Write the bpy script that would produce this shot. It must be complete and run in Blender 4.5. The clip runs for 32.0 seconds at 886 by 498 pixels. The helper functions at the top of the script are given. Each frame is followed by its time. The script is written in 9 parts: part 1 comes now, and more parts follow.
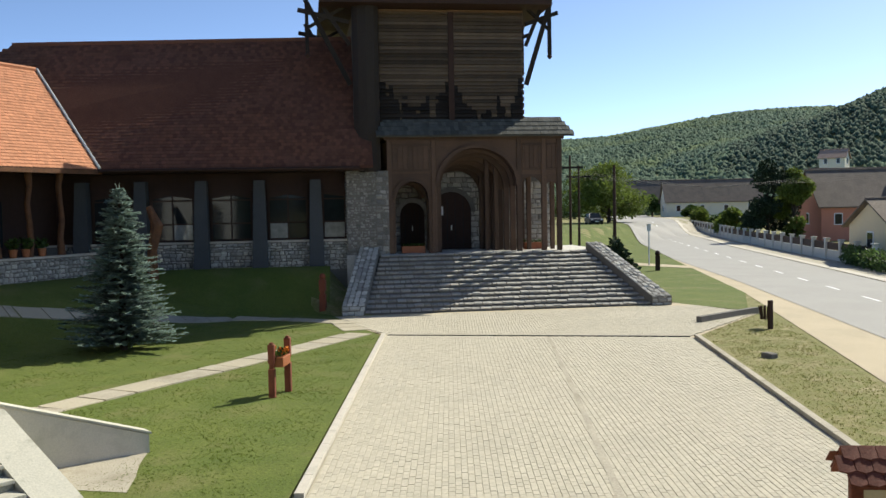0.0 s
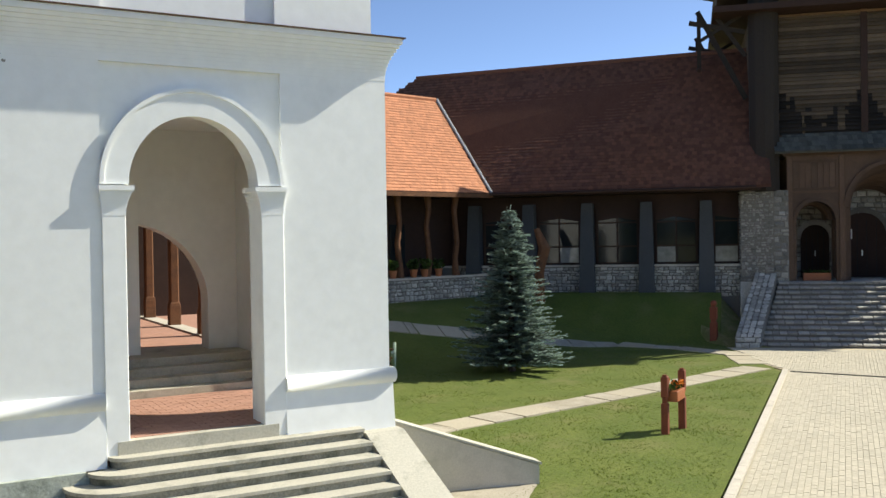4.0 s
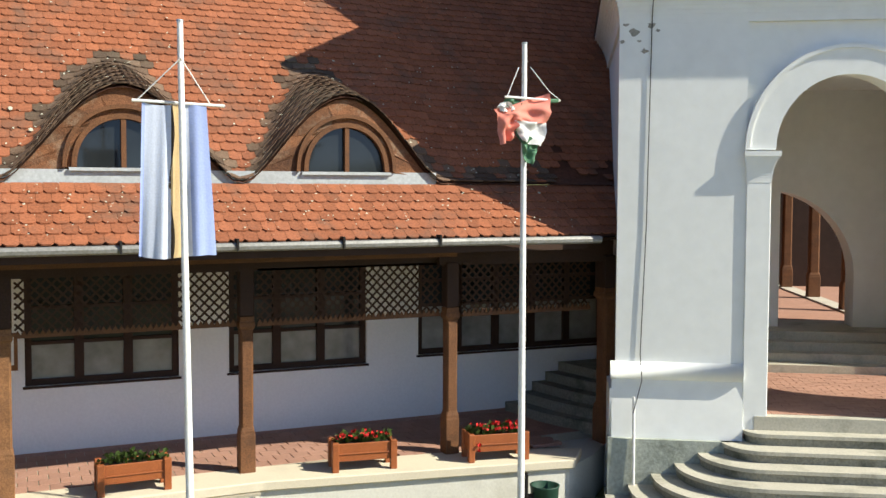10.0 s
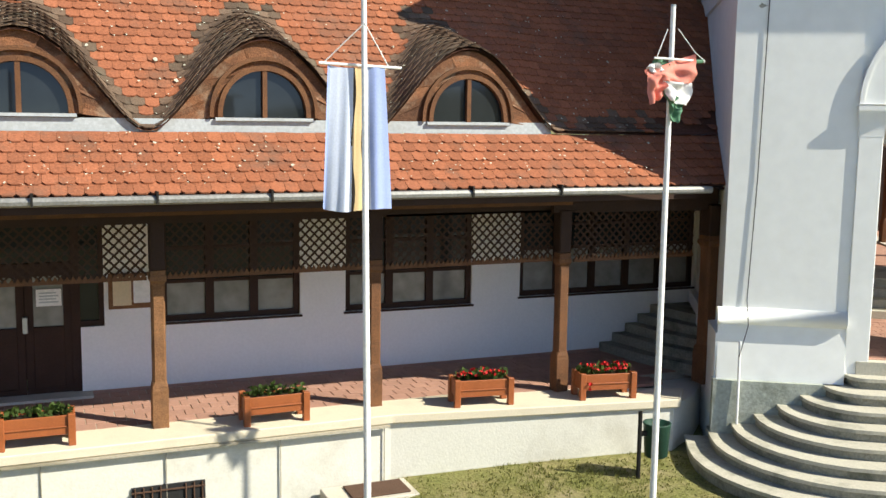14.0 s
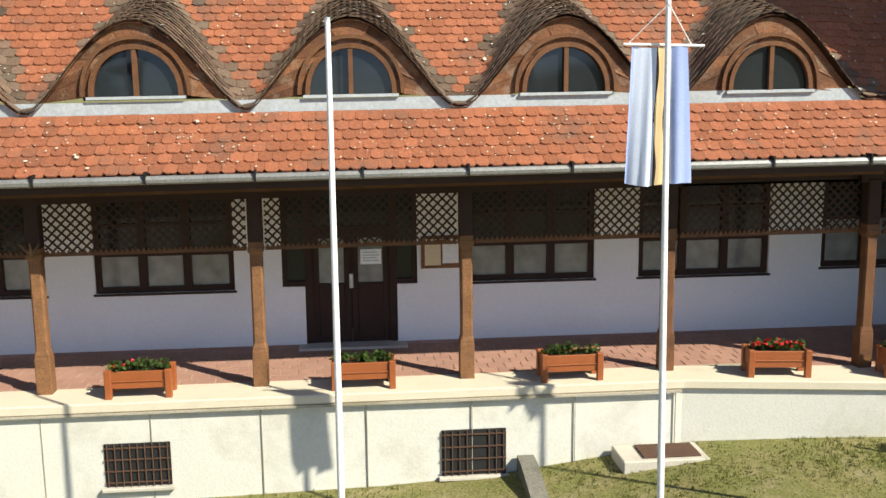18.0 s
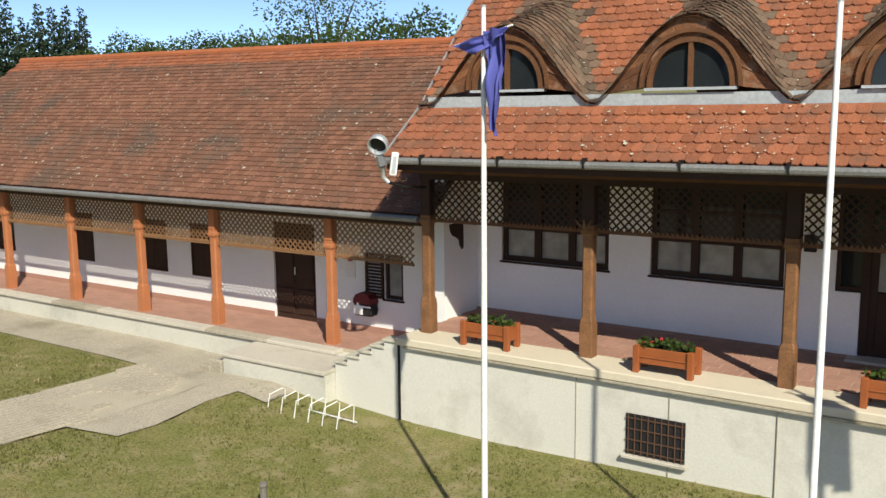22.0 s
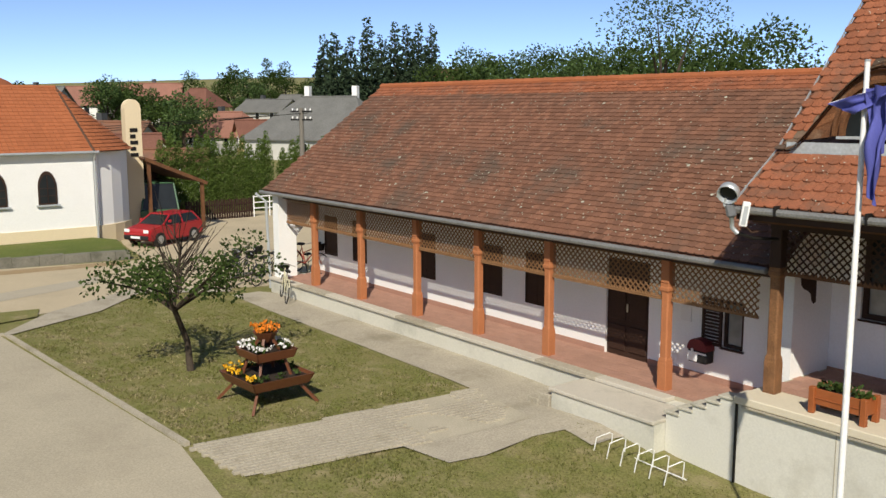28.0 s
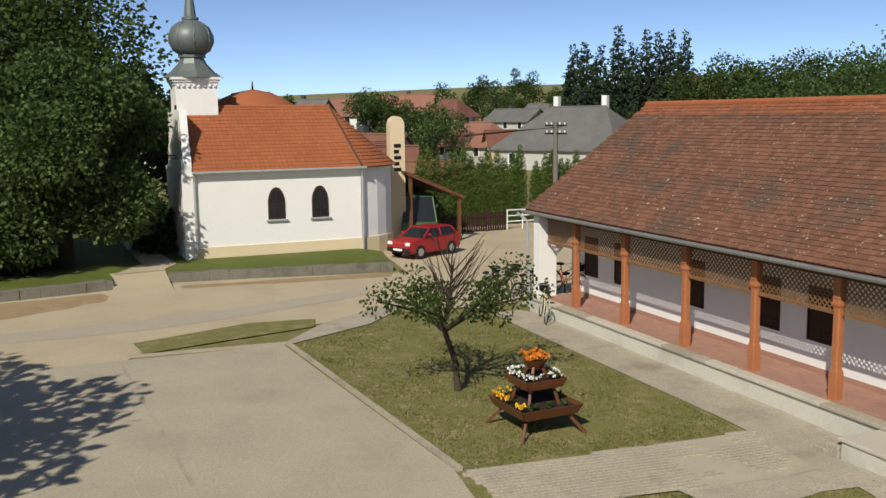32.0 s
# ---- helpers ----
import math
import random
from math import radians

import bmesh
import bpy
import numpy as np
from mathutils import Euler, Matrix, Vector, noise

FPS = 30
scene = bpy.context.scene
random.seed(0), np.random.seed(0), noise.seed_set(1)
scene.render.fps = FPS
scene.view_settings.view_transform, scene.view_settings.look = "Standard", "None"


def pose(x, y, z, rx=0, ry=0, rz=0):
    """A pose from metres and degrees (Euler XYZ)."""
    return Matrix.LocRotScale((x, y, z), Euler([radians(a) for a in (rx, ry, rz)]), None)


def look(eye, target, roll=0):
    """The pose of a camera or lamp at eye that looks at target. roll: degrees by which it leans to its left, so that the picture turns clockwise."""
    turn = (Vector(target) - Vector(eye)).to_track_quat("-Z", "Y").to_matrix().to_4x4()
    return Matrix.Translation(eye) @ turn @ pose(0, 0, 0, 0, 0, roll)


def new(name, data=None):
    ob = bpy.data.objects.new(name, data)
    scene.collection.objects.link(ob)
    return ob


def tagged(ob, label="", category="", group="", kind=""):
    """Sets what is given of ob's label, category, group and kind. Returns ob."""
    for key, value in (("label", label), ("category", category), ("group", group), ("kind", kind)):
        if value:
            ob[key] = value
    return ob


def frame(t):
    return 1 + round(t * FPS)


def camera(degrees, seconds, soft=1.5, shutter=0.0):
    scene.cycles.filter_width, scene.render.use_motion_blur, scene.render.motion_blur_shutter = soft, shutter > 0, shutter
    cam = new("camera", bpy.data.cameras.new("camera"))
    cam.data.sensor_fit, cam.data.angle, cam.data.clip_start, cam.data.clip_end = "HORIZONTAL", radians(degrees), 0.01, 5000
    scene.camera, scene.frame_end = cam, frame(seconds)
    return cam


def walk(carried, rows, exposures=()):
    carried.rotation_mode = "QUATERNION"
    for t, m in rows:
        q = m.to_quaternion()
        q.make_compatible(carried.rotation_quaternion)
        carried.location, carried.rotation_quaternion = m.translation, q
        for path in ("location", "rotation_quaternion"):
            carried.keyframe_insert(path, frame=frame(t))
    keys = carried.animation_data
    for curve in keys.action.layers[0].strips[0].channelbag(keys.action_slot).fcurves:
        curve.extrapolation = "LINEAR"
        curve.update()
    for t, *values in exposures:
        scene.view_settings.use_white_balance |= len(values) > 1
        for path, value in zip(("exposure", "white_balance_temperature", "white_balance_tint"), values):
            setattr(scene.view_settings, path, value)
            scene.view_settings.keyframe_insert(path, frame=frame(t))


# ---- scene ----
cam = camera(50.45, 32.0)
# seconds, eye, yaw, pitch, roll
ROWS = [
    (0, -0.044, -0.547, 4.740, -84.37, -2.54, -1.06),
    (0.5, 0.099, -0.470, 4.731, -84.15, -2.41, -1.18),
    (1, 0.262, -0.383, 4.722, -83.55, -2.19, -1.26),
    (1.5, 0.427, -0.291, 4.708, -80.83, -1.97, -1.18),
    (2, 0.629, -0.179, 4.712, -77.25, -1.66, -1.11),
    (2.5, 0.841, -0.082, 4.732, -73.49, -1.30, -1.22),
    (3, 0.949, 0.004, 4.717, -69.16, -0.76, -1.48),
    (3.5, 1.028, 0.069, 4.708, -65.26, -0.59, -1.28),
    (5.5, 1.268, 0.309, 4.782, -49.28, -1.29, -0.66),
    (6, 1.299, 0.330, 4.777, -44.04, -1.19, -1.00),
    (6.5, 1.323, 0.352, 4.771, -38.48, -1.55, -1.17),
    (7, 1.350, 0.374, 4.763, -32.29, -2.05, -1.20),
    (7.5, 1.367, 0.387, 4.760, -29.60, -2.36, -0.88),
    (8, 1.396, 0.409, 4.755, -30.91, -2.41, -0.44),
    (8.5, 1.432, 0.437, 4.745, -31.17, -2.37, -0.09),
    (9, 1.456, 0.460, 4.737, -29.25, -2.32, 0.00),
    (9.5, 1.490, 0.491, 4.729, -26.71, -2.60, 0.09),
    (10, 1.360, 0.633, 4.771, -24.45, -2.66, 0.25),
    (10.5, 1.241, 0.635, 4.901, -21.86, -2.33, 0.34),
    (11, 1.092, 0.610, 4.974, -19.66, -2.20, 0.35),
    (11.5, 0.936, 0.612, 4.916, -19.87, -2.51, 0.52),
    (12, 0.756, 0.627, 4.855, -20.78, -2.60, 0.46),
    (12.5, 0.575, 0.637, 4.881, -21.47, -2.95, 0.49),
    (13, 0.378, 0.656, 4.917, -21.98, -4.47, 0.68),
    (13.5, 0.164, 0.646, 4.954, -22.45, -5.76, 0.92),
    (15.5, -0.571, 0.497, 5.136, -23.15, -8.75, 0.15),
    (16, -0.634, 0.400, 5.139, -21.50, -9.19, -0.15),
    (16.5, -0.640, 0.301, 5.132, -16.26, -9.19, -0.66),
    (17, -0.612, 0.219, 5.147, -11.89, -9.24, -0.76),
    (17.5, -0.525, 0.155, 5.174, -8.72, -9.33, -0.70),
    (18, -0.371, 0.099, 5.218, -5.45, -9.37, -0.59),
    (18.5, -0.204, 0.039, 5.286, -1.98, -9.23, -0.64),
    (19, 0.000, 0.000, 5.330, 2.61, -9.12, -0.64),
    (19.5, 0.193, -0.014, 5.326, 7.31, -9.13, -0.66),
    (20, 0.402, -0.018, 5.284, 12.61, -9.12, -0.68),
    (20.5, 0.607, 0.002, 5.258, 17.70, -9.17, -0.75),
    (21, 0.820, 0.060, 5.222, 23.23, -9.14, -0.67),
    (21.5, 1.005, 0.128, 5.190, 28.30, -9.11, -0.59),
    (22, 1.141, 0.233, 5.132, 33.22, -9.22, -0.54),
    (22.5, 1.241, 0.336, 5.011, 34.76, -9.08, -0.11),
    (23, 1.316, 0.455, 4.897, 33.70, -9.09, 0.16),
    (23.5, 1.352, 0.548, 4.873, 32.67, -9.22, 0.39),
    (24, 1.388, 0.592, 4.953, 31.87, -8.90, 0.53),
    (24.5, 1.371, 0.620, 5.056, 31.73, -8.55, 0.79),
    (26.5, 1.034, 0.515, 5.368, 42.08, -8.94, -0.15),
    (27, 0.938, 0.462, 5.503, 46.04, -8.71, -0.16),
    (27.5, 0.838, 0.395, 5.642, 49.38, -8.65, 0.08),
    (28, 0.733, 0.331, 5.668, 52.95, -8.64, -0.16),
    (28.5, 0.625, 0.246, 5.671, 56.34, -8.58, -0.44),
    (29, 0.512, 0.159, 5.718, 60.11, -8.41, -0.64),
    (29.5, 0.400, 0.121, 5.789, 63.68, -8.19, -0.97),
    (30, 0.335, 0.063, 5.829, 67.51, -8.04, -1.04),
    (30.5, 0.302, 0.030, 5.860, 70.48, -8.07, -1.13),
    (31, 0.257, -0.009, 5.906, 69.57, -8.10, -0.92),
    (31.5, 0.205, -0.050, 5.981, 68.45, -8.13, -0.84),
    (32, 0.188, -0.086, 6.078, 67.60, -8.15, -0.70),
]


def gaze(x, y, z, yaw, pitch, roll):
    a, b = radians(yaw), radians(pitch)
    way = (-math.sin(a) * math.cos(b), math.cos(a) * math.cos(b), math.sin(b))
    return look((x, y, z), (x + way[0] * 10, y + way[1] * 10, z + way[2] * 10), roll)


walk(cam, [(t, gaze(*row)) for t, *row in ROWS], exposures=((0.0, 0.5, 6800, 4), (2.0, 0.68, 6800, 4), (3.5, 0.7, 6850, 5), (5.5, 0.5, 6900, 5), (7.0, 0.46, 6900, 5), (9.5, 0.58, 6900, 5), (13.0, 0.74, 6900, 5), (19.0, 0.58, 6900, 5), (22.0, 0.24, 6900, 6), (24.5, 0.1, 6900, 7), (28.0, 0.0, 6950, 8), (30.0, -0.16, 7000, 8), (32.0, -0.22, 7000, 8)))

# ---- daylight ----
SUN_TO = Vector((0.743 * math.cos(radians(40)), -0.669 * math.cos(radians(40)), math.sin(radians(40)))).normalized()
world = bpy.data.worlds.new("sky")
scene.world = world
world.use_nodes = True
wn = world.node_tree
sky = wn.nodes.new("ShaderNodeTexSky")
sky.sky_type, sky.sun_disc = "NISHITA", False
sky.sun_elevation, sky.sun_rotation = radians(40), math.atan2(SUN_TO.x, SUN_TO.y)
sky.air_density, sky.dust_density, sky.ozone_density, sky.altitude = 0.45, 2.2, 2.5, 2500
wn.links.new(sky.outputs[0], wn.nodes["Background"].inputs[0])
wn.nodes["Background"].inputs[1].default_value = 0.178
sun = new("sun", bpy.data.lights.new("sun", "SUN"))
sun.data.energy, sun.data.angle, sun.data.color = 4.7, radians(0.5), (1.0, 0.95, 0.87)
sun.matrix_world = look(SUN_TO * 50, (0, 0, 0))


# ---- building helpers ----
def shade(name, col, rough=0.8, vary=0.25, scale=3.0, fine=40.0, bump=0.25, metal=0.0, island=0.0, other=None, spec=0.3, stain=0.0, stain_col=(0.1, 0.1, 0.08), stain_scale=0.6, blend=0.5, thin=0.0):
    """A surface with two scales of mottling, stains of their own shape and fine relief."""
    m = bpy.data.materials.new(name)
    m.use_nodes = True
    nt = m.node_tree
    n, ln = nt.nodes, nt.links
    b = n["Principled BSDF"]
    b.inputs["Roughness"].default_value, b.inputs["Metallic"].default_value = rough, metal
    b.inputs["Specular IOR Level"].default_value = spec
    geo = n.new("ShaderNodeNewGeometry")
    big, small = n.new("ShaderNodeTexNoise"), n.new("ShaderNodeTexNoise")
    big.inputs["Scale"].default_value, small.inputs["Scale"].default_value = scale, fine
    big.inputs["Detail"].default_value = small.inputs["Detail"].default_value = 4
    for t in (big, small):
        ln.new(geo.outputs["Position"], t.inputs["Vector"])
    two = n.new("ShaderNodeMix")
    two.data_type = "RGBA"
    second = other if other else tuple(c * 0.55 for c in col)
    ramp = n.new("ShaderNodeMapRange")
    ramp.inputs[1].default_value, ramp.inputs[2].default_value = 0.35, 0.68
    ramp.inputs[3].default_value, ramp.inputs[4].default_value = 0.0, vary if not other else blend * 2 * max(vary, 0.3)
    ln.new(big.outputs["Fac"], ramp.inputs[0])
    ln.new(ramp.outputs[0], two.inputs[0])
    two.inputs[6].default_value, two.inputs[7].default_value = (*col, 1), (*second, 1)
    hsv = n.new("ShaderNodeHueSaturation")
    ln.new(two.outputs[2], hsv.inputs["Color"])
    val = n.new("ShaderNodeMapRange")
    val.inputs[1].default_value, val.inputs[2].default_value = 0.3, 0.7
    val.inputs[3].default_value, val.inputs[4].default_value = 1 - vary * 0.6, 1 + vary * 0.6
    ln.new(small.outputs["Fac"], val.inputs[0])
    last = val.outputs[0]
    if island:
        rnd = n.new("ShaderNodeMapRange")
        rnd.inputs[3].default_value, rnd.inputs[4].default_value = 1 - island, 1 + island
        info = n.new("ShaderNodeObjectInfo")
        both = n.new("ShaderNodeMath")
        both.operation = "ADD"
        ln.new(geo.outputs["Random Per Island"], both.inputs[0])
        ln.new(info.outputs["Random"], both.inputs[1])
        half = n.new("ShaderNodeMath")
        half.operation = "FRACT"
        ln.new(both.outputs[0], half.inputs[0])
        ln.new(half.outputs[0], rnd.inputs[0])
        mul = n.new("ShaderNodeMath")
        mul.operation = "MULTIPLY"
        ln.new(rnd.outputs[0], mul.inputs[0])
        ln.new(last, mul.inputs[1])
        last = mul.outputs[0]
    ln.new(last, hsv.inputs["Value"])
    colour = hsv.outputs[0]
    if stain:
        st = n.new("ShaderNodeTexNoise")
        st.inputs["Scale"].default_value, st.inputs["Detail"].default_value, st.inputs["Roughness"].default_value = stain_scale, 6, 0.65
        ln.new(geo.outputs["Position"], st.inputs["Vector"])
        sr = n.new("ShaderNodeMapRange")
        sr.inputs[1].default_value, sr.inputs[2].default_value, sr.inputs[4].default_value = 0.52, 0.72, stain
        ln.new(st.outputs["Fac"], sr.inputs[0])
        sm = n.new("ShaderNodeMix")
        sm.data_type = "RGBA"
        ln.new(sr.outputs[0], sm.inputs[0])
        ln.new(colour, sm.inputs[6])
        sm.inputs[7].default_value = (*stain_col, 1)
        colour = sm.outputs[2]
    ln.new(colour, b.inputs["Base Color"])
    if thin:
        through_light = n.new("ShaderNodeBsdfTranslucent")
        ln.new(colour, through_light.inputs["Color"])
        both_sides = n.new("ShaderNodeMixShader")
        both_sides.inputs[0].default_value = thin
        ln.new(b.outputs[0], both_sides.inputs[1])
        ln.new(through_light.outputs[0], both_sides.inputs[2])
        ln.new(both_sides.outputs[0], n["Material Output"].inputs["Surface"])
    if bump:
        bp = n.new("ShaderNodeBump")
        bp.inputs["Strength"].default_value, bp.inputs["Distance"].default_value = bump, 0.02
        ln.new(small.outputs["Fac"], bp.inputs["Height"])
        ln.new(bp.outputs[0], b.inputs["Normal"])
    return m


def mesh(name, bm):
    me = bpy.data.meshes.new(name)
    bm.to_mesh(me)
    bm.free()
    return me


def part(name, bm, material, parent=None, label="", smooth=False):
    """Links a bmesh, or a mesh, as one object under a thing or a part."""
    me = bm if isinstance(bm, bpy.types.Mesh) else mesh(name, bm)
    if material and not me.materials:
        me.materials.append(material)
    if smooth:
        for p in me.polygons:
            p.use_smooth = True
    ob = new(name, me)
    if parent:
        ob.parent = parent
    if label:
        ob["label"] = label
    return ob


def thing(name, label, category, m=None, group="", kind=""):
    ob = new(name)
    ob.empty_display_size = 0.2
    if m is not None:
        ob.matrix_world = m
    return tagged(ob, label, category, group, kind)


def box(bm, x0, x1, y0, y1, z0, z1, bevel=0.0):
    v = [bm.verts.new((x, y, z)) for z in (z0, z1) for x, y in ((x0, y0), (x1, y0), (x1, y1), (x0, y1))]
    f = [bm.faces.new([v[i] for i in q]) for q in ((3, 2, 1, 0), (4, 5, 6, 7), (0, 1, 5, 4), (1, 2, 6, 5), (2, 3, 7, 6), (3, 0, 4, 7))]
    if bevel:
        bmesh.ops.bevel(bm, geom=list({e for q in f for e in q.edges}), offset=bevel, segments=1, affect="EDGES")
    return bm


def block(*a, **k):
    return box(bmesh.new(), *a, **k)


def prism(bm, pts, lift):
    """A solid from a flat outline pts (3D) pushed along the vector lift."""
    a = [bm.verts.new(p) for p in pts]
    b = [bm.verts.new(Vector(p) + Vector(lift)) for p in pts]
    n = len(a)
    f = [bm.faces.new(a[::-1]), bm.faces.new(b)]
    f += [bm.faces.new((a[i], a[(i + 1) % n], b[(i + 1) % n], b[i])) for i in range(n)]
    bmesh.ops.recalc_face_normals(bm, faces=f)
    return bm


def tube(bm, pts, radii, sides=8, cap=True):
    """A tapered round bar along the points."""
    rings = []
    pts = [Vector(p) for p in pts]
    for i, p in enumerate(pts):
        d = (pts[min(i + 1, len(pts) - 1)] - pts[max(i - 1, 0)]).normalized()
        a = d.cross(Vector((0.31, 0.17, 0.93)) if abs(d.z) < 0.9 else Vector((1, 0, 0))).normalized()
        b = d.cross(a)
        r = radii if isinstance(radii, (int, float)) else radii[i]
        rings.append([bm.verts.new(p + (a * math.cos(q) + b * math.sin(q)) * r) for q in (2 * math.pi * k / sides for k in range(sides))])
    for r, s in zip(rings, rings[1:]):
        for k in range(sides):
            bm.faces.new((r[k], r[(k + 1) % sides], s[(k + 1) % sides], s[k]))
    if cap:
        bm.faces.new(rings[0])
        bm.faces.new(rings[-1][::-1])
    return bm


def lathe(bm, prof, sides=16, cx=0.0, cy=0.0):
    """A turned shape from (radius, height) pairs."""
    rings = [[bm.verts.new((cx + r * math.cos(q), cy + r * math.sin(q), z)) for q in (2 * math.pi * k / sides for k in range(sides))] for r, z in prof]
    for r, s in zip(rings, rings[1:]):
        for k in range(sides):
            bm.faces.new((r[k], r[(k + 1) % sides], s[(k + 1) % sides], s[k]))
    bm.faces.new(rings[0][::-1])
    bm.faces.new(rings[-1])
    return bm


def beam(bm, a, b, w, h):
    """A squared timber from a to b, w wide and h high."""
    a, b = Vector(a), Vector(b)
    d = (b - a).normalized()
    s = d.cross(Vector((0, 0, 1)))
    s = s.normalized() if s.length > 0.01 else Vector((1, 0, 0))
    u = s.cross(d).normalized()
    q = [s * i * w / 2 + u * j * h / 2 for i, j in ((-1, -1), (1, -1), (1, 1), (-1, 1))]
    return prism(bm, [a + k for k in q], b - a)


def turn(x, y, z, deg):
    return pose(x, y, z, 0, 0, deg)


def ground_z(x, y):
    """The lie of the land."""
    z = float(np.interp(x, (-14, -9.5, -6.5, 1.0, 4.5, 7.0), (0.0, -0.22, -0.33, -0.2, 0.24, 0.36)))
    if -14 < x < -7.5 and y > 10:
        z += 0.2 * math.exp(-((x + 10.6) / 1.3) ** 2) * min(max((y - 10.6) / 1.3, 0), 1)
    # the bank in front of the timber church
    u, v = local(x, y)
    rise = 0.0
    if u < 1:
        a, b = min(max((v - 0.1) / 4.0, 0), 1), min(max((0.9 - u) / 1.0, 0), 1)
        rise = a * a * (3 - 2 * a) * b
    d = (x - 38.4) * 0.333 + (y - 17.7) * 0.943
    if x > 12:
        a = min(max((d + 6.5) / 6.5, 0), 1) * min((x - 12) / 10.0, 1)
        rise = max(rise, a * a * (3 - 2 * a) * 0.92)
    z += 1.85 * rise
    far = max(-x - 250, 0)
    z += min(far, 510) * 0.036
    # wooded hills
    if x > 190:
        d = x - 190
        f = min(d / 420.0, 1)
        top = float(np.interp(-y * 600 / x, (-80, 24, 70, 122, 190, 400), (33, 41, 47, 50, 54, 62)))
        z += f * f * (3 - 2 * f) * (top * x / 600 if x < 620 else top) * (1 - 0.35 * min(max(x - 700, 0) / 800, 1)) + 1.5 * f * math.sin(y * 0.05 + x * 0.013)
        z += 31 * math.exp(-(((x - 340) / 75.0) ** 2)) * min(max((-y - 50) / 80.0, 0), 1)
    if y < -45 and x > 60:
        z += min((-45 - y) * 0.05, 6)
    if y > 60:
        z += min((y - 60) * 0.04, 14)
    return z


CH = (37.55, 7.3)
CU, CV = Vector((0.24, -0.9708)), Vector((0.9708, 0.24))


def local(x, y):
    d = Vector((x - CH[0], y - CH[1]))
    return d.dot(CU), d.dot(CV)


# the church's frame: u along its front, v into it
CHURCH = Matrix(((CU.x, CV.x, 0, CH[0]), (CU.y, CV.y, 0, CH[1]), (0, 0, 1, 0), (0, 0, 0, 1)))


def drape(name, pts, off, material, thick=0.0, parent=None, step=1.0):
    """A sheet on the ground with the outline pts."""
    bm = bmesh.new()
    bm.faces.new([bm.verts.new((x, y, 0)) for x, y in pts])
    for axis in (0, 1):
        lo, hi = min(p[axis] for p in pts), max(p[axis] for p in pts)
        k = lo + step
        while k < hi and hi - lo < 220:
            co, no = [0, 0, 0], [0, 0, 0]
            co[axis], no[axis] = k, 1
            bmesh.ops.bisect_plane(bm, geom=bm.verts[:] + bm.edges[:] + bm.faces[:], plane_co=co, plane_no=no)
            k += step
    for v in bm.verts:
        v.co.z = ground_z(v.co.x, v.co.y) + off
    if thick:
        top = bm.faces[:]
        r = bmesh.ops.extrude_face_region(bm, geom=top)
        for v in r["geom"]:
            if isinstance(v, bmesh.types.BMVert):
                v.co.z -= thick
        bmesh.ops.recalc_face_normals(bm, faces=bm.faces[:])
    ob = part(name, bm, material, parent)
    return ob


def rings_mesh(name, verts, faces, material, parent=None, smooth=False):
    me = bpy.data.meshes.new(name)
    me.from_pydata(verts, [], faces)
    return part(name, me, material, parent, smooth=smooth)


# ---- materials ----
GRASS = shade("grass", (0.165, 0.17, 0.05), 0.95, 0.6, 2.2, 26, 1.0, other=(0.26, 0.215, 0.10), stain=0.8, stain_col=(0.36, 0.295, 0.175), stain_scale=1.5)
BLADE = shade("grass_blades", (0.19, 0.205, 0.06), 0.9, 0.4, 1.4, 8, 0.0, island=0.45, other=(0.25, 0.205, 0.085), thin=0.4)
LUSHBLADE = shade("lush_grass_blades", (0.145, 0.19, 0.032), 0.9, 0.35, 0.8, 8, 0.0, island=0.4, other=(0.15, 0.18, 0.045), thin=0.4)
LUSH = shade("lush_grass", (0.09, 0.122, 0.02), 0.95, 0.45, 0.8, 22, 0.8, other=(0.15, 0.165, 0.035), stain=0.65, stain_col=(0.18, 0.165, 0.065), stain_scale=0.6)
CONCRETE = shade("yard_concrete", (0.45, 0.40, 0.30), 0.9, 0.22, 0.6, 30, 0.3, stain=0.5, stain_col=(0.31, 0.265, 0.195), stain_scale=0.35)
FOOTP = shade("worn_path_concrete", (0.43, 0.385, 0.30), 0.92, 0.3, 0.9, 28, 0.3, stain=0.75, stain_col=(0.22, 0.195, 0.13), stain_scale=0.8)
COPE = shade("cream_coping", (0.66, 0.59, 0.45), 0.88, 0.08, 1.4, 45, 0.1, stain=0.35, stain_col=(0.46, 0.42, 0.33), stain_scale=1.8)
PLINTHB = shade("grey_plinth_render", (0.60, 0.585, 0.505), 0.9, 0.1, 0.9, 30, 0.15, stain=0.6, stain_col=(0.32, 0.32, 0.265), stain_scale=0.9)
WALLD = shade("dark_weathered_kerb_stone", (0.20, 0.19, 0.155), 0.95, 0.35, 2.0, 25, 0.4, stain=0.7, stain_col=(0.085, 0.085, 0.06), stain_scale=1.5)
MUD = shade("brown_lane_mud", (0.36, 0.26, 0.145), 0.95, 0.3, 0.8, 30, 0.3, stain=0.6, stain_col=(0.45, 0.375, 0.26), stain_scale=1.2)
RUT = shade("grey_wheel_track", (0.43, 0.385, 0.30), 0.95, 0.2, 0.6, 30, 0.2, stain=0.6, stain_col=(0.50, 0.43, 0.31), stain_scale=0.6)
DRYB = shade("dry_straw_blades", (0.36, 0.31, 0.17), 0.9, 0.3, 1.4, 8, 0.0, island=0.4, thin=0.3)
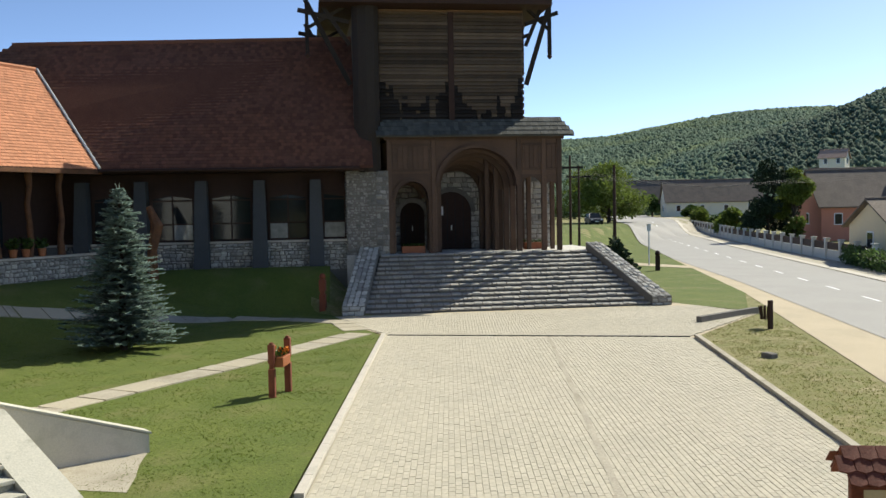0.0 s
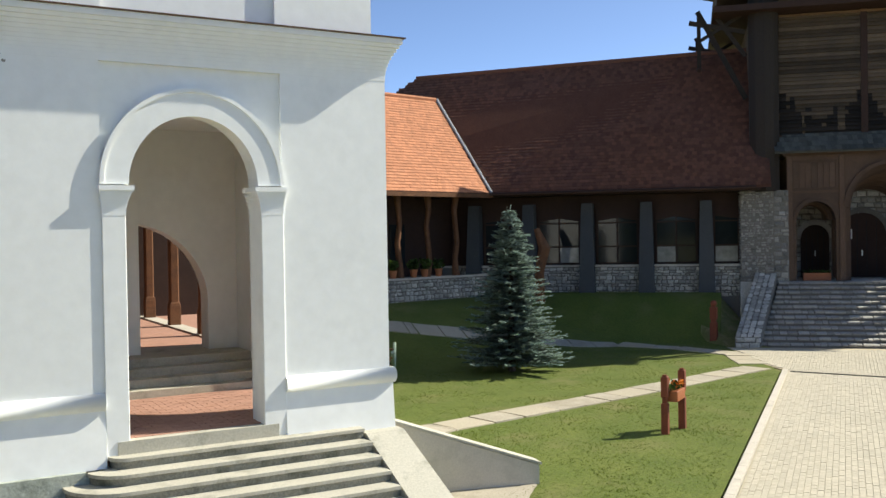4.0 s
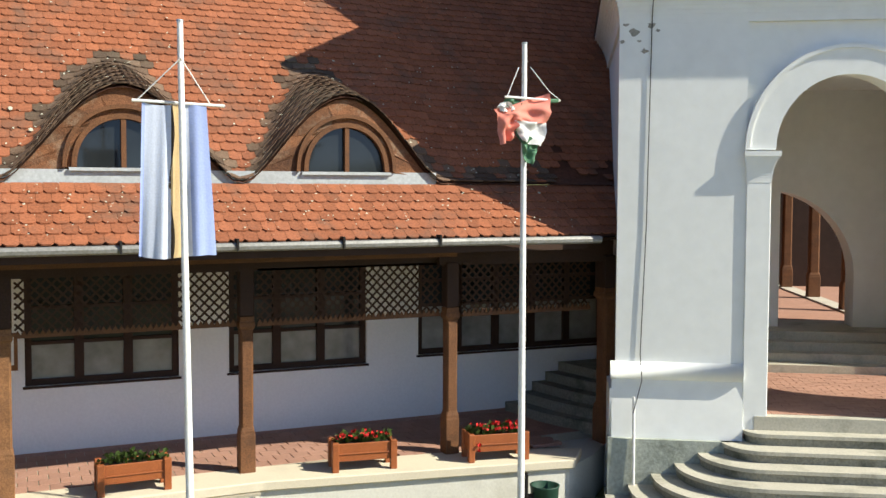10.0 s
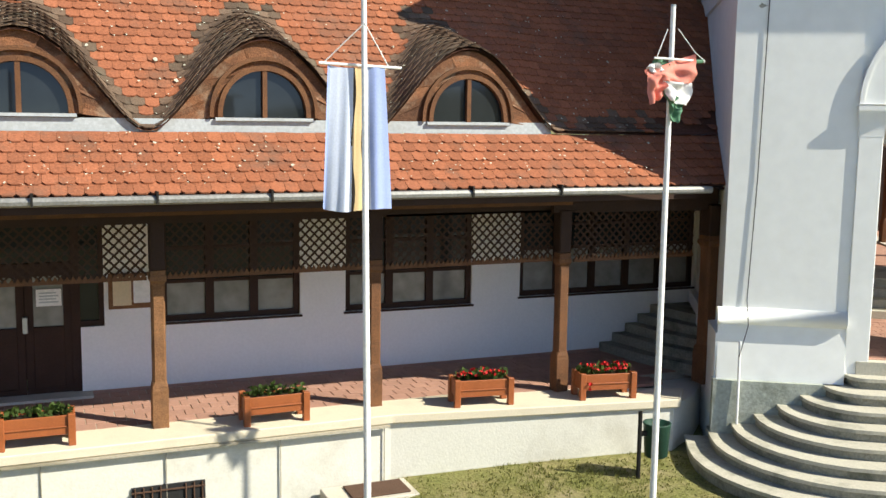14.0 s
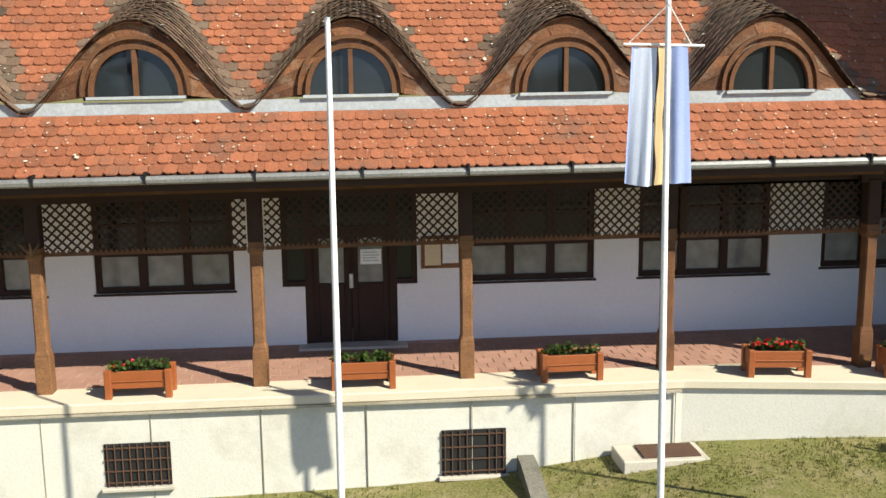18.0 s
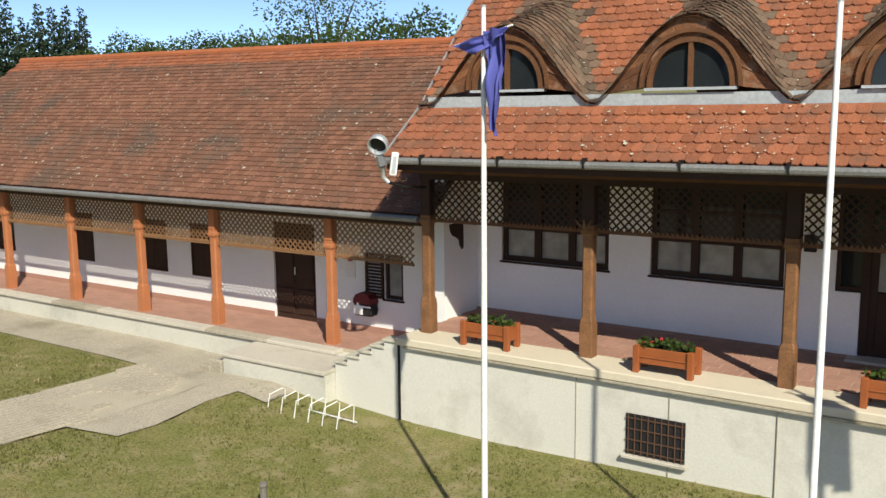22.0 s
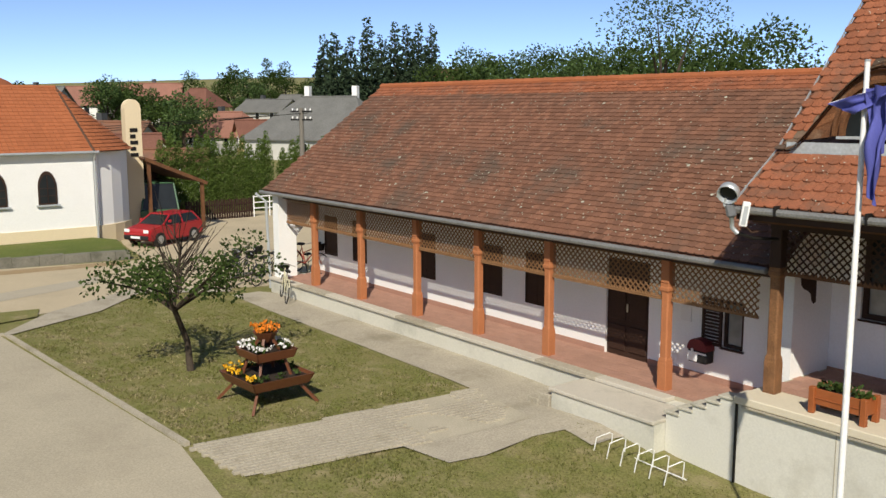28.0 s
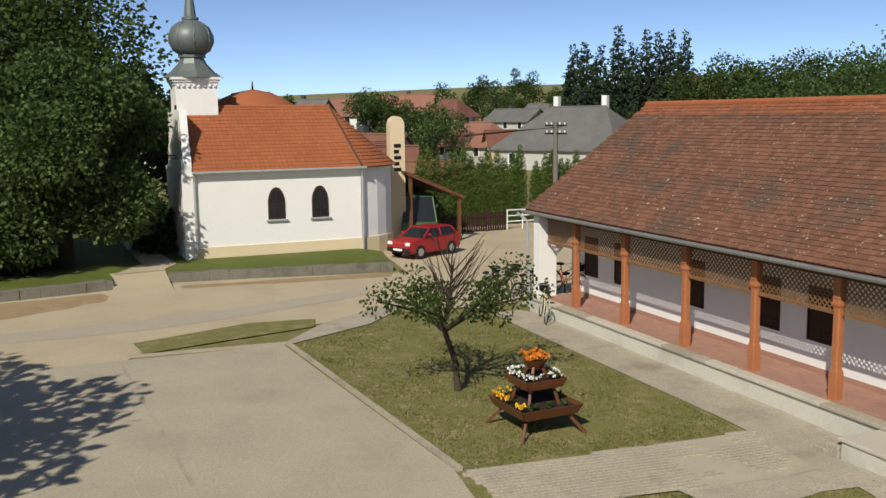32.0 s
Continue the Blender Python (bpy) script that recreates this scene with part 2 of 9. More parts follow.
SLABC = shade("pale_concrete", (0.56, 0.515, 0.43), 0.88, 0.14, 1.4, 45, 0.15, stain=0.5, stain_col=(0.32, 0.30, 0.24), stain_scale=1.8)
PLINTH = shade("plinth_render", (0.66, 0.645, 0.57), 0.9, 0.09, 0.9, 30, 0.15, stain=0.65, stain_col=(0.43, 0.405, 0.335), stain_scale=1.0)
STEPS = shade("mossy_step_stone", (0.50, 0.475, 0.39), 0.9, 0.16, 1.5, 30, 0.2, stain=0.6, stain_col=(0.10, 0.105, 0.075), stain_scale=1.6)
# Riser moss, with the upright faces' shade put into a darker base than STEPS.
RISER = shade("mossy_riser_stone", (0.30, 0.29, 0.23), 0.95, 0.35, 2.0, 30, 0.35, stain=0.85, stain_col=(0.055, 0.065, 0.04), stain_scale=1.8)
WHITE = shade("lime_white_wall", (0.85, 0.85, 0.83), 0.9, 0.05, 1.5, 25, 0.12, spec=0.2)
TOWERW = shade("tower_limewash", (0.86, 0.875, 0.85), 0.9, 0.04, 2.0, 5, 0.14, spec=0.2, stain=0.16, stain_col=(0.60, 0.61, 0.57), stain_scale=1.1)
MOSSW = shade("mossy_wall_foot", (0.42, 0.45, 0.39), 0.95, 0.3, 2.5, 20, 0.3, stain=0.7, stain_col=(0.10, 0.12, 0.08), stain_scale=2.2)
CREAM = shade("cream_plinth", (0.74, 0.62, 0.42), 0.9, 0.08, 1.0, 25, 0.1)
TILE = shade("red_beaver_tile", (0.31, 0.108, 0.051), 0.85, 0.4, 0.8, 35, 0.35, island=0.17, other=(0.25, 0.10, 0.06), stain=0.75, stain_col=(0.13, 0.09, 0.065), stain_scale=1.3)
TILEM = shade("mossy_brow_tile", (0.145, 0.09, 0.06), 0.9, 0.4, 1.2, 40, 0.4, island=0.4, other=(0.10, 0.085, 0.06), stain=0.6, stain_col=(0.13, 0.12, 0.085), stain_scale=2.6)
TILEB = shade("weathered_beaver_tile", (0.21, 0.098, 0.06), 0.88, 0.35, 0.7, 40, 0.3, island=0.22, other=(0.13, 0.073, 0.05), stain=0.85, stain_col=(0.105, 0.085, 0.065), stain_scale=0.7)
TILEC = shade("orange_church_tile", (0.38, 0.125, 0.052), 0.85, 0.2, 0.5, 30, 0.3, island=0.06, stain=0.2, stain_col=(0.24, 0.09, 0.05), stain_scale=0.7)
TILED = shade("dark_church_tile", (0.14, 0.060, 0.035), 0.88, 0.45, 0.5, 30, 0.3, island=0.28, other=(0.10, 0.05, 0.04))
ROOFBASE = shade("roof_underlay", (0.12, 0.05, 0.03), 0.95, 0.3, 2, 20, 0.2)
LICHEN = shade("pale_lichen", (0.50, 0.50, 0.40), 0.95, 0.2, 5, 60, 0.2)
OAK = shade("brown_post_timber", (0.17, 0.075, 0.032), 0.75, 0.5, 4, 60, 0.4, other=(0.075, 0.034, 0.018), stain=0.5, stain_col=(0.07, 0.04, 0.025), stain_scale=3)
GOLDOAK = shade("honey_post_timber", (0.245, 0.118, 0.052), 0.75, 0.5, 4, 60, 0.4, other=(0.11, 0.052, 0.024), stain=0.6, stain_col=(0.09, 0.05, 0.03), stain_scale=3)
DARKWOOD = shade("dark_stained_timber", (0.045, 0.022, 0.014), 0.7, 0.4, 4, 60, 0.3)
BROWB = shade("red_brown_dormer_boards", (0.20, 0.085, 0.038), 0.75, 0.6, 3, 60, 0.5, island=0.4, other=(0.07, 0.034, 0.02), stain=0.8, stain_col=(0.30, 0.22, 0.15), stain_scale=4)
GUTTER = shade("dull_zinc_gutter", (0.27, 0.27, 0.26), 0.5, 0.3, 3, 30, 0.1, metal=0.3, stain=0.4, stain_col=(0.14, 0.12, 0.10), stain_scale=2)
OLDWOOD = shade("weathered_oak_boards", (0.20, 0.115, 0.06), 0.8, 0.45, 5, 60, 0.4, island=0.3, other=(0.085, 0.05, 0.03))
TERRA = shade("orange_painted_post", (0.44, 0.165, 0.07), 0.75, 0.2, 3, 40, 0.2)
LATT = shade("brown_lattice_wood", (0.055, 0.028, 0.016), 0.8, 0.3, 5, 60, 0.2)
LATTB = shade("tan_lattice_wood", (0.25, 0.13, 0.06), 0.8, 0.3, 5, 60, 0.2)
BRICKF = shade("clay_brick_floor", (0.40, 0.225, 0.165), 0.85, 0.2, 2, 40, 0.15, island=0.07, stain=0.35, stain_col=(0.30, 0.17, 0.13), stain_scale=1.5)
PLANTER = shade("varnished_planter_wood", (0.33, 0.095, 0.028), 0.45, 0.3, 6, 60, 0.2, spec=0.5)
DARKPLANTER = shade("dark_varnished_planter", (0.15, 0.052, 0.022), 0.45, 0.3, 6, 60, 0.2, spec=0.5)
SOIL = shade("soil", (0.035, 0.025, 0.018), 0.95, 0.3, 6, 50, 0.5)
ZINC = shade("zinc_sheet", (0.52, 0.55, 0.56), 0.45, 0.12, 3, 30, 0.1, metal=0.5)
APRON = shade("weathered_white_flashing", (0.44, 0.475, 0.49), 0.6, 0.2, 3, 25, 0.15, stain=0.4, stain_col=(0.36, 0.37, 0.36), stain_scale=3)
GLASS = shade("dark_window_glass", (0.02, 0.024, 0.026), 0.06, 0.2, 1, 3, 0.0, spec=0.32)
# Pale curtained glass; the church hall's lower panes use it as a painted reflection.
PALEPANE = shade("curtain_and_reflection_glass", (0.30, 0.30, 0.28), 0.1, 0.35, 1.2, 4, 0.0, spec=0.5, other=(0.10, 0.10, 0.10))
POLE = shade("white_flagpole_paint", (0.88, 0.88, 0.86), 0.5, 0.12, 2, 20, 0.05)
IRON = shade("dark_iron", (0.03, 0.028, 0.026), 0.6, 0.3, 5, 50, 0.2, metal=0.6)
RUST = shade("rusty_grille", (0.10, 0.055, 0.035), 0.8, 0.3, 5, 50, 0.2)
JOINTS = shade("sandy_joint_bed", (0.45, 0.405, 0.31), 0.95, 0.2, 2, 40, 0.2)
ROADM = shade("asphalt_road", (0.36, 0.345, 0.315), 0.9, 0.15, 0.4, 50, 0.3, stain=0.3, stain_col=(0.33, 0.31, 0.28), stain_scale=0.2)
DUST = shade("sandy_verge", (0.50, 0.42, 0.29), 0.95, 0.2, 0.5, 40, 0.3, stain=0.3, stain_col=(0.36, 0.31, 0.22), stain_scale=0.5)
PAVER = shade("concrete_pavers", (0.49, 0.445, 0.345), 0.9, 0.14, 0.5, 30, 0.2, island=0.07, stain=0.2, stain_col=(0.40, 0.37, 0.31), stain_scale=0.4)
STONE = shade("pale_rubble_stone", (0.46, 0.44, 0.39), 0.9, 0.3, 2, 20, 0.4, island=0.35)
MORTAR = shade("wall_mortar", (0.19, 0.175, 0.15), 0.95, 0.2, 3, 40, 0.3)
BARK = shade("bark", (0.06, 0.045, 0.032), 0.9, 0.4, 6, 40, 0.5)
LEAF = shade("leaves", (0.06, 0.10, 0.02), 0.7, 0.4, 1.5, 10, 0.0, island=0.45, thin=0.4)
DARKLEAF = shade("chestnut_leaves", (0.088, 0.145, 0.042), 0.65, 0.4, 1.2, 10, 0.0, island=0.5, thin=0.4)
FIR = shade("blue_spruce_needles", (0.23, 0.31, 0.27), 0.8, 0.4, 2, 12, 0.0, island=0.4, thin=0.4)
CONIFER = shade("dark_conifer", (0.032, 0.055, 0.026), 0.85, 0.4, 0.5, 4, 0.0, island=0.4)
HEDGE = shade("thuja_hedge", (0.14, 0.21, 0.045), 0.8, 0.4, 1.0, 8, 0.0, island=0.4, thin=0.4)
# Distance haze is mixed into both canopy colours; FORESTM's stain paints sunlit patches.
FORESTM = shade("hazy_forest_canopy", (0.135, 0.205, 0.145), 0.9, 0.35, 0.02, 0.8, 0.0, island=0.22, other=(0.20, 0.265, 0.14), thin=0.45, stain=0.85, stain_col=(0.27, 0.33, 0.13), stain_scale=0.016)
FORESTD = shade("hazy_dark_wood_canopy", (0.10, 0.15, 0.105), 0.9, 0.35, 0.03, 0.8, 0.0, island=0.3, other=(0.10, 0.14, 0.08), thin=0.35)
TURST = shade("grey_turret_stone", (0.27, 0.255, 0.225), 0.92, 0.3, 2, 20, 0.4, island=0.4)
TILEP = shade("pale_orange_wing_tile", (0.48, 0.21, 0.11), 0.85, 0.2, 0.5, 30, 0.3, island=0.15, stain=0.3, stain_col=(0.34, 0.17, 0.10), stain_scale=0.7)
FRESH = shade("fresh_green_leaves", (0.15, 0.20, 0.04), 0.7, 0.4, 1.5, 10, 0.0, island=0.4, thin=0.4)
TIMBERT = shade("charred_tower_boards", (0.115, 0.083, 0.054), 0.85, 0.5, 1.5, 30, 0.3, island=0.5, other=(0.18, 0.125, 0.075))
TREAD = shade("pale_tread_stone", (0.42, 0.40, 0.355), 0.9, 0.3, 2, 20, 0.3, island=0.2)
PORCHW = shade("carved_porch_timber", (0.105, 0.064, 0.041), 0.75, 0.5, 1.2, 40, 0.3, other=(0.055, 0.032, 0.02), island=0.25)
SLATE = shade("shingle_grey", (0.10, 0.10, 0.085), 0.9, 0.3, 3, 20, 0.3, island=0.3)
RED = shade("red_petals", (0.55, 0.02, 0.02), 0.6, 0.2, 8, 20, 0.0)
YELLOW = shade("yellow_petals", (0.75, 0.42, 0.02), 0.6, 0.2, 8, 20, 0.0, island=0.3)
ORANGE = shade("orange_petals", (0.72, 0.22, 0.02), 0.6, 0.2, 8, 20, 0.0, island=0.3)
WPETAL = shade("white_petals", (0.78, 0.76, 0.74), 0.6, 0.1, 8, 20, 0.0)
CARRED = shade("red_car_paint", (0.36, 0.014, 0.02), 0.3, 0.05, 3, 20, 0.0, spec=0.6)
BLACK = shade("black_rubber", (0.02, 0.02, 0.02), 0.7, 0.2, 4, 30, 0.1)
STEEL = shade("bare_steel", (0.55, 0.55, 0.54), 0.35, 0.1, 4, 30, 0.0, metal=0.8)
GREENBIN = shade("green_enamel", (0.02, 0.06, 0.04), 0.5, 0.2, 4, 30, 0.1)
PAINTRED = shade("red_stained_wood", (0.20, 0.055, 0.028), 0.7, 0.35, 5, 40, 0.2)
DOMEM = shade("grey_dome_sheet", (0.17, 0.20, 0.19), 0.5, 0.2, 2, 20, 0.1, metal=0.3)


# ---- land ----
def grid_ground():
    xs = np.unique(np.concatenate([np.arange(-60, 60.1, 1.5), np.linspace(60, 300, 121), np.linspace(300, 1500, 25), -np.linspace(60, 300, 20), -np.linspace(300, 1500, 20)]))
    ys = np.unique(np.concatenate([np.arange(-30, 45.1, 1.5), np.linspace(45, 300, 20), np.linspace(300, 1500, 16), -np.linspace(30, 300, 22), -np.linspace(300, 1500, 20)]))
    # the turf of the church lawn lies on a slightly sunken bed
    verts = [(x, y, ground_z(x, y) - (0.03 if -13.4 < x < -11.4 and 7 < y < 12.6 else 0) - (0.14 if 50 < x < 226 and -25.5 < y < -9.5 else 0) - (0.3 if 15 < x < 39.5 and 5.6 + 0.45 * max(x - 31, 0) < y < 19.5 else 0)) for y in ys for x in xs]
    n = len(xs)
    faces = [(j * n + i, j * n + i + 1, (j + 1) * n + i + 1, (j + 1) * n + i) for j in range(len(ys) - 1) for i in range(n - 1)]
    return tagged(rings_mesh("ground", verts, faces, GRASS, smooth=True), "mown and partly dry grass ground of the village yard", "ground", kind="structure")


ground = grid_ground()
YARD = [(-24.3, 1.2), (-24.2, 5.3), (-14.1, 5.95), (-9.0, 5.4), (-6.0, 3.0), (-6.0, -14), (-24.8, -14)]
tagged(drape("pavement", YARD, 0.02, CONCRETE), "pale poured concrete yard in front of the lawn", "pavement", kind="structure")
# church side lawn
tagged(drape("lawn", [(12.5, 10.5), (13.4, 3.2), (31.4, 4.75), (33.0, 5.4), (36.5, 7.0), (38.2, 8.0), (41.2, 8.6), (38.5, 19.5), (30, 22), (14, 22)], 0.025, LUSH, step=0.5), "lush green mown lawn beside the timber church", "lawn", kind="structure")
tagged(drape("plaza", [(9.5, 2.6), (13.6, 2.95), (31.7, 4.6), (30.8, -5.6), (16.6, -6.0), (9.5, -6.2)], 0.04, JOINTS), "grey concrete block paved square before the church", "pavement", kind="structure")
tagged(drape("church_apron", [(31.7, 4.6), (33.2, 5.6), (37.3, 7.6), (41.6, -6.6), (37.6, -9.2), (30.8, -5.6)], 0.03, DUST), "block paved strip with a dusty edge at the foot of the stone stairs", "pavement", kind="structure")
tagged(drape("road", [(9, -13.6), (22, -11.3), (52, -11.6), (74, -11.2), (109, -12.1), (150, -13.0), (225, -16.3), (225, -24.8), (184, -23.4), (114, -20.7), (95, -19.6), (52, -18.8), (22, -18.8), (9, -19.0)], 0.03, ROADM, step=3), "grey asphalt main road with a dashed centre line", "road", kind="structure")
tagged(drape("verge", [(9, -8.6), (22, -8.7), (34, -9.6), (46, -10.5), (75, -10.6), (75, -11.4), (52, -11.85), (22, -11.25), (9, -13.55)], 0.018, DUST, step=3), "sandy gravel verge of the main road", "verge", kind="structure")
tagged(drape("side_road", [(-24.2, 1.25), (-24.6, -14), (-33.3, -14), (-34.1, -2.2), (-34.9, 1.6), (-35.6, 4.2), (-34.2, 10.4), (-31.5, 22), (-27.0, 22), (-26.2, 13.5), (-27.6, 9.8), (-26.3, 6.9), (-25.4, 2.0)], 0.012, DUST), "dusty unpaved lane past the white chapel", "road", kind="structure")
tagged(drape("footpath", [(-25.5, 13.0), (-25.5, 12.1), (-23.2, 12.0), (-13.5, 11.9), (-12.2, 9.0), (-11.0, 9.3), (-10.9, 10.0), (-10.95, 11.1), (-10.7, 11.65), (-10.0, 11.6), (-9.9, 12.4), (-11.0, 13.2), (-13.0, 13.35), (-24.9, 13.35)], 0.016, FOOTP), "worn concrete footpath along the low veranda", "path", kind="structure")
tagged(drape("cross_path", [(-13.9, 6.05), (-12.35, 6.3), (-11.6, 11.7), (-13.6, 11.95)], 0.018, JOINTS), "block paved path across the lawn", "path", kind="structure")
tagged(drape("gravel_yard", [(-33.9, 12.4), (-38.0, 13.0), (-46.3, 15.0), (-46.3, 26), (-28, 26), (-28, 21)], 0.017, DUST), "dusty gravel yard beside the chapel", "yard", kind="structure")


# ---- the veranda house with eyebrow dormers ----
FLOOR_A, WALL_Y, EAVE_Y, EAVE_Z = 1.17, 15.13, 12.2, 4.31
DORM_X = (5.58, 2.62, -0.36, -3.22, -6.12)
FRONT_Y = 13.22
TOWER_O, TOWER_D = Vector((9.0, 11.75)), Vector((5.45, -3.4)).normalized()
TOWER_N = Vector((-TOWER_D.y, TOWER_D.x))
TW = 6.42


def in_tower(x, y, grow=0.0):
    d = Vector((x, y)) - TOWER_O
    a, b = d.dot(TOWER_D), d.dot(TOWER_N)
    return -grow < a < TW + grow and -grow < b < 6.4 + grow


def bell(x):
    best = 0.0
    for c in DORM_X:
        d = abs(x - c) / 1.42
        if d < 1:
            best = max(best, (0.5 + 0.5 * math.cos(math.pi * d)) ** 0.68)
    return best


def brow(x):
    """Height of the tile edge over the dormer fronts."""
    return 5.08 + 1.2 * bell(x)


def roof_a(x, y, low=False):
    if y < FRONT_Y - 0.02 and low:
        return EAVE_Z + (y - EAVE_Y) * 0.735
    main = 5.08 - 0.05 * min(max((x - 6.9) / 0.6, 0), 1) + (y - FRONT_Y) * 1.08
    eye = brow(x) + (y - FRONT_Y) * 0.30
    k = 0.14
    h = max(k - abs(main - eye), 0) / k
    return max(main, eye) + h * h * k * 0.25


def on_brow(x, y):
    return brow(x) + (y - FRONT_Y) * 0.30 > 5.08 + (y - FRONT_Y) * 1.08 - 0.10 - 0.35 * noise.noise((x * 3.7, y * 3.7, 3.0)) - 0.2 * noise.noise((x * 14, y * 14, 5.0))


def tile_rows(name, surf, x0, x1, v0, v1, gauge, width, material, parent, skip=None, seed=1, single=None):
    """Beaver-tail tiles, each a plate with a rounded foot, laid in broken bond on surf(x, v) -> point."""
    rng = random.Random(seed)
    verts, faces = [], []
    r, v = 0, v0
    mould = None
    while v < v1:
        step = gauge(v) if callable(gauge) else gauge
        x = x0 + (width / 2 if r % 2 else 0)
        while x < x1:
            if not (skip and skip(x, v)):
                jit, tip = rng.uniform(-0.005, 0.005), rng.uniform(0.030, 0.042)
                w = width * 0.49
                out = ((-w, step * 1.25), (-w, step * 0.22), (-w * 0.58, step * 0.03), (w * 0.58, step * 0.03), (w, step * 0.22), (w, step * 1.25))
                if single and single(x, v):
                    # on a flat slope each of these tiles is a piece of its own
                    if mould is None:
                        o = Vector(surf(x, v))
                        pts = [Vector(surf(x + a, v + b)) - o + Vector((0, -0.3, 1)) * (0.036 + (0.008 - 0.036) * b / (step * 1.25)) for a, b in out]
                        pts += [Vector(surf(x + a, v + b)) - o + Vector((0, -0.3, 1)) * 0.018 for a, b in out[1:5]]
                        mould = bpy.data.meshes.new("tile")
                        mould.from_pydata(pts, [], [tuple(range(6)), (1, 6, 7, 2), (2, 7, 8, 3), (3, 8, 9, 4)])
                        mould.materials.append(material)
                    ob = new("tile", mould)
                    ob.parent = parent
                    ob.location = surf(x, v + jit)
                    x += width
                    continue
                base = len(verts)
                for a, b in out:
                    p = surf(x + a, v + b + jit)
                    up = tip + (0.008 - tip) * b / (step * 1.25)
                    verts.append((p[0], p[1] - 0.3 * up, p[2] + up))
                for a, b in out[1:5]:
                    p = surf(x + a, v + b + jit)
                    up = tip - 0.018
                    verts.append((p[0], p[1] - 0.3 * up, p[2] + up))
                faces.append(tuple(base + i for i in range(6)))
                faces += [(base + 1, base + 6, base + 7, base + 2), (base + 2, base + 7, base + 8, base + 3), (base + 3, base + 8, base + 9, base + 4)]
            x += width
        v += step
        r += 1
    ob = rings_mesh(name, verts, faces, material, parent)
    ob["kind"] = "stuff"
    return ob


house_a = thing("veranda_house", "white veranda house with red tiled roof and eyebrow dormers", "house")
# floor slab and its wall
bm = bmesh.new()
edge = [(-7.85, 12.62), (4.25, 12.66), (8.5, 11.95)]
back = [(12.5, 15.3), (12.5, 15.4), (-7.85, 15.4)]
prism(bm, [(x, y, -0.8) for x, y in edge + [(9.2, 12.4), (12.3, 15.3), (-7.85, 15.3)]], (0, 0, 1.84))
part("plinth_wall", bm, PLINTH, house_a)
bm = bmesh.new()
prism(bm, [(-7.9, 12.55, 1.04), (4.26, 12.59, 1.04), (8.56, 11.88, 1.04), (9.0, 12.4, 1.04), (7.3, 12.95, 1.04), (4.3, 13.32, 1.04), (-7.9, 13.3, 1.04)], (0, 0, 0.13))
bmesh.ops.bevel(bm, geom=bm.edges[:], offset=0.015, segments=1, affect="EDGES")
part("slab_edge", bm, COPE, house_a, "pale concrete coping of the veranda")
part("brick_bed", block(-7.85, 12.0, 13.3, 15.2, 1.02, 1.162), JOINTS, house_a)
# wall with openings
OPEN_A = [(-7.32, -5.21, 2.14, 3.85), (-4.46, -2.29, 2.14, 3.85), (-1.54, 0.64, 1.17, 3.85), (1.45, 3.58, 2.17, 3.85), (4.33, 6.58, 2.17, 3.85), (7.5, 11.2, 2.25, 3.9)]
xs = [-8.3] + [v for o in OPEN_A for v in o[:2]] + [13.0]
for i in range(0, len(xs), 2):
    part("wall", block(xs[i], xs[i + 1], WALL_Y, WALL_Y + 0.4, 0.9, 5.0), WHITE, house_a)
for x0, x1, z0, z1 in OPEN_A:
    if z0 > 1.2:
        part("wall", block(x0, x1, WALL_Y, WALL_Y + 0.4, 0.9, z0), WHITE, house_a)
    part("wall", block(x0, x1, WALL_Y, WALL_Y + 0.4, z1, 5.0), WHITE, house_a)
# Added dark sheet standing in for the unlit rooms.
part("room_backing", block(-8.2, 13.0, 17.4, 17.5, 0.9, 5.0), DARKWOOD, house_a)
part("skirting", block(-8.0, -1.2, WALL_Y - 0.02, WALL_Y + 0.02, 1.15, 1.21), BRICKF, house_a)
part("skirting", block(0.3, 10.5, WALL_Y - 0.02, WALL_Y + 0.02, 1.15, 1.21), BRICKF, house_a)
part("side_wall", block(-8.2, -7.85, 14.0, 15.3, -0.6, 4.05), WHITE, house_a)
# roof underlay
def sheet(name, surf, xs, vs, material, parent, skip=None):
    verts = [surf(x, v) for v in vs for x in xs]
    n = len(xs)
    faces = [(j * n + i, j * n + i + 1, (j + 1) * n + i + 1, (j + 1) * n + i) for j in range(len(vs) - 1) for i in range(n - 1) if not (skip and skip(xs[i], vs[j]))]
    return rings_mesh(name, verts, faces, material, parent)


skip_a = lambda x, y: in_tower(x, y, -0.35) or x > 9.5 + (y - 11.75) * 0.62
LX = list(np.arange(-7.76, 16.0, 0.25))
roof = sheet("lower_roof", lambda x, y: (x, y, roof_a(x, y, True) - 0.02), LX, list(np.arange(12.16, 13.05, 0.15)) + [13.19], ROOFBASE, house_a, skip_a)
sheet("upper_roof", lambda x, y: (x, y, roof_a(x, y) - 0.025), list(np.arange(-7.76, 16.0, 0.12)), [FRONT_Y - 0.1, FRONT_Y] + list(np.arange(13.3, 20.0, 0.2)), ROOFBASE, house_a, skip_a)
sheet("rear_roof", lambda x, y: (x, y, 12.3 - (y - 19.9) * 1.0), [-7.65, 16], [19.85, 27.0], ROOFBASE, house_a)
tile_rows("lower_tiles", lambda x, y: (x, min(y, 13.18), roof_a(x, min(y, 13.18), True)), -7.69, 14.0, 12.14, 13.1, 0.163, 0.18, TILE, house_a, skip_a, 3, lambda x, v: -1.0 < x < 6.6 and v < 12.98)
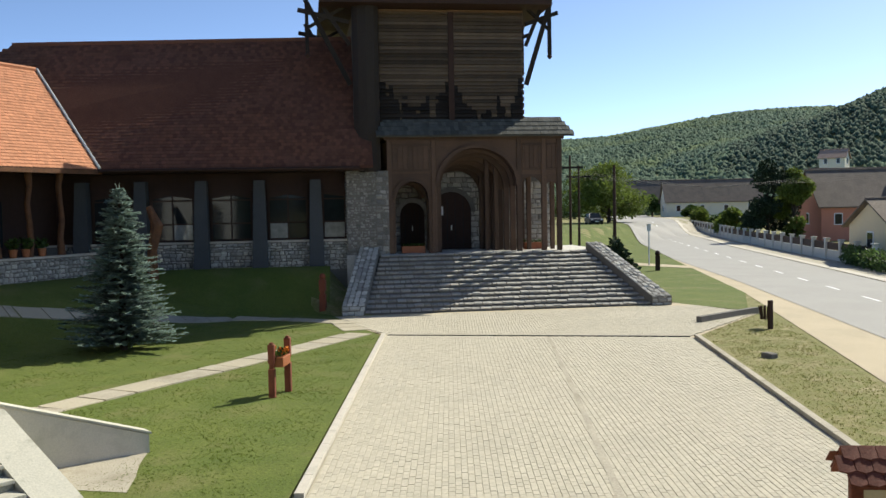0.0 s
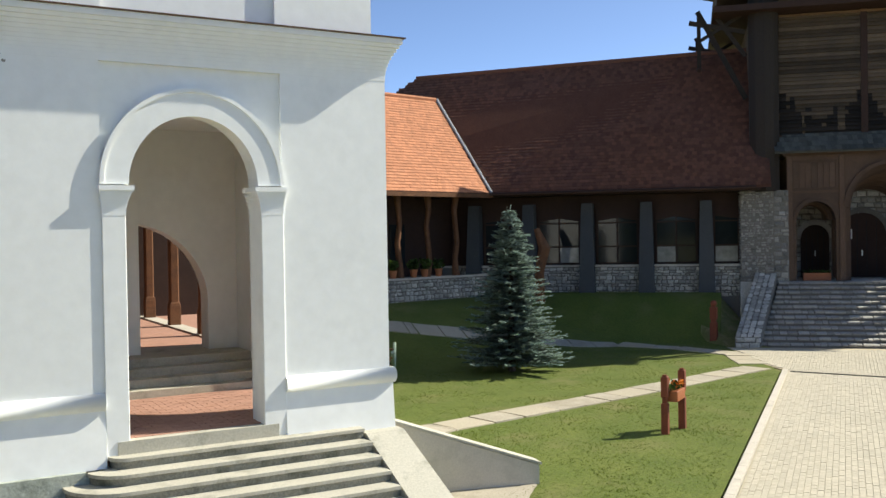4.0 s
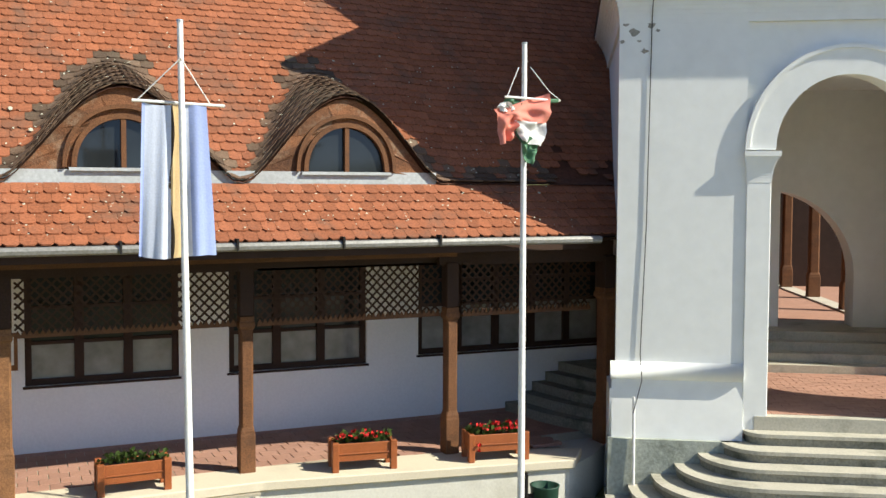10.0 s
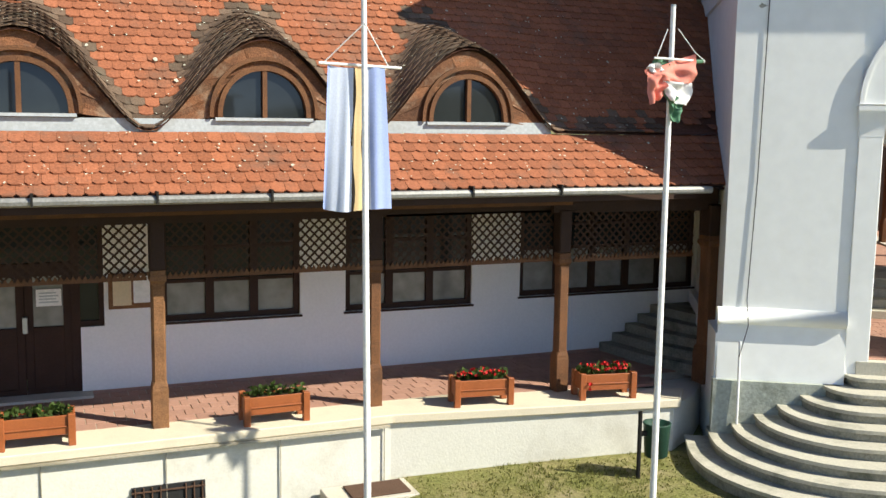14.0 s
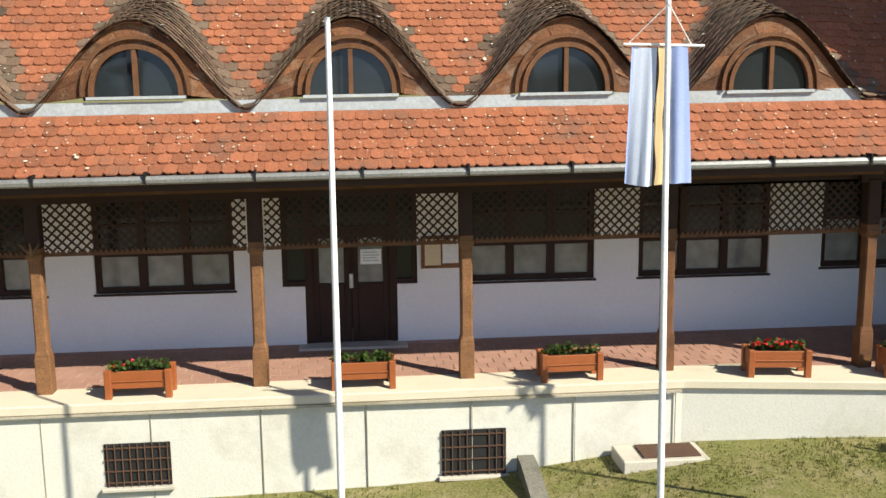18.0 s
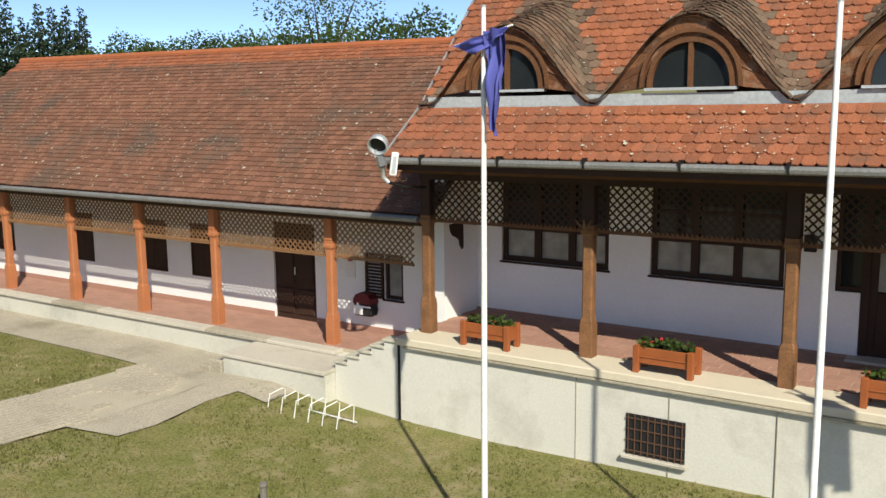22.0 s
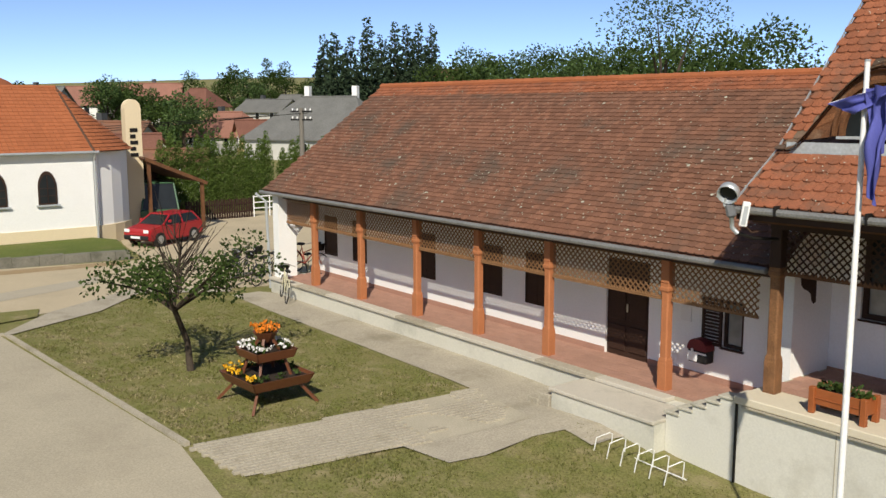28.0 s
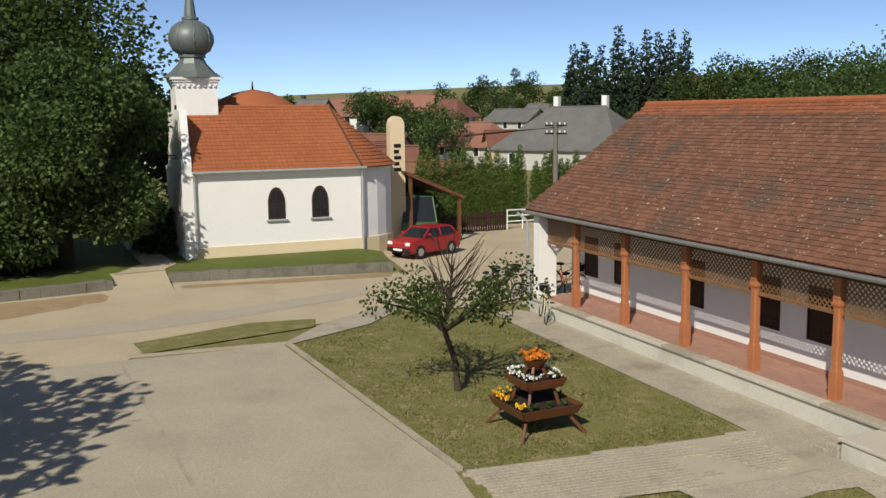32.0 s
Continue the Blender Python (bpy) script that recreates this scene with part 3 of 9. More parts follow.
tile_rows("upper_tiles", lambda x, y: (x, y, roof_a(x, max(y, FRONT_Y - 0.11))), -7.69, 14.5, FRONT_Y - 0.11, 18.2, 0.112, 0.18, TILE, house_a, lambda x, y: skip_a(x, y) or on_brow(x, y), 4)
tile_rows("brow_tiles", lambda x, y: (x, y, roof_a(x, max(y, FRONT_Y - 0.11))), -7.69, 9.0, FRONT_Y - 0.11, 15.6, 0.112, 0.18, TILEM, house_a, lambda x, y: skip_a(x, y) or not on_brow(x, y), 6)
# flashing behind the lower strip
part("flashing", block(-7.6, 6.95, FRONT_Y - 0.04, FRONT_Y - 0.01, 4.85, 5.19), APRON, house_a, "white sheet metal flashing under the dormers")
# gutter
bm = bmesh.new()
tube(bm, [(-7.75, 12.09, 4.225), (6.9, 12.09, 4.225), (8.95, 11.9, 4.225)], 0.055, 8)
gut = part("gutter", bm, GUTTER, house_a, "dull grey zinc gutter")
for k in range(11):
    part("gutter_bracket", block(-7.0 + 1.35 * k, -6.975 + 1.35 * k, 12.015, 12.16, 4.18, 4.33), IRON, gut)
# eaves timbers
part("wall_plate", block(-7.7, 7.2, 13.03, 13.27, 3.86, 4.2), DARKWOOD, house_a)
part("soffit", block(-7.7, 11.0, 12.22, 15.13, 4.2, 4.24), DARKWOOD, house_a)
part("fascia", block(-7.7, 8.9, 12.15, 12.21, 4.08, 4.24), DARKWOOD, house_a)


def loft(loops):
    """One skin through a row of like outlines, capped at both ends."""
    bm = bmesh.new()
    rows_ = [[bm.verts.new(p) for p in lp] for lp in loops]
    m = len(loops[0])
    for r, s in zip(rows_, rows_[1:]):
        for k in range(m):
            bm.faces.new((r[k], r[(k + 1) % m], s[(k + 1) % m], s[k]))
    bm.faces.new(rows_[0][::-1])
    bm.faces.new(rows_[-1])
    bmesh.ops.recalc_face_normals(bm, faces=bm.faces[:])
    return bm


def dormer(cx):
    """The timber front of an eyebrow dormer with its arched window."""
    y0 = FRONT_Y - 0.03
    d = part("dormer", block(-0.65, 0.65, y0 - 0.06, y0 + 0.05, 5.195, 5.235), APRON, house_a, "weathered timber eyebrow dormer with an arched window")
    d.location = (cx, 0, 0)
    n = 28
    y0, y1 = FRONT_Y - 0.03, FRONT_Y + 0.10
    win = [(0.62 * math.cos(a), 5.24 + 0.68 * math.sin(a) ** 0.9 if math.sin(a) > 1e-6 else 5.24) for a in (math.pi * k / n for k in range(n + 1))]
    # boards between the window and the tile edge, in segments
    for k in range(n):
        (xa, za), (xb, zb) = win[k], win[k + 1]
        def outer(x, z, frac):
            a = math.pi * frac
            ox = 1.26 * math.cos(a)
            return (ox, max(brow(cx + ox) - 0.03, 5.10))
        oa, ob_ = outer(xa, za, k / n), outer(xb, zb, (k + 1) / n)
        if k % 2 == 0:
            bm = bmesh.new()
            mid = outer(0, 0, (k + 2) / n)
            w2 = win[k + 2]
            prism(bm, [(xa, y0 - 0.02 * (k % 4 == 0), za), (oa[0], y0, oa[1]), (ob_[0], y0, ob_[1]), (mid[0], y0, mid[1]), (w2[0], y0, w2[1]), (xb, y0, zb)], (0, 0.10, 0))
            part("board", bm, BROWB, d)
    # arched frame, mullion and panes
    for name_, s0, s1, ya, yb in (("window_frame", 1.0, 0.9, -0.05, 0.05), ("hood_mould", 1.17, 1.09, -0.06, 0.0)):
        loops = []
        for x, z in win:
            loops.append([(x * s, y0 + e, 5.24 + (z - 5.24) * s) for s, e in ((s0, ya), (s0, yb), (s1, yb), (s1, ya))])
        part(name_, loft(loops), OAK, d, "brown arched window frame")
    part("mullion", block(-0.03, 0.03, y0 - 0.04, y0 + 0.04, 5.2, 5.9), OAK, d)
    for s in (-1, 1):
        bm = bmesh.new()
        pts = [(s * 0.0, y0 + 0.03, 5.22)] + [(x, y0 + 0.03, z) for x, z in (win[::-1] if s < 0 else win) if x * s >= -1e-6][:: 2]
        bm.faces.new([bm.verts.new(p) for p in pts])
        bmesh.ops.recalc_face_normals(bm, faces=bm.faces[:])
        if bm.faces[:][0].normal.y > 0:
            bmesh.ops.reverse_faces(bm, faces=bm.faces[:])
        part("pane", bm, GLASS, d)
    return d


for cx in DORM_X:
    dormer(cx)


def frame_ring(x0, x1, z0, z1, bar, y0, y1):
    """A rectangular frame as one skin."""
    bm = bmesh.new()
    loops = []
    for sx, sz in ((0, 0), (1, 0), (1, 1), (0, 1)):
        ox, oz = (x0, x1)[sx], (z0, z1)[sz]
        ix, iz = ox + bar * (1 - 2 * sx), oz + bar * (1 - 2 * sz)
        loops.append([bm.verts.new(p) for p in ((ox, y0, oz), (ix, y0, iz), (ix, y1, iz), (ox, y1, oz))])
    for i in range(4):
        a, b = loops[i], loops[(i + 1) % 4]
        for k in range(4):
            bm.faces.new((a[k], a[(k + 1) % 4], b[(k + 1) % 4], b[k]))
    bmesh.ops.recalc_face_normals(bm, faces=bm.faces[:])
    return bm


def casement(name, x0, x1, z0, z1, bays, rows, parent, y=WALL_Y, wood=DARKWOOD, pale=True, bar=0.09, glass=None):
    """A timber window set 8 cm into its wall: frame, then every pane."""
    y0, y1 = y + 0.05, y + 0.14
    win = part(name, frame_ring(x0, x1, z0, z1, bar, y0, y1), wood, parent, "dark brown timber casement window")
    w = (x1 - x0 - bar) / bays
    for i in range(1, bays):
        part("mullion", block(x0 + i * w - 0.02, x0 + i * w + bar + 0.02, y0 - 0.01, y1, z0 + bar, z1 - bar), wood, win)
    cuts = [z0 + bar] + [z0 + (z1 - z0) * r for r in rows] + [z1 - bar]
    for c in cuts[1:-1]:
        for i in range(bays):
            part("transom", block(x0 + i * w + bar * 0.8, x0 + (i + 1) * w + bar * 0.2, y0 + 0.005, y1, c - 0.025, c + 0.025), wood, win)
    for i in range(bays):
        for j in range(len(cuts) - 1):
            p = part("pane", block(x0 + i * w + bar * 0.6, x0 + (i + 1) * w + bar * 0.4, y0 + 0.05, y0 + 0.06, cuts[j], cuts[j + 1]), glass or (PALEPANE if pale and j == 0 else GLASS), win)
    part("sill", block(x0 - 0.03, x1 + 0.03, y - 0.03, y + 0.05, z0 - 0.035, z0 - 0.002), wood, win)
    return win


for k, (x0, x1, z0, z1) in enumerate(OPEN_A):
    if k == 2:
        continue
    if k == 5:
        casement("window", x0, x1, z0, z1, 5, (0.48, 0.72), house_a)
    else:
        casement("window", x0, x1, z0, z1, 3, (0.36, 0.66), house_a)
# double door with side lights
door = part("door", block(-1.54, 0.64, WALL_Y + 0.04, WALL_Y + 0.16, 3.75, 3.85), DARKWOOD, house_a, "dark brown glazed double door")
for a, b, c, d in ((-1.54, -1.47, 2.25, 3.75), (-1.18, -1.06, 1.17, 3.75), (0.19, 0.31, 1.17, 3.75), (0.57, 0.64, 2.25, 3.75), (-1.06, 0.19, 3.05, 3.14), (-1.54, -1.18, 2.17, 2.25), (0.31, 0.64, 2.17, 2.25)):
    part("frame_bar", block(a, b, WALL_Y + 0.04, WALL_Y + 0.16, c, d), DARKWOOD, door)
part("wall", block(-1.54, -1.18, WALL_Y, WALL_Y + 0.4, 0.9, 2.17), WHITE, house_a)
part("wall", block(0.31, 0.64, WALL_Y, WALL_Y + 0.4, 0.9, 2.17), WHITE, house_a)
for s, x0, x1 in ((0, -1.06, -0.44), (1, -0.43, 0.19)):
    part("door_leaf", frame_ring(x0, x1, 1.19, 3.05, 0.11, WALL_Y + 0.07, WALL_Y + 0.13), DARKWOOD, door)
    part("door_panel", block(x0 + 0.1, x1 - 0.1, WALL_Y + 0.05, WALL_Y + 0.10, 1.29, 2.2, 0.012), DARKWOOD, door)
    part("pane", block(x0 + 0.11, x1 - 0.11, WALL_Y + 0.09, WALL_Y + 0.10, 2.2, 2.95), PALEPANE, door)
part("door_handle", block(-0.47, -0.40, WALL_Y + 0.0, WALL_Y + 0.06, 2.12, 2.36, 0.01), STEEL, door, "steel door handle plate")
part("pane", block(-1.47, -1.18, WALL_Y + 0.09, WALL_Y + 0.1, 2.25, 3.75), GLASS, door)
part("pane", block(-1.06, 0.19, WALL_Y + 0.09, WALL_Y + 0.1, 3.14, 3.75), GLASS, door)
part("pane", block(0.31, 0.57, WALL_Y + 0.09, WALL_Y + 0.1, 2.25, 3.75), GLASS, door)
part("doorstep", block(-1.3, 0.45, 14.85, WALL_Y + 0.3, 1.15, 1.21), SLABC, house_a)
notice = part("notice", block(-0.28, 0.06, WALL_Y + 0.055, WALL_Y + 0.065, 2.5, 2.75), POLE, door, "white paper notice on the glass")
for k in range(4):
    part("text_bar", block(-0.24, 0.02 - 0.03 * (k % 2), WALL_Y + 0.05, WALL_Y + 0.054, 2.55 + 0.045 * k, 2.57 + 0.045 * k), ZINC, notice)
boardn = thing("notice_board", "small framed notice board on the white wall beside the door", "notice board")
part("board", block(0.70, 1.36, WALL_Y - 0.05, WALL_Y - 0.004, 2.42, 2.95), GOLDOAK, boardn)
part("paper", block(0.76, 1.02, WALL_Y - 0.058, WALL_Y - 0.051, 2.47, 2.9), CREAM, boardn)
part("paper", block(1.05, 1.31, WALL_Y - 0.058, WALL_Y - 0.051, 2.5, 2.9), POLE, boardn)
meter = thing("letter_box", "small dark letter box on the white wall", "letter box")
part("body", block(-2.0, -1.82, WALL_Y - 0.10, WALL_Y - 0.003, 2.75, 3.0, 0.012), IRON, meter)


def veranda_post(x, y, z0, z1, w, material, cap, label, parent):
    """A squared post with a stout foot, chamfered shaft and a moulded collar."""
    h = w / 2
    skin = []
    for r, c, z in ((1.22, 0.1, z0), (1.22, 0.1, z0 + 0.5), (1.16, 0.12, z0 + 0.53), (1.16, 0.12, z0 + 0.56), (1.0, 0.3, z0 + 0.62), (1.0, 0.3, cap - 0.16), (1.0, 0.12, cap - 0.11), (1.25, 0.08, cap - 0.07), (1.25, 0.08, cap - 0.02), (1.12, 0.08, cap), (1.12, 0.08, cap + 0.06)):
        r, c = r * h, c * h
        skin.append([(x + p, y + q, z) for p, q in ((-r + c, -r), (r - c, -r), (r, -r + c), (r, r - c), (r - c, r), (-r + c, r), (-r, r - c), (-r, -r + c))])
    bm = loft(skin)
    post = part("post", bm, material, parent, label)
    part("post_head", block(x - h * 1.15, x + h * 1.15, y - h * 1.15, y + h * 1.15, cap + 0.06, z1, 0.015), DARKWOOD if material is not TERRA else TERRA, post)
    return post


POST_A = (-7.62, -4.68, -1.73, 1.2, 4.15, 7.08)
for k, x in enumerate(POST_A):
    veranda_post(x, 12.95 if x > 7 else 13.16, 1.17, 3.9, 0.172, GOLDOAK if k < 4 else OAK, 3.19, "honey brown carved timber post", house_a)
veranda_post(9.55, 12.6, 1.17, 3.95, 0.24, OAK, 3.4, "dark brown timber post beside the tower", house_a)
# old branch stub on one post head
stub = bmesh.new()
for a in (-0.6, 0.1, 0.7):
    tube(stub, [(-4.68, 13.0, 3.2), (-4.68 + a * 0.12, 12.93, 3.28), (-4.68 + a * 0.2, 12.9, 3.36)], [0.03, 0.02, 0.01], 6)
part("branch_stub", stub, OLDWOOD, house_a)


def lattice(x0, x1, z0, z1, y, pitch, w, material, parent, trim):
    """A trellis of crossed laths in a frame with a pearled foot."""
    bm = bmesh.new()
    W, H = x1 - x0, z1 - z0
    for way in (1, -1):
        c = -H if way > 0 else 0.0
        end = W if way > 0 else W + H
        while c < end:
            # line x = c + t (way>0) or x = c - t, with height t
            ts = (0.0, H)
            xa, xb = (c + ts[0] * way, c + ts[1] * way)
            t0, t1 = 0.0, H
            if way > 0:
                t0, t1 = max(0, -c), min(H, W - c)
            else:
                t0, t1 = max(0, c - W), min(H, c)
            if t1 - t0 > 0.03:
                a = (x0 + c + t0 * way, z0 + t0)
                b = (x0 + c + t1 * way, z0 + t1)
                yy0 = y + (0.006 if way > 0 else -0.006)
                k = w * 0.7071
                q = [(a[0] - k / 2 * way, a[1] + k / 2), (a[0] + k / 2 * way, a[1] - k / 2), (b[0] + k / 2 * way, b[1] - k / 2), (b[0] - k / 2 * way, b[1] + k / 2)]
                v = [bm.verts.new((px, yy0 + s, pz)) for s in (-0.005, 0.005) for px, pz in q]
                for f in ((0, 1, 2, 3), (7, 6, 5, 4), (0, 4, 5, 1), (2, 6, 7, 3)):
                    bm.faces.new([v[i] for i in f])
            c += pitch
    bmesh.ops.recalc_face_normals(bm, faces=bm.faces[:])
    lat = part("lattice", bm, material, parent, "crossed lath trellis under the eaves")
    part("rail", block(x0, x1, y - 0.025, y + 0.025, z0 - 0.045, z0 - 0.005), trim, lat)
    part("rail", block(x0, x1, y - 0.02, y + 0.02, z1, z1 + 0.03), material, lat)
    bm = bmesh.new()
    n = int(W / 0.07)
    for i in range(n):
        xx0 = x0 + i * W / n
        prism(bm, [(xx0, y - 0.03, z0 - 0.005), (xx0 + W / n * 0.9, y - 0.03, z0 - 0.005), (xx0 + W / n * 0.45, y - 0.03, z0 + 0.05)], (0, 0.02, 0))
    part("scallop_edge", bm, trim, lat)["kind"] = "stuff"
    return lat


for a, b in zip(POST_A[:-1], POST_A[1:]):
    ya = 13.16 if b < 7 else 13.05
    lattice(a + 0.13, b - 0.13, 3.17, 3.86, ya, 0.128, 0.027, LATT, house_a, OAK)
lattice(7.22, 9.4, 3.17, 3.86, 12.85, 0.128, 0.027, LATT, house_a, OAK)
bm = bmesh.new()
beam(bm, (6.9, 13.0, 4.02), (9.6, 12.6, 4.02), 0.2, 0.32)
part("wall_plate", bm, DARKWOOD, house_a)
part("eaves_board", block(-7.7, 7.0, 12.55, 12.62, 4.0, 4.14), OAK, house_a)
# rafters' feet
for i in range(28):
    x = -7.5 + i * 0.6
    bm = bmesh.new()
    beam(bm, (x, 12.22, 4.13), (x, 13.1, 4.16), 0.09, 0.1)
    part("rafter_foot", bm, DARKWOOD, house_a)
# verge board and cable at the gable end
bm = bmesh.new()
beam(bm, (-7.77, 12.15, 4.31), (-7.77, 13.2, 5.07), 0.02, 0.025)
part("verge_strip", bm, ZINC, house_a)
bm = bmesh.new()
beam(bm, (-7.77, 13.2, 5.06), (-7.77, 19.8, 12.2), 0.02, 0.025)
part("verge_strip", bm, ZINC, house_a)
# plinth joints and grilled vents
for x in (-6.19, -4.62, -3.18, -1.70, -0.26, 1.21, 2.68, 4.14):
    part("joint_strip", block(x - 0.004, x + 0.004, 12.617, 12.64, -0.4, 1.03), FOOTP, house_a)
part("drain_slot", block(-7.75, 4.2, 12.55, 12.60, 1.005, 1.035), FOOTP, house_a)


def vent(x0, x1, z0, z1, broken):
    v = part("basement_vent", block(x0, x1, 12.618, 12.66, z0, z1), BLACK, house_a, "dark basement opening behind an iron grille")
    bm = bmesh.new()
    for i in range(9):
        if broken and i in (4, 5):
            continue
        x = x0 + 0.04 + (x1 - x0 - 0.08) * i / 8
        tube(bm, [(x, 12.60, z0), (x, 12.60, z1)], 0.010, 6)
    for j in range(4):
        z = z0 + 0.06 + (z1 - z0 - 0.12) * j / 3
        box(bm, x0, x1, 12.595, 12.612, z - 0.009, z + 0.009)
    part("grille", bm, RUST, v)
    part("sill", block(x0 - 0.05, x1 + 0.05, 12.54, 12.63, z0 - 0.06, z0 - 0.005, 0.01), SLABC, v)


vent(-3.82, -2.94, -0.03, 0.58, False)
vent(0.78, 1.69, -0.10, 0.56, True)
# basement hatch on the lawn and its wall
hatch = thing("cellar_hatch", "concrete cellar hatch with a rusty sheet lid in the lawn", "hatch")
part("kerb", block(3.2, 4.42, 11.95, 12.58, -0.3, 0.25, 0.015), SLABC, hatch)
part("lid", block(3.5, 4.32, 12.03, 12.5, 0.252, 0.28, 0.008), RUST, hatch)
wing = thing("window_well_wall", "short concrete wall beside the cellar window", "wall")
bm = bmesh.new()
prism(bm, [(1.84, 10.9, -0.5), (1.84, 12.6, -0.5), (1.84, 12.6, 0.16), (1.84, 12.3, 0.16), (1.84, 10.9, -0.14)], (0.24, 0, 0))
part("cheek", bm, WALLD, wing)


# ---- flower boxes ----
def leaf_tuft(bm, rng, x, y, z, n, spread, size, lift=0.1):
    for _ in range(n):
        a, r = rng.uniform(0, 6.28), spread * math.sqrt(rng.random())
        p = Vector((x + r * math.cos(a), y + r * math.sin(a), z + rng.uniform(0, lift)))
        d = Vector((rng.uniform(-1, 1), rng.uniform(-1, 1), rng.uniform(0.2, 1.2))).normalized()
        s = d.cross(Vector((rng.uniform(-1, 1), rng.uniform(-1, 1), rng.uniform(-1, 1)))).normalized()
        l, w = size * rng.uniform(0.7, 1.3), size * rng.uniform(0.3, 0.5)
        bm.faces.new([bm.verts.new(q) for q in (p, p + d * l * 0.5 + s * w, p + d * l, p + d * l * 0.5 - s * w)])


def petals(bm, rng, x, y, z, n, sx, sy, size, lift=0.06):
    for _ in range(n):
        p = Vector((x + rng.uniform(-sx, sx), y + rng.uniform(-sy, sy), z + rng.uniform(0, lift)))
        for _ in range(4):
            c = p + Vector((rng.uniform(-1, 1), rng.uniform(-1, 1), rng.uniform(-0.6, 0.6))) * size
            d = Vector((rng.uniform(-1, 1), rng.uniform(-1, 1), rng.uniform(0, 1))).normalized()
            s = d.cross(Vector((0.3, 0.2, 0.9))).normalized()
            t = d.cross(s)
            bm.faces.new([bm.verts.new(c + (s * math.cos(q) + t * math.sin(q)) * size) for q in (0, 1.26, 2.51, 3.77, 5.03)])


def flower_box(x, y, z, seed, reds, turned=0.0, stray=False):
    rng = random.Random(seed)
    many = "full of red geraniums" if reds > 14 else ("with a few red blooms" if reds else "with green plants only")
    t = thing("flower_box", "varnished wooden flower box " + many + " on the veranda", "flower box", turn(x, y, z, turned), "flower boxes along the veranda")
    part("front_panel", block(-0.40, 0.40, -0.17, -0.14, 0.14, 0.38, 0.006), PLANTER, t)
    part("back_panel", block(-0.40, 0.40, 0.14, 0.17, 0.14, 0.38, 0.006), PLANTER, t)
    part("front_batten", block(-0.40, 0.40, -0.185, -0.171, 0.235, 0.25, 0.003), PLANTER, t)
    for s in (-1, 1):
        part("side_panel", block(s * 0.40 - 0.015, s * 0.40 + 0.015, -0.14, 0.14, 0.14, 0.38, 0.006), PLANTER, t)
        for q in (-1, 1):
            part("leg", block(s * 0.40 - 0.045, s * 0.40 + 0.045, q * 0.165 - 0.04, q * 0.165 + 0.04, 0.0, 0.40, 0.008), PLANTER, t)
    part("soil", block(-0.385, 0.385, -0.14, 0.14, 0.2, 0.35), SOIL, t)
    bm = bmesh.new()
    for k in range(9):
        leaf_tuft(bm, rng, -0.34 + 0.085 * k + rng.uniform(-0.02, 0.02), rng.uniform(-0.06, 0.06), 0.35, 22 if rng.random() < 0.8 else 8, 0.09, 0.075, 0.10)
    part("foliage", bm, LEAF, t)
    if reds:
        bm = bmesh.new()
        petals(bm, rng, 0, 0, 0.43, reds, 0.36, 0.13, 0.022, 0.07)
        if stray:
            petals(bm, rng, -0.3, -0.2, 0.12, 4, 0.03, 0.03, 0.022, 0.15)
        part("bloom", bm, RED, t)


for k, (x, y, reds, rot) in enumerate(((-6.28, 12.92, 0, 0), (-3.34, 12.92, 3, 0), (-0.29, 12.92, 0, 0), (2.66, 12.92, 0, 1), (5.65, 12.72, 26, -8), (7.55, 12.42, 34, -10))):
    flower_box(x, y, 1.17, 30 + k, reds, rot, k == 5)


# ---- flagpoles and flags ----
def flagpole(x, y, z1, lean=0.0):
    t = thing("flagpole", "tall white painted steel flagpole standing in the lawn", "flagpole", turn(x, y, ground_z(x, y) - 0.05, 0), "flagpoles on the lawn")
    h = z1 - ground_z(x, y)
    part("pole", tube(bmesh.new(), [(-lean, 0, 0), (-lean * 0.5, 0, h * 0.5), (0, 0, h)], [0.04, 0.034, 0.026], 12, False), POLE, t, smooth=True)
    part("cap", tube(bmesh.new(), [(0, 0, h), (0, 0, h + 0.02)], 0.03, 10), ZINC, t)
    part("foot_plate", block(-lean - 0.12, -lean + 0.12, -0.12, 0.12, 0.0, 0.07, 0.01), IRON, t)
    return t


for x, y, z1, lean in ((6.13, 9.13, 6.47, 0.0), (2.70, 9.18, 6.42, -0.08), (-0.57, 9.25, 5.97, 0.0), (-4.24, 9.3, 6.14, 0.0)):
    flagpole(x, y, z1, lean)


def cloth(name, w, h, cols, folds, depth, m, material, flare=0.0, gather=None, parent=None, nx=26, nz=22, x0=0.0, x1=1.0, phase=0.0):
    """A hanging strip of fabric with vertical folds."""
    verts, faces = [], []
    for j in range(nz + 1):
        v = j / nz
        for i in range(nx + 1):
            u = x0 + (x1 - x0) * i / nx
            if 0.45 < u < 0.63:
                u += 0.035 * math.sin(9 * v)
            amp = depth * (0.25 + 0.75 * v)
            x = (u - 0.5) * w + flare * v * u * u
            y = amp * math.sin(folds * 6.28 * u + phase + 0.8 * v) + 0.4 * amp * math.sin(folds * 2.3 * 6.28 * u + 1.3 * v)
            z = -h * v - 0.02 * math.sin(5 * u)
            verts.append(m @ Vector((x, y, z)))
    for j in range(nz):
        for i in range(nx):
            a = j * (nx + 1) + i
            faces.append((a, a + 1, a + nx + 2, a + nx + 1))
    return rings_mesh(name, verts, faces, material, parent, True)


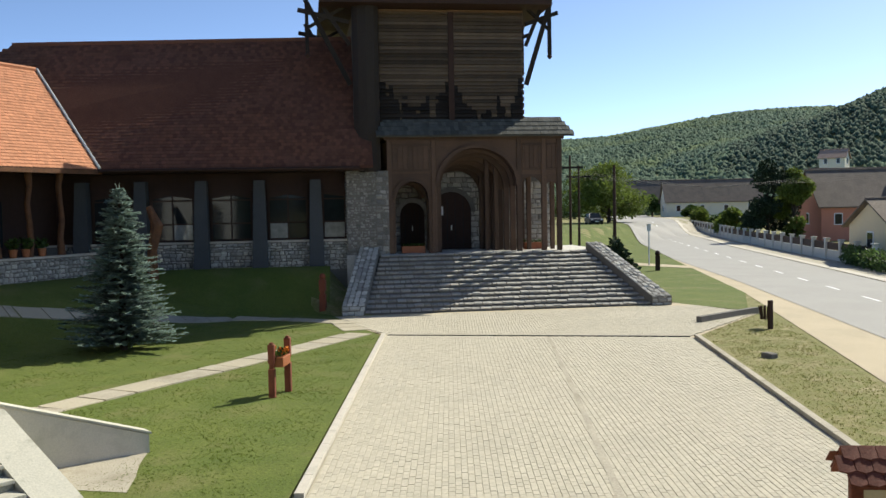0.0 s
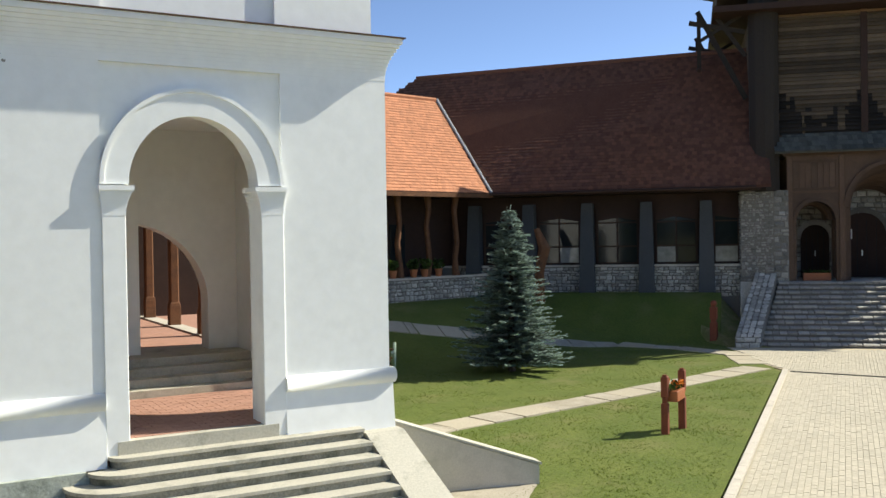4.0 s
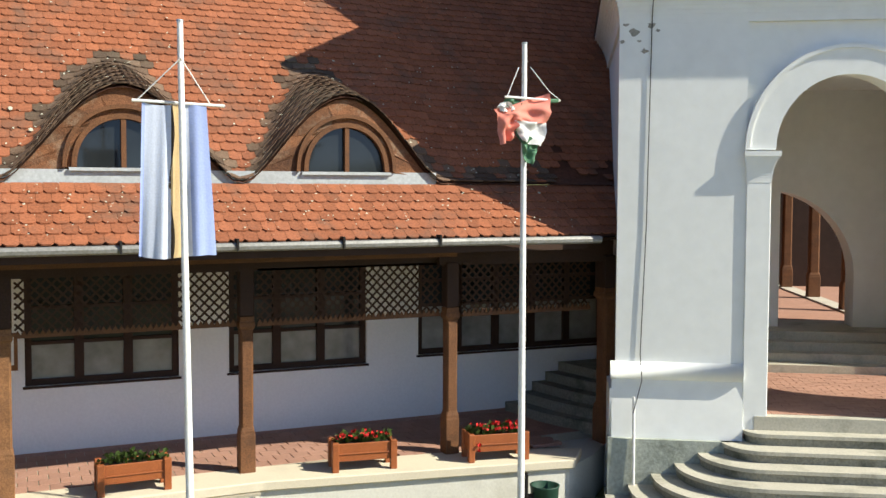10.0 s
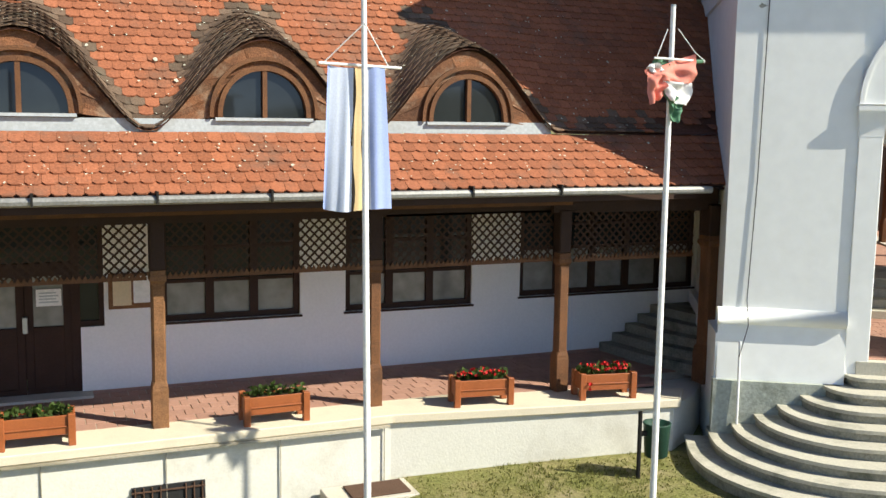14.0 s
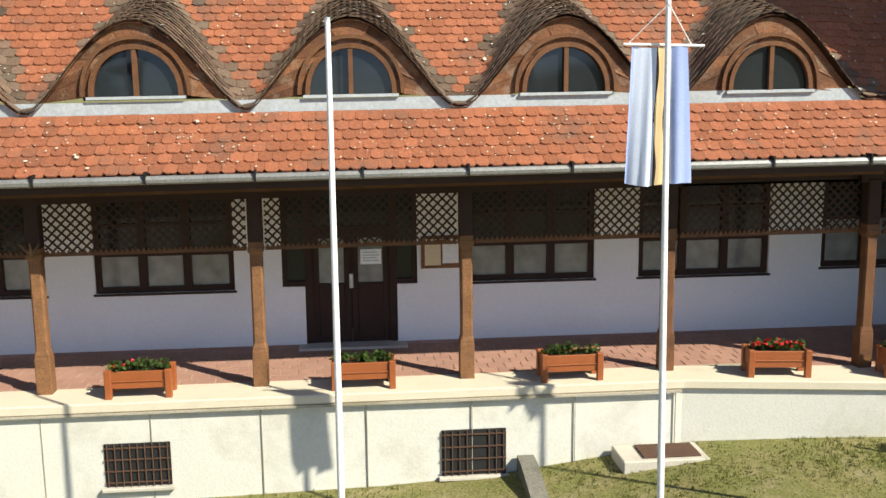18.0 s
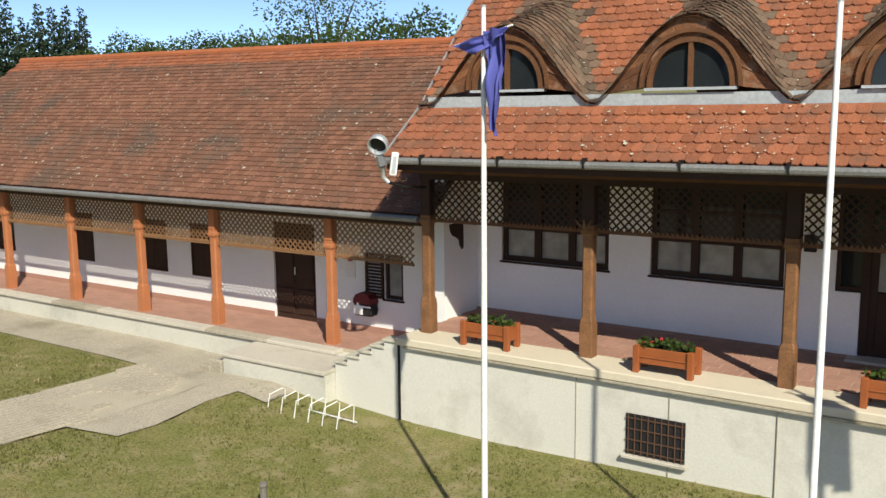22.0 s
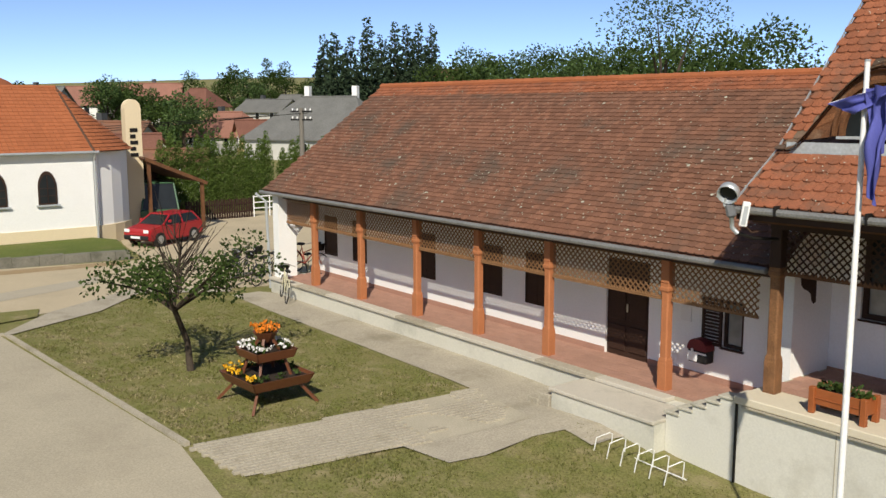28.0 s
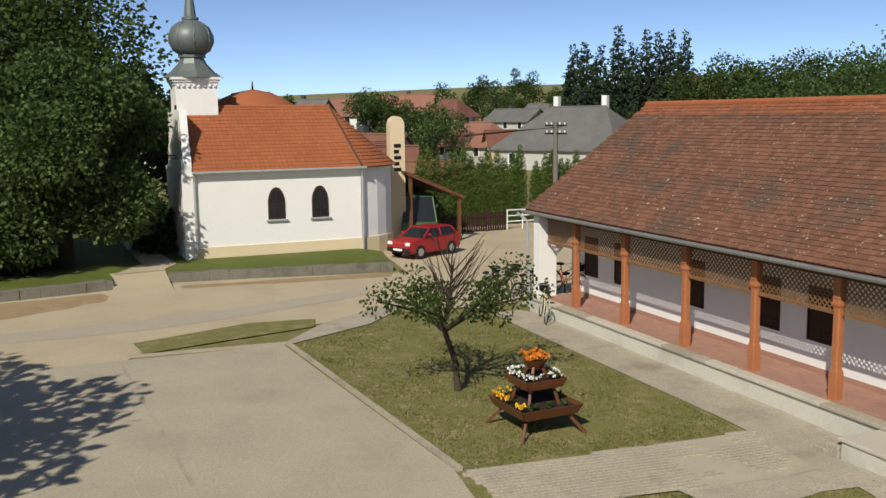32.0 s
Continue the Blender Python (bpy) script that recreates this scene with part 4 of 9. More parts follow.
FLAGBLUE = shade("pale_blue_cloth", (0.32, 0.40, 0.68), 0.8, 0.1, 6, 60, 0.1)
FLAGPALE = shade("white_blue_cloth", (0.62, 0.68, 0.82), 0.8, 0.1, 6, 60, 0.1)
FLAGGOLD = shade("gold_cloth", (0.70, 0.52, 0.28), 0.8, 0.1, 6, 60, 0.1)
FLAGNAVY = shade("deep_blue_cloth", (0.09, 0.10, 0.36), 0.8, 0.1, 6, 60, 0.1)
FLAGRED = shade("faded_red_cloth", (0.72, 0.25, 0.19), 0.8, 0.1, 6, 60, 0.1)
FLAGWHITE = shade("white_cloth", (0.80, 0.79, 0.77), 0.8, 0.05, 6, 60, 0.1)
FLAGGREEN = shade("dark_green_cloth", (0.10, 0.22, 0.13), 0.8, 0.1, 6, 60, 0.1)

banner = thing("town_flag", "pale blue banner with a wavy gold band on a crossbar", "flag")
bmx = Matrix.Translation((2.66, 9.27, 5.66)) @ Euler((0, radians(1.5), radians(-4))).to_matrix().to_4x4()
strips = ((0.0, 0.05, FLAGBLUE), (0.05, 0.45, FLAGPALE), (0.45, 0.47, SOIL), (0.47, 0.62, FLAGGOLD), (0.62, 0.64, SOIL), (0.64, 0.72, FLAGPALE), (0.72, 1.0, FLAGBLUE))
for a, b, c in strips:
    cloth("cloth_stripe", 0.55, 1.36, None, 2.0, 0.04, bmx, c, 0.12, parent=banner, x0=a, x1=b, nx=8)
part("crossbar", tube(bmesh.new(), [bmx @ Vector((-0.36, 0.0, 0.01)), bmx @ Vector((0.44, 0.0, 0.01))], 0.014, 8), POLE, banner)
bm = bmesh.new()
for s in (-1, 1):
    tube(bm, [bmx @ Vector((s * 0.31, 0, 0.02)), Vector((2.70, 9.15, 6.05))], 0.006, 5)
part("cord", bm, FLAGWHITE, banner)

tri = thing("national_flag", "crumpled red white and green flag tied up under the pole's top", "flag")
tmx = Matrix.Translation((6.13, 9.05, 5.68))


def crumple(name, quad, material, seed, parent, wave=0.05):
    rng = random.Random(seed)
    a, b, c, d = (Vector(q) for q in quad)
    n = 12
    verts, faces = [], []
    for j in range(n + 1):
        for i in range(n + 1):
            u, v = i / n, j / n
            p = (a * (1 - u) + b * u) * (1 - v) + (d * (1 - u) + c * u) * v
            q = noise.noise_vector(Vector((u * 3 + seed, v * 3, seed * 0.7))) * wave
            verts.append(p + Vector((q.x * 0.6, q.y * 1.6 + 0.03 * math.sin(u * 9 + v * 4), q.z * 0.6)))
    for j in range(n):
        for i in range(n):
            k = j * (n + 1) + i
            faces.append((k, k + 1, k + n + 2, k + n + 1))
    return rings_mesh(name, verts, faces, material, parent, True)


def at(x, z, dy=0.0):
    return (6.13 + x, 9.05 + dy, 5.85 + z)


crumple("green_fold", (at(-0.246, 0.03, 0.05), at(-0.046, -0.01, 0.05), at(-0.07, -0.10, 0.05), at(-0.22, -0.08, 0.05)), FLAGGREEN, 1, tri, 0.03)
crumple("white_edge", (at(-0.33, -0.07, 0.03), at(-0.216, -0.02, 0.03), at(-0.12, -0.10, 0.03), at(-0.28, -0.14, 0.03)), FLAGWHITE, 6, tri, 0.03)
crumple("red_fold", (at(-0.38, -0.13), at(0.27, 0.09), at(0.21, -0.24), at(-0.15, -0.22)), FLAGRED, 2, tri, 0.045)
crumple("red_tail", (at(-0.38, -0.12, -0.03), at(-0.136, -0.2, -0.03), at(-0.176, -0.40, -0.03), at(-0.326, -0.47, -0.03)), FLAGRED, 3, tri, 0.04)
crumple("white_fold", (at(-0.156, -0.22, -0.04), at(0.21, -0.22, -0.02), at(0.125, -0.48, -0.02), at(-0.09, -0.42, -0.04)), FLAGWHITE, 4, tri, 0.045)
crumple("green_tail", (at(-0.156, -0.29, -0.03), at(0.135, -0.45, -0.03), at(0.045, -0.66, 0.0), at(-0.05, -0.63, -0.02)), FLAGGREEN, 5, tri, 0.045)
part("crossbar", tube(bmesh.new(), [at(-0.25, 0.02, 0.03), at(0.40, 0.01, 0.03)], 0.012, 8), POLE, tri)
part("sleeve", tube(bmesh.new(), [at(0.25, 0.0, 0.03), at(0.37, 0.01, 0.03)], 0.022, 8), FLAGGREEN, tri)
bm = bmesh.new()
tube(bm, [at(-0.08, 0.33, 0.05), at(-0.226, 0.03, 0.02)], 0.005, 5)
tube(bm, [at(0.054, 0.34, 0.05), at(0.26, 0.10, 0.02), at(0.40, 0.01, 0.02)], 0.005, 5)
part("cord", bm, FLAGWHITE, tri)

euf = thing("blue_flag", "deep blue flag gathered in folds on the flagpole", "flag")


def eu(x, z, dy=0.0):
    return (-4.24 + x, 9.22 + dy, 5.75 + z)


crumple("upper_fold", (eu(-0.36, -0.08), eu(0.36, 0.12), eu(0.30, 0.02), eu(-0.06, -0.16)), FLAGNAVY, 7, euf, 0.05)
crumple("hanging_fold", (eu(0.05, 0.08, -0.02), eu(0.30, 0.10, -0.02), eu(0.24, -1.04, -0.02), eu(0.14, -0.98, -0.02)), FLAGNAVY, 8, euf, 0.07)
crumple("inner_fold", (eu(0.05, 0.05, 0.05), eu(0.32, 0.1, 0.05), eu(0.22, -0.55, 0.05), eu(0.1, -0.6, 0.05)), FLAGNAVY, 9, euf, 0.06)
part("crossbar", tube(bmesh.new(), [eu(-0.36, -0.07, 0.05), eu(0.38, 0.13, 0.05)], 0.012, 8), POLE, euf)

# litter bin on its post
bin_ = thing("litter_bin", "small dark green litter bin on an iron post by the lawn", "litter bin", turn(7.62, 11.15, ground_z(7.6, 11.1), 0))
part("post", tube(bmesh.new(), [(-0.28, 0, 0), (-0.28, 0, 0.95)], 0.03, 8), IRON, bin_)
part("bucket", lathe(bmesh.new(), [(0.14, 0.28), (0.16, 0.3), (0.19, 0.74), (0.20, 0.76), (0.17, 0.76), (0.15, 0.4)], 16), GREENBIN, bin_, smooth=True)
part("bracket", block(-0.29, -0.15, -0.03, 0.03, 0.60, 0.66), IRON, bin_)

# floodlight and speaker on the gable corner
PIERG = shade("grey_enamel_box", (0.16, 0.165, 0.17), 0.5, 0.15, 4, 30, 0.1)
lamp = thing("floodlight", "round metal floodlight and white sensor box at the roof corner", "floodlight", Matrix(((0.78, -0.63, 0, -7.62), (0.63, 0.78, 0, 11.84), (0, 0, 1, 4.43), (0, 0, 0, 1))))
bm = lathe(bmesh.new(), [(0.02, -0.05), (0.13, -0.05), (0.15, -0.03), (0.155, 0.10), (0.145, 0.10), (0.13, 0.0), (0.03, -0.01)], 20)
bm.transform(pose(0, 0, 0, 118, 0, -22))
part("reflector", bm, ZINC, lamp, "bare metal drum reflector", True)
bm = lathe(bmesh.new(), [(0.11, 0.02), (0.125, 0.03), (0.02, 0.035)], 16)
bm.transform(pose(0, 0, 0, 118, 0, -22))
part("lens", bm, GLASS, lamp)
bm = block(-0.055, 0.055, -0.06, 0.06, -0.18, 0.18, 0.012)
bm.transform(pose(0.226, -0.02, -0.318, 0, 8, 0))
part("sensor_box", bm, POLE, lamp, "white weatherproof box")
part("sensor_face", (lambda b: (b.transform(pose(0.226, -0.02, -0.318, 0, 8, 0)), b)[1])(block(-0.03, 0.03, -0.066, -0.061, -0.15, 0.12)), ZINC, lamp)
bm = block(-0.07, 0.07, -0.05, 0.06, -0.11, 0.10, 0.03)
bm.transform(pose(0.03, 0.03, -0.27, 0, -14, 0))
part("ballast_box", bm, PIERG, lamp)
part("yoke", tube(bmesh.new(), [(-0.05, 0.02, -0.10), (-0.06, 0.03, -0.2), (0.0, 0.03, -0.26)], 0.022, 8), ZINC, lamp)
part("elbow", tube(bmesh.new(), [(0.05, 0.03, -0.38), (0.06, 0.03, -0.52), (0.14, 0.06, -0.61)], 0.035, 10), ZINC, lamp, smooth=True)
part("arm", tube(bmesh.new(), [(0.14, 0.06, -0.61), (0.40, 0.2, -0.70), (0.75, 0.5, -0.74)], 0.025, 8), IRON, lamp)
part("strut", tube(bmesh.new(), [(0.23, 0.0, -0.48), (0.34, 0.1, -0.60), (0.5, 0.3, -0.6)], 0.01, 6), RUST, lamp)

# dark downpipe at the gable corner, and a stub post in the lawn
part("corner_joint", block(-7.88, -7.85, 12.585, 12.63, -0.5, 1.03), IRON, house_a)
stub = thing("stub_post", "short grey concrete stub post in the lawn", "post", turn(-7.4, 8.84, ground_z(-7.4, 8.84), 0))
part("shaft", lathe(bmesh.new(), [(0.05, -0.1), (0.045, 0.3), (0.06, 0.33), (0.05, 0.37), (0.02, 0.38)], 10), MORTAR, stub)
rng = random.Random(15)
verts, faces = [], []
for _ in range(1100):
    x, y = rng.uniform(-7.5, 8.8), rng.choice((rng.uniform(12.2, 13.1), rng.uniform(13.2, 17.5), rng.uniform(13.2, 15.2)))
    if skip_a(x, y):
        continue
    low = y < 13.15
    g = (roof_a(x, y + 0.03, low) - roof_a(x, y, low)) / 0.03
    z = roof_a(x, y, low)
    s = rng.uniform(0.005, 0.015) * (1.9 if rng.random() < 0.06 else 1)
    n = rng.randint(5, 7)
    i = len(verts)
    for k in range(n):
        q, r = 6.283 * k / n, s * rng.uniform(0.6, 1.5)
        dy = math.sin(q) * r * 0.75
        verts.append((x + math.cos(q) * r, y + dy - 0.025, z + dy * g + 0.052))
    faces.append(tuple(range(i, i + n)))
lich = rings_mesh("lichen", verts, faces, LICHEN, house_a)
lich["kind"] = "stuff"


def settle(root, slope, pivot, low, high):
    """The upper parts of the old house lean a little out of level along its length."""
    for ob in root.children_recursive:
        off = ob.matrix_local.translation if ob.parent is root else ob.matrix_local.translation + ob.parent.matrix_local.translation
        if ob.data.users > 1:
            ob.location.z += slope * (ob.location.x - pivot)
            continue
        for v in ob.data.vertices:
            k = min(max((v.co.z + off.z - low) / (high - low), 0), 1)
            v.co.z += slope * (v.co.x + off.x - pivot) * k


settle(house_a, 0.0088, 1.0, 2.6, 3.3)


bm = bmesh.new()
prism(bm, [(-7.94, 14.16, 2.88), (-7.94, 14.63, 2.88), (-7.94, 14.64, 2.40), (-7.94, 14.57, 2.38), (-7.94, 14.51, 2.45), (-7.94, 14.48, 2.56), (-7.94, 14.39, 2.62), (-7.94, 14.28, 2.66), (-7.94, 14.2, 2.73)], (0.1, 0, 0))
part("carved_corbel", bm, DARKWOOD, house_a, "carved dark timber corbel")


# ---- the white bell tower ----
TOWER = Matrix(((TOWER_D.x, TOWER_N.x, 0, TOWER_O.x), (TOWER_D.y, TOWER_N.y, 0, TOWER_O.y), (0, 0, 1, 0), (0, 0, 0, 1)))
tower = thing("bell_tower", "white limewashed bell tower with an arched gateway", "tower", TOWER)


def arch_wall(bm, x0, x1, z0, z1, ax0, ax1, spring, y0, y1, rise=1.0, n=20, foot=None):
    """A wall x0..x1 by z0..z1 with a round-headed opening."""
    cx, r = (ax0 + ax1) / 2, (ax1 - ax0) / 2
    foot = z0 if foot is None else foot
    arc = [(cx - r * math.cos(math.pi * k / n), spring + r * rise * math.sin(math.pi * k / n)) for k in range(n + 1)]
    out = [(x0, foot), (ax0, foot)] + arc + [(ax1, foot), (x1, foot)]
    ring = [(x0, z1)] + [(a, z1) for a, b in out[1:-1]] + [(x1, z1)]
    fr = {}

    def vert(x, y, z):
        k = (round(x, 5), y, round(z, 5))
        if k not in fr:
            fr[k] = bm.verts.new((x, y, z))
        return fr[k]

    def face(*v):
        v = list(dict.fromkeys(v))
        if len(v) > 2 and not bm.faces.get(v):
            bm.faces.new(v)

    for y, flip in ((y0, 1), (y1, -1)):
        face(*[vert(a, y, b) for a, b in ((x0, foot), (ax0, foot), (ax0, spring), (x0, spring))][::flip])
        face(*[vert(a, y, b) for a, b in ((ax1, foot), (x1, foot), (x1, spring), (ax1, spring))][::flip])
        face(*[vert(a, y, b) for a, b in ((x0, spring), (ax0, spring), (ax0, z1), (x0, z1))][::flip])
        face(*[vert(a, y, b) for a, b in ((ax1, spring), (x1, spring), (x1, z1), (ax1, z1))][::flip])
        for (xa, za), (xb, zb) in zip(arc, arc[1:]):
            face(*[vert(a, y, b) for a, b in ((xa, za), (xb, zb), (xb, z1), (xa, z1))][::flip])
    line = [(ax0, foot)] + arc + [(ax1, foot)]
    for (xa, za), (xb, zb) in zip(line, line[1:]):
        face(vert(xa, y0, za), vert(xa, y1, za), vert(xb, y1, zb), vert(xb, y0, zb))
    for x in (x0, x1):
        face(vert(x, y0, foot), vert(x, y1, foot), vert(x, y1, spring), vert(x, y0, spring))
        face(vert(x, y0, spring), vert(x, y1, spring), vert(x, y1, z1), vert(x, y0, z1))
    bmesh.ops.recalc_face_normals(bm, faces=bm.faces[:])
    return bm


AX0, AX1, SPR, DEEP = 2.17, 4.18, 5.55, 0.48
part("front_wall", arch_wall(bmesh.new(), 0.14, 6.3, 1.0, 7.95, AX0, AX1, SPR, 0.0, DEEP, 1.06, 24, 1.62), TOWERW, tower)
# panel lisenes beside the recessed middle field
for a, b in ((0.10, 1.84), (4.53, 6.34)):
    part("corner_pilaster", block(a, b, -0.07, 0.02, 2.5, 7.97), TOWERW, tower)
part("panel_head", block(1.84, 4.53, -0.07, 0.02, 7.42, 7.97), TOWERW, tower)
part("side_wall", block(0.14, 0.95, DEEP + 0.002, 6.3, 0.2, 7.95), TOWERW, tower)
bm = arch_wall(bmesh.new(), DEEP + 0.002, 6.3, 0, 7.95, 1.0, 3.3, 4.2, 0.0, 0.8, 1.0, 16, 1.62)
bm.transform(Matrix(((0, -1, 0, 6.3), (1, 0, 0, 0), (0, 0, 1, 0), (0, 0, 0, 1))))
bmesh.ops.recalc_face_normals(bm, faces=bm.faces[:])
part("side_wall", bm, TOWERW, tower)
part("side_foot", block(5.5, 6.3, DEEP + 0.002, 6.3, 0.2, 1.62), TOWERW, tower)
part("vault", block(0.95, 5.5, DEEP + 0.002, 6.3, 7.0, 7.4), TOWERW, tower)
# rear wall with the half-hidden inner arch
part("rear_wall", arch_wall(bmesh.new(), 0.95, 5.5, 1.5, 7.0, 1.6, 4.88, 3.45, 5.45, 6.0, 1.0, 24, 2.4), TOWERW, tower)
part("inner_pier", block(1.4, 3.46, 5.3, 5.98, 2.4, 6.0), TOWERW, tower)
part("gate_floor", block(0.95, 5.5, 0.02, 6.3, 1.4, 1.86), BRICKF, tower)
part("threshold", block(2.0, 4.4, -0.12, 0.06, 1.55, 1.87), STEPS, tower)
for k in range(4):
    part("inner_step", block(0.96, 5.49, 3.5 + 0.36 * k, 6.5, 1.86 + 0.15 * k, 2.01 + 0.15 * k), STEPS, tower)
# foot: battered base, roll moulding
def batter(x0, x1):
    bm = bmesh.new()
    prism(bm, [(x0, -0.20, 0.9), (x0, -0.075, 2.35), (x0, 0.02, 2.35), (x0, 0.02, 0.9)], (x1 - x0, 0, 0))
    return bm


for a, b in ((0.05, 1.84), (4.53, 6.40)):
    part("battered_foot", batter(a, b), TOWERW, tower)
    part("roll_moulding", tube(bmesh.new(), [(a - 0.02 if a < 1 else a, -0.05, 2.46), (b if a < 1 else b + 0.03, -0.05, 2.46)], 0.13, 12), TOWERW, tower, smooth=True)
part("mossy_foot", block(0.0, 1.78, -0.225, -0.02, 0.2, 1.52), MOSSW, tower, "green stained foot of the wall")
part("side_foot", block(0.02, 0.14, -0.1, 6.3, 0.2, 2.2), TOWERW, tower)
# arch surround
def band(bm, cx, spring, r0, r1, rise, y0, y1, n=28):
    bm.free()
    loops = []
    for k in range(n + 1):
        q = math.pi * k / n
        loops.append([(cx - r * math.cos(q), y, spring + (r + (rise - 1) * (AX1 - AX0) / 2) * math.sin(q)) for r, y in ((r0, y0), (r1, y0), (r1, y1), (r0, y1))])
    return loft(loops)


CXA, RA = (AX0 + AX1) / 2, (AX1 - AX0) / 2
part("archivolt", band(bmesh.new(), CXA, SPR, RA - 0.05, RA + 0.33, 1.06, -0.115, 0.01), TOWERW, tower)
part("archivolt_bead", band(bmesh.new(), CXA, SPR, RA + 0.30, RA + 0.36, 1.06, -0.14, -0.09), TOWERW, tower)
for s, x0, x1 in ((-1, AX0 - 0.33, AX0 + 0.0), (1, AX1, AX1 + 0.36)):
    part("jamb_pilaster", block(x0, x1, -0.10, 0.02, 1.62, 5.12, 0.01), TOWERW, tower)
    bm = bmesh.new()
    for k in range(11):
        d, za, zb = (0.006 + 0.10 * (k / 9) ** 2, 5.10 + 0.036 * k, 5.136 + 0.036 * k) if k < 10 else (0.14, 5.46, 5.53)
        box(bm, x0 - (0.8 * d if s > 0 else 0.3 * d), x1 + (0.8 * d if s < 0 else 0.3 * d), -0.10 - 0.6 * d, DEEP, za, zb)
    part("impost", bm, TOWERW, tower)
# main cornice and the storey above
bm = bmesh.new()
for k in range(11):
    d, za, zb = (0.005 + 0.17 * (k / 9) ** 2, 7.30 + 0.058 * k, 7.358 + 0.058 * k) if k < 10 else (0.21, 7.88, 7.97)
    box(bm, 0.1 - d, 6.34 + d, -0.07 - d * 1.25, 6.4, za, zb)
part("cornice", bm, TOWERW, tower)
part("cornice_cover", block(-0.14, 6.60, -0.37, 6.4, 7.972, 7.99), RUST, tower, "thin rusty sheet on the cornice")
part("shaft", block(0.3, 6.1, 0.12, 6.2, 8.0, 10.7), TOWERW, tower)
bm = bmesh.new()
for d, za, zb in ((0.04, 10.6, 10.8), (0.2, 10.8, 10.95), (0.36, 10.95, 11.1)):
    box(bm, 0.25 - d, 6.15 + d, 0.06 - d, 6.2, za, zb)
part("string_course", bm, TOWERW, tower)
part("belfry", block(1.3, 5.1, 1.05, 5.3, 11.1, 15.5), TOWERW, tower)
for a, b in ((0.25, 1.9), (4.5, 6.16)):
    part("upper_pilaster", block(a, b, 0.04, 0.13, 8.0, 10.6), TOWERW, tower)
bm = bmesh.new()
for d, za, zb in ((0.1, 15.4, 15.6), (0.28, 15.6, 15.8), (0.42, 15.8, 16.0)):
    box(bm, 1.2 - d, 5.2 + d, 0.95 - d, 5.4 + d, za, zb)
part("upper_cornice", bm, TOWERW, tower)
bm = bmesh.new()
lathe(bm, [(2.8, 16.0), (2.2, 17.0), (1.2, 17.8), (1.0, 18.6), (1.2, 19.3), (0.4, 20.8), (0.05, 23)], 8, 3.2, 3.15)
part("spire", bm, DOMEM, tower)
# lightning conductor
bm = bmesh.new()
tube(bm, [(0.55, -0.5, 8.1), (0.54, -0.085, 7.4), (0.50, -0.085, 4.5), (0.44, -0.09, 2.7), (0.46, -0.21, 2.35), (0.34, -0.3, 1.9)], 0.007, 6)
part("lightning_wire", bm, IRON, tower)
part("conduit", tube(bmesh.new(), [(0.35, -0.25, 2.12), (0.36, -0.28, 0.35)], 0.02, 8), POLE, tower)
# flaked patches of limewash below the cornice
FLAKE = shade("bare_grey_plaster", (0.36, 0.34, 0.29), 0.95, 0.4, 12, 60, 0.3)
RF = random.Random(12)
for fx, fz, fr in ((0.30, 7.18, 0.07), (0.44, 6.92, 0.045), (0.53, 7.27, 0.05), (0.19, 7.32, 0.06), (0.37, 7.06, 0.025), (0.14, 7.05, 0.03), (0.62, 7.2, 0.025)):
    bm = bmesh.new()
    prism(bm, [(fx + 1.6 * fr * RF.uniform(0.4, 1.0) * math.cos(q), -0.073, fz + fr * RF.uniform(0.3, 1.0) * math.sin(q)) for q in (6.2832 * k / 11 for k in range(11))], (0, 0.004, 0))
    part("flaked_patch", bm, FLAKE, tower, "flaked patch of bare plaster")
# stepped stair with rounded corners
for k in range(8):
    x0, x1, y0, z = 1.86 - 0.315 * k, 5.74, -0.36 - 0.315 * k, 1.68 - 0.16 * k
    r = min(0.25 + 0.26 * k, 2.0)
    pts = [(x1, 0.1), (x1, y0), (x0 + r, y0)]
    pts += [(x0 + r - r * math.sin(q), y0 + r - r * math.cos(q)) for q in (math.pi / 2 * j / 8 for j in range(1, 9))]
    pts += [(x0, max(-0.18, y0 + r + 0.01)), (x0, 0.1)] if k else [(x0, 0.1)]
    bm = bmesh.new()
    prism(bm, [(a, b, z - 0.05) for a, b in pts], (0, 0, 0.05))
    step = part("step", bm, STEPS, tower, "worn concrete step with mossy riser")
    # Under each tread: mossy riser, its shade coloured in by RISER.
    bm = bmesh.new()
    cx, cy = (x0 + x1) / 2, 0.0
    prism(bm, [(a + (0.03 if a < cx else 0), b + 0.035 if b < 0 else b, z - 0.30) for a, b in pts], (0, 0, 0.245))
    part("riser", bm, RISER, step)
# sloping cheek and the wall down to the lawn
bm = bmesh.new()
prism(bm, [(5.76, 0.0, 0.1), (5.76, 0.0, 1.60), (5.76, -0.36, 1.60), (5.76, -2.85, 0.42), (5.76, -2.85, 0.1)], (0.68, 0, 0))
part("stair_cheek", bm, STEPS, tower, "sloping mossy concrete cheek of the stair")
bm = bmesh.new()
w0, w1 = Vector((6.46, 0.05)), Vector((8.95, -0.62))
prism(bm, [(w0.x, w0.y, 0.1), (w1.x, w1.y, 0.1), (w1.x, w1.y, 0.72), (w0.x, w0.y, 1.62)], (0.08, 0.3, 0))
part("ramp_wall", bm, SLABC, tower, "low sloping concrete wall beside the lawn")
bm = bmesh.new()
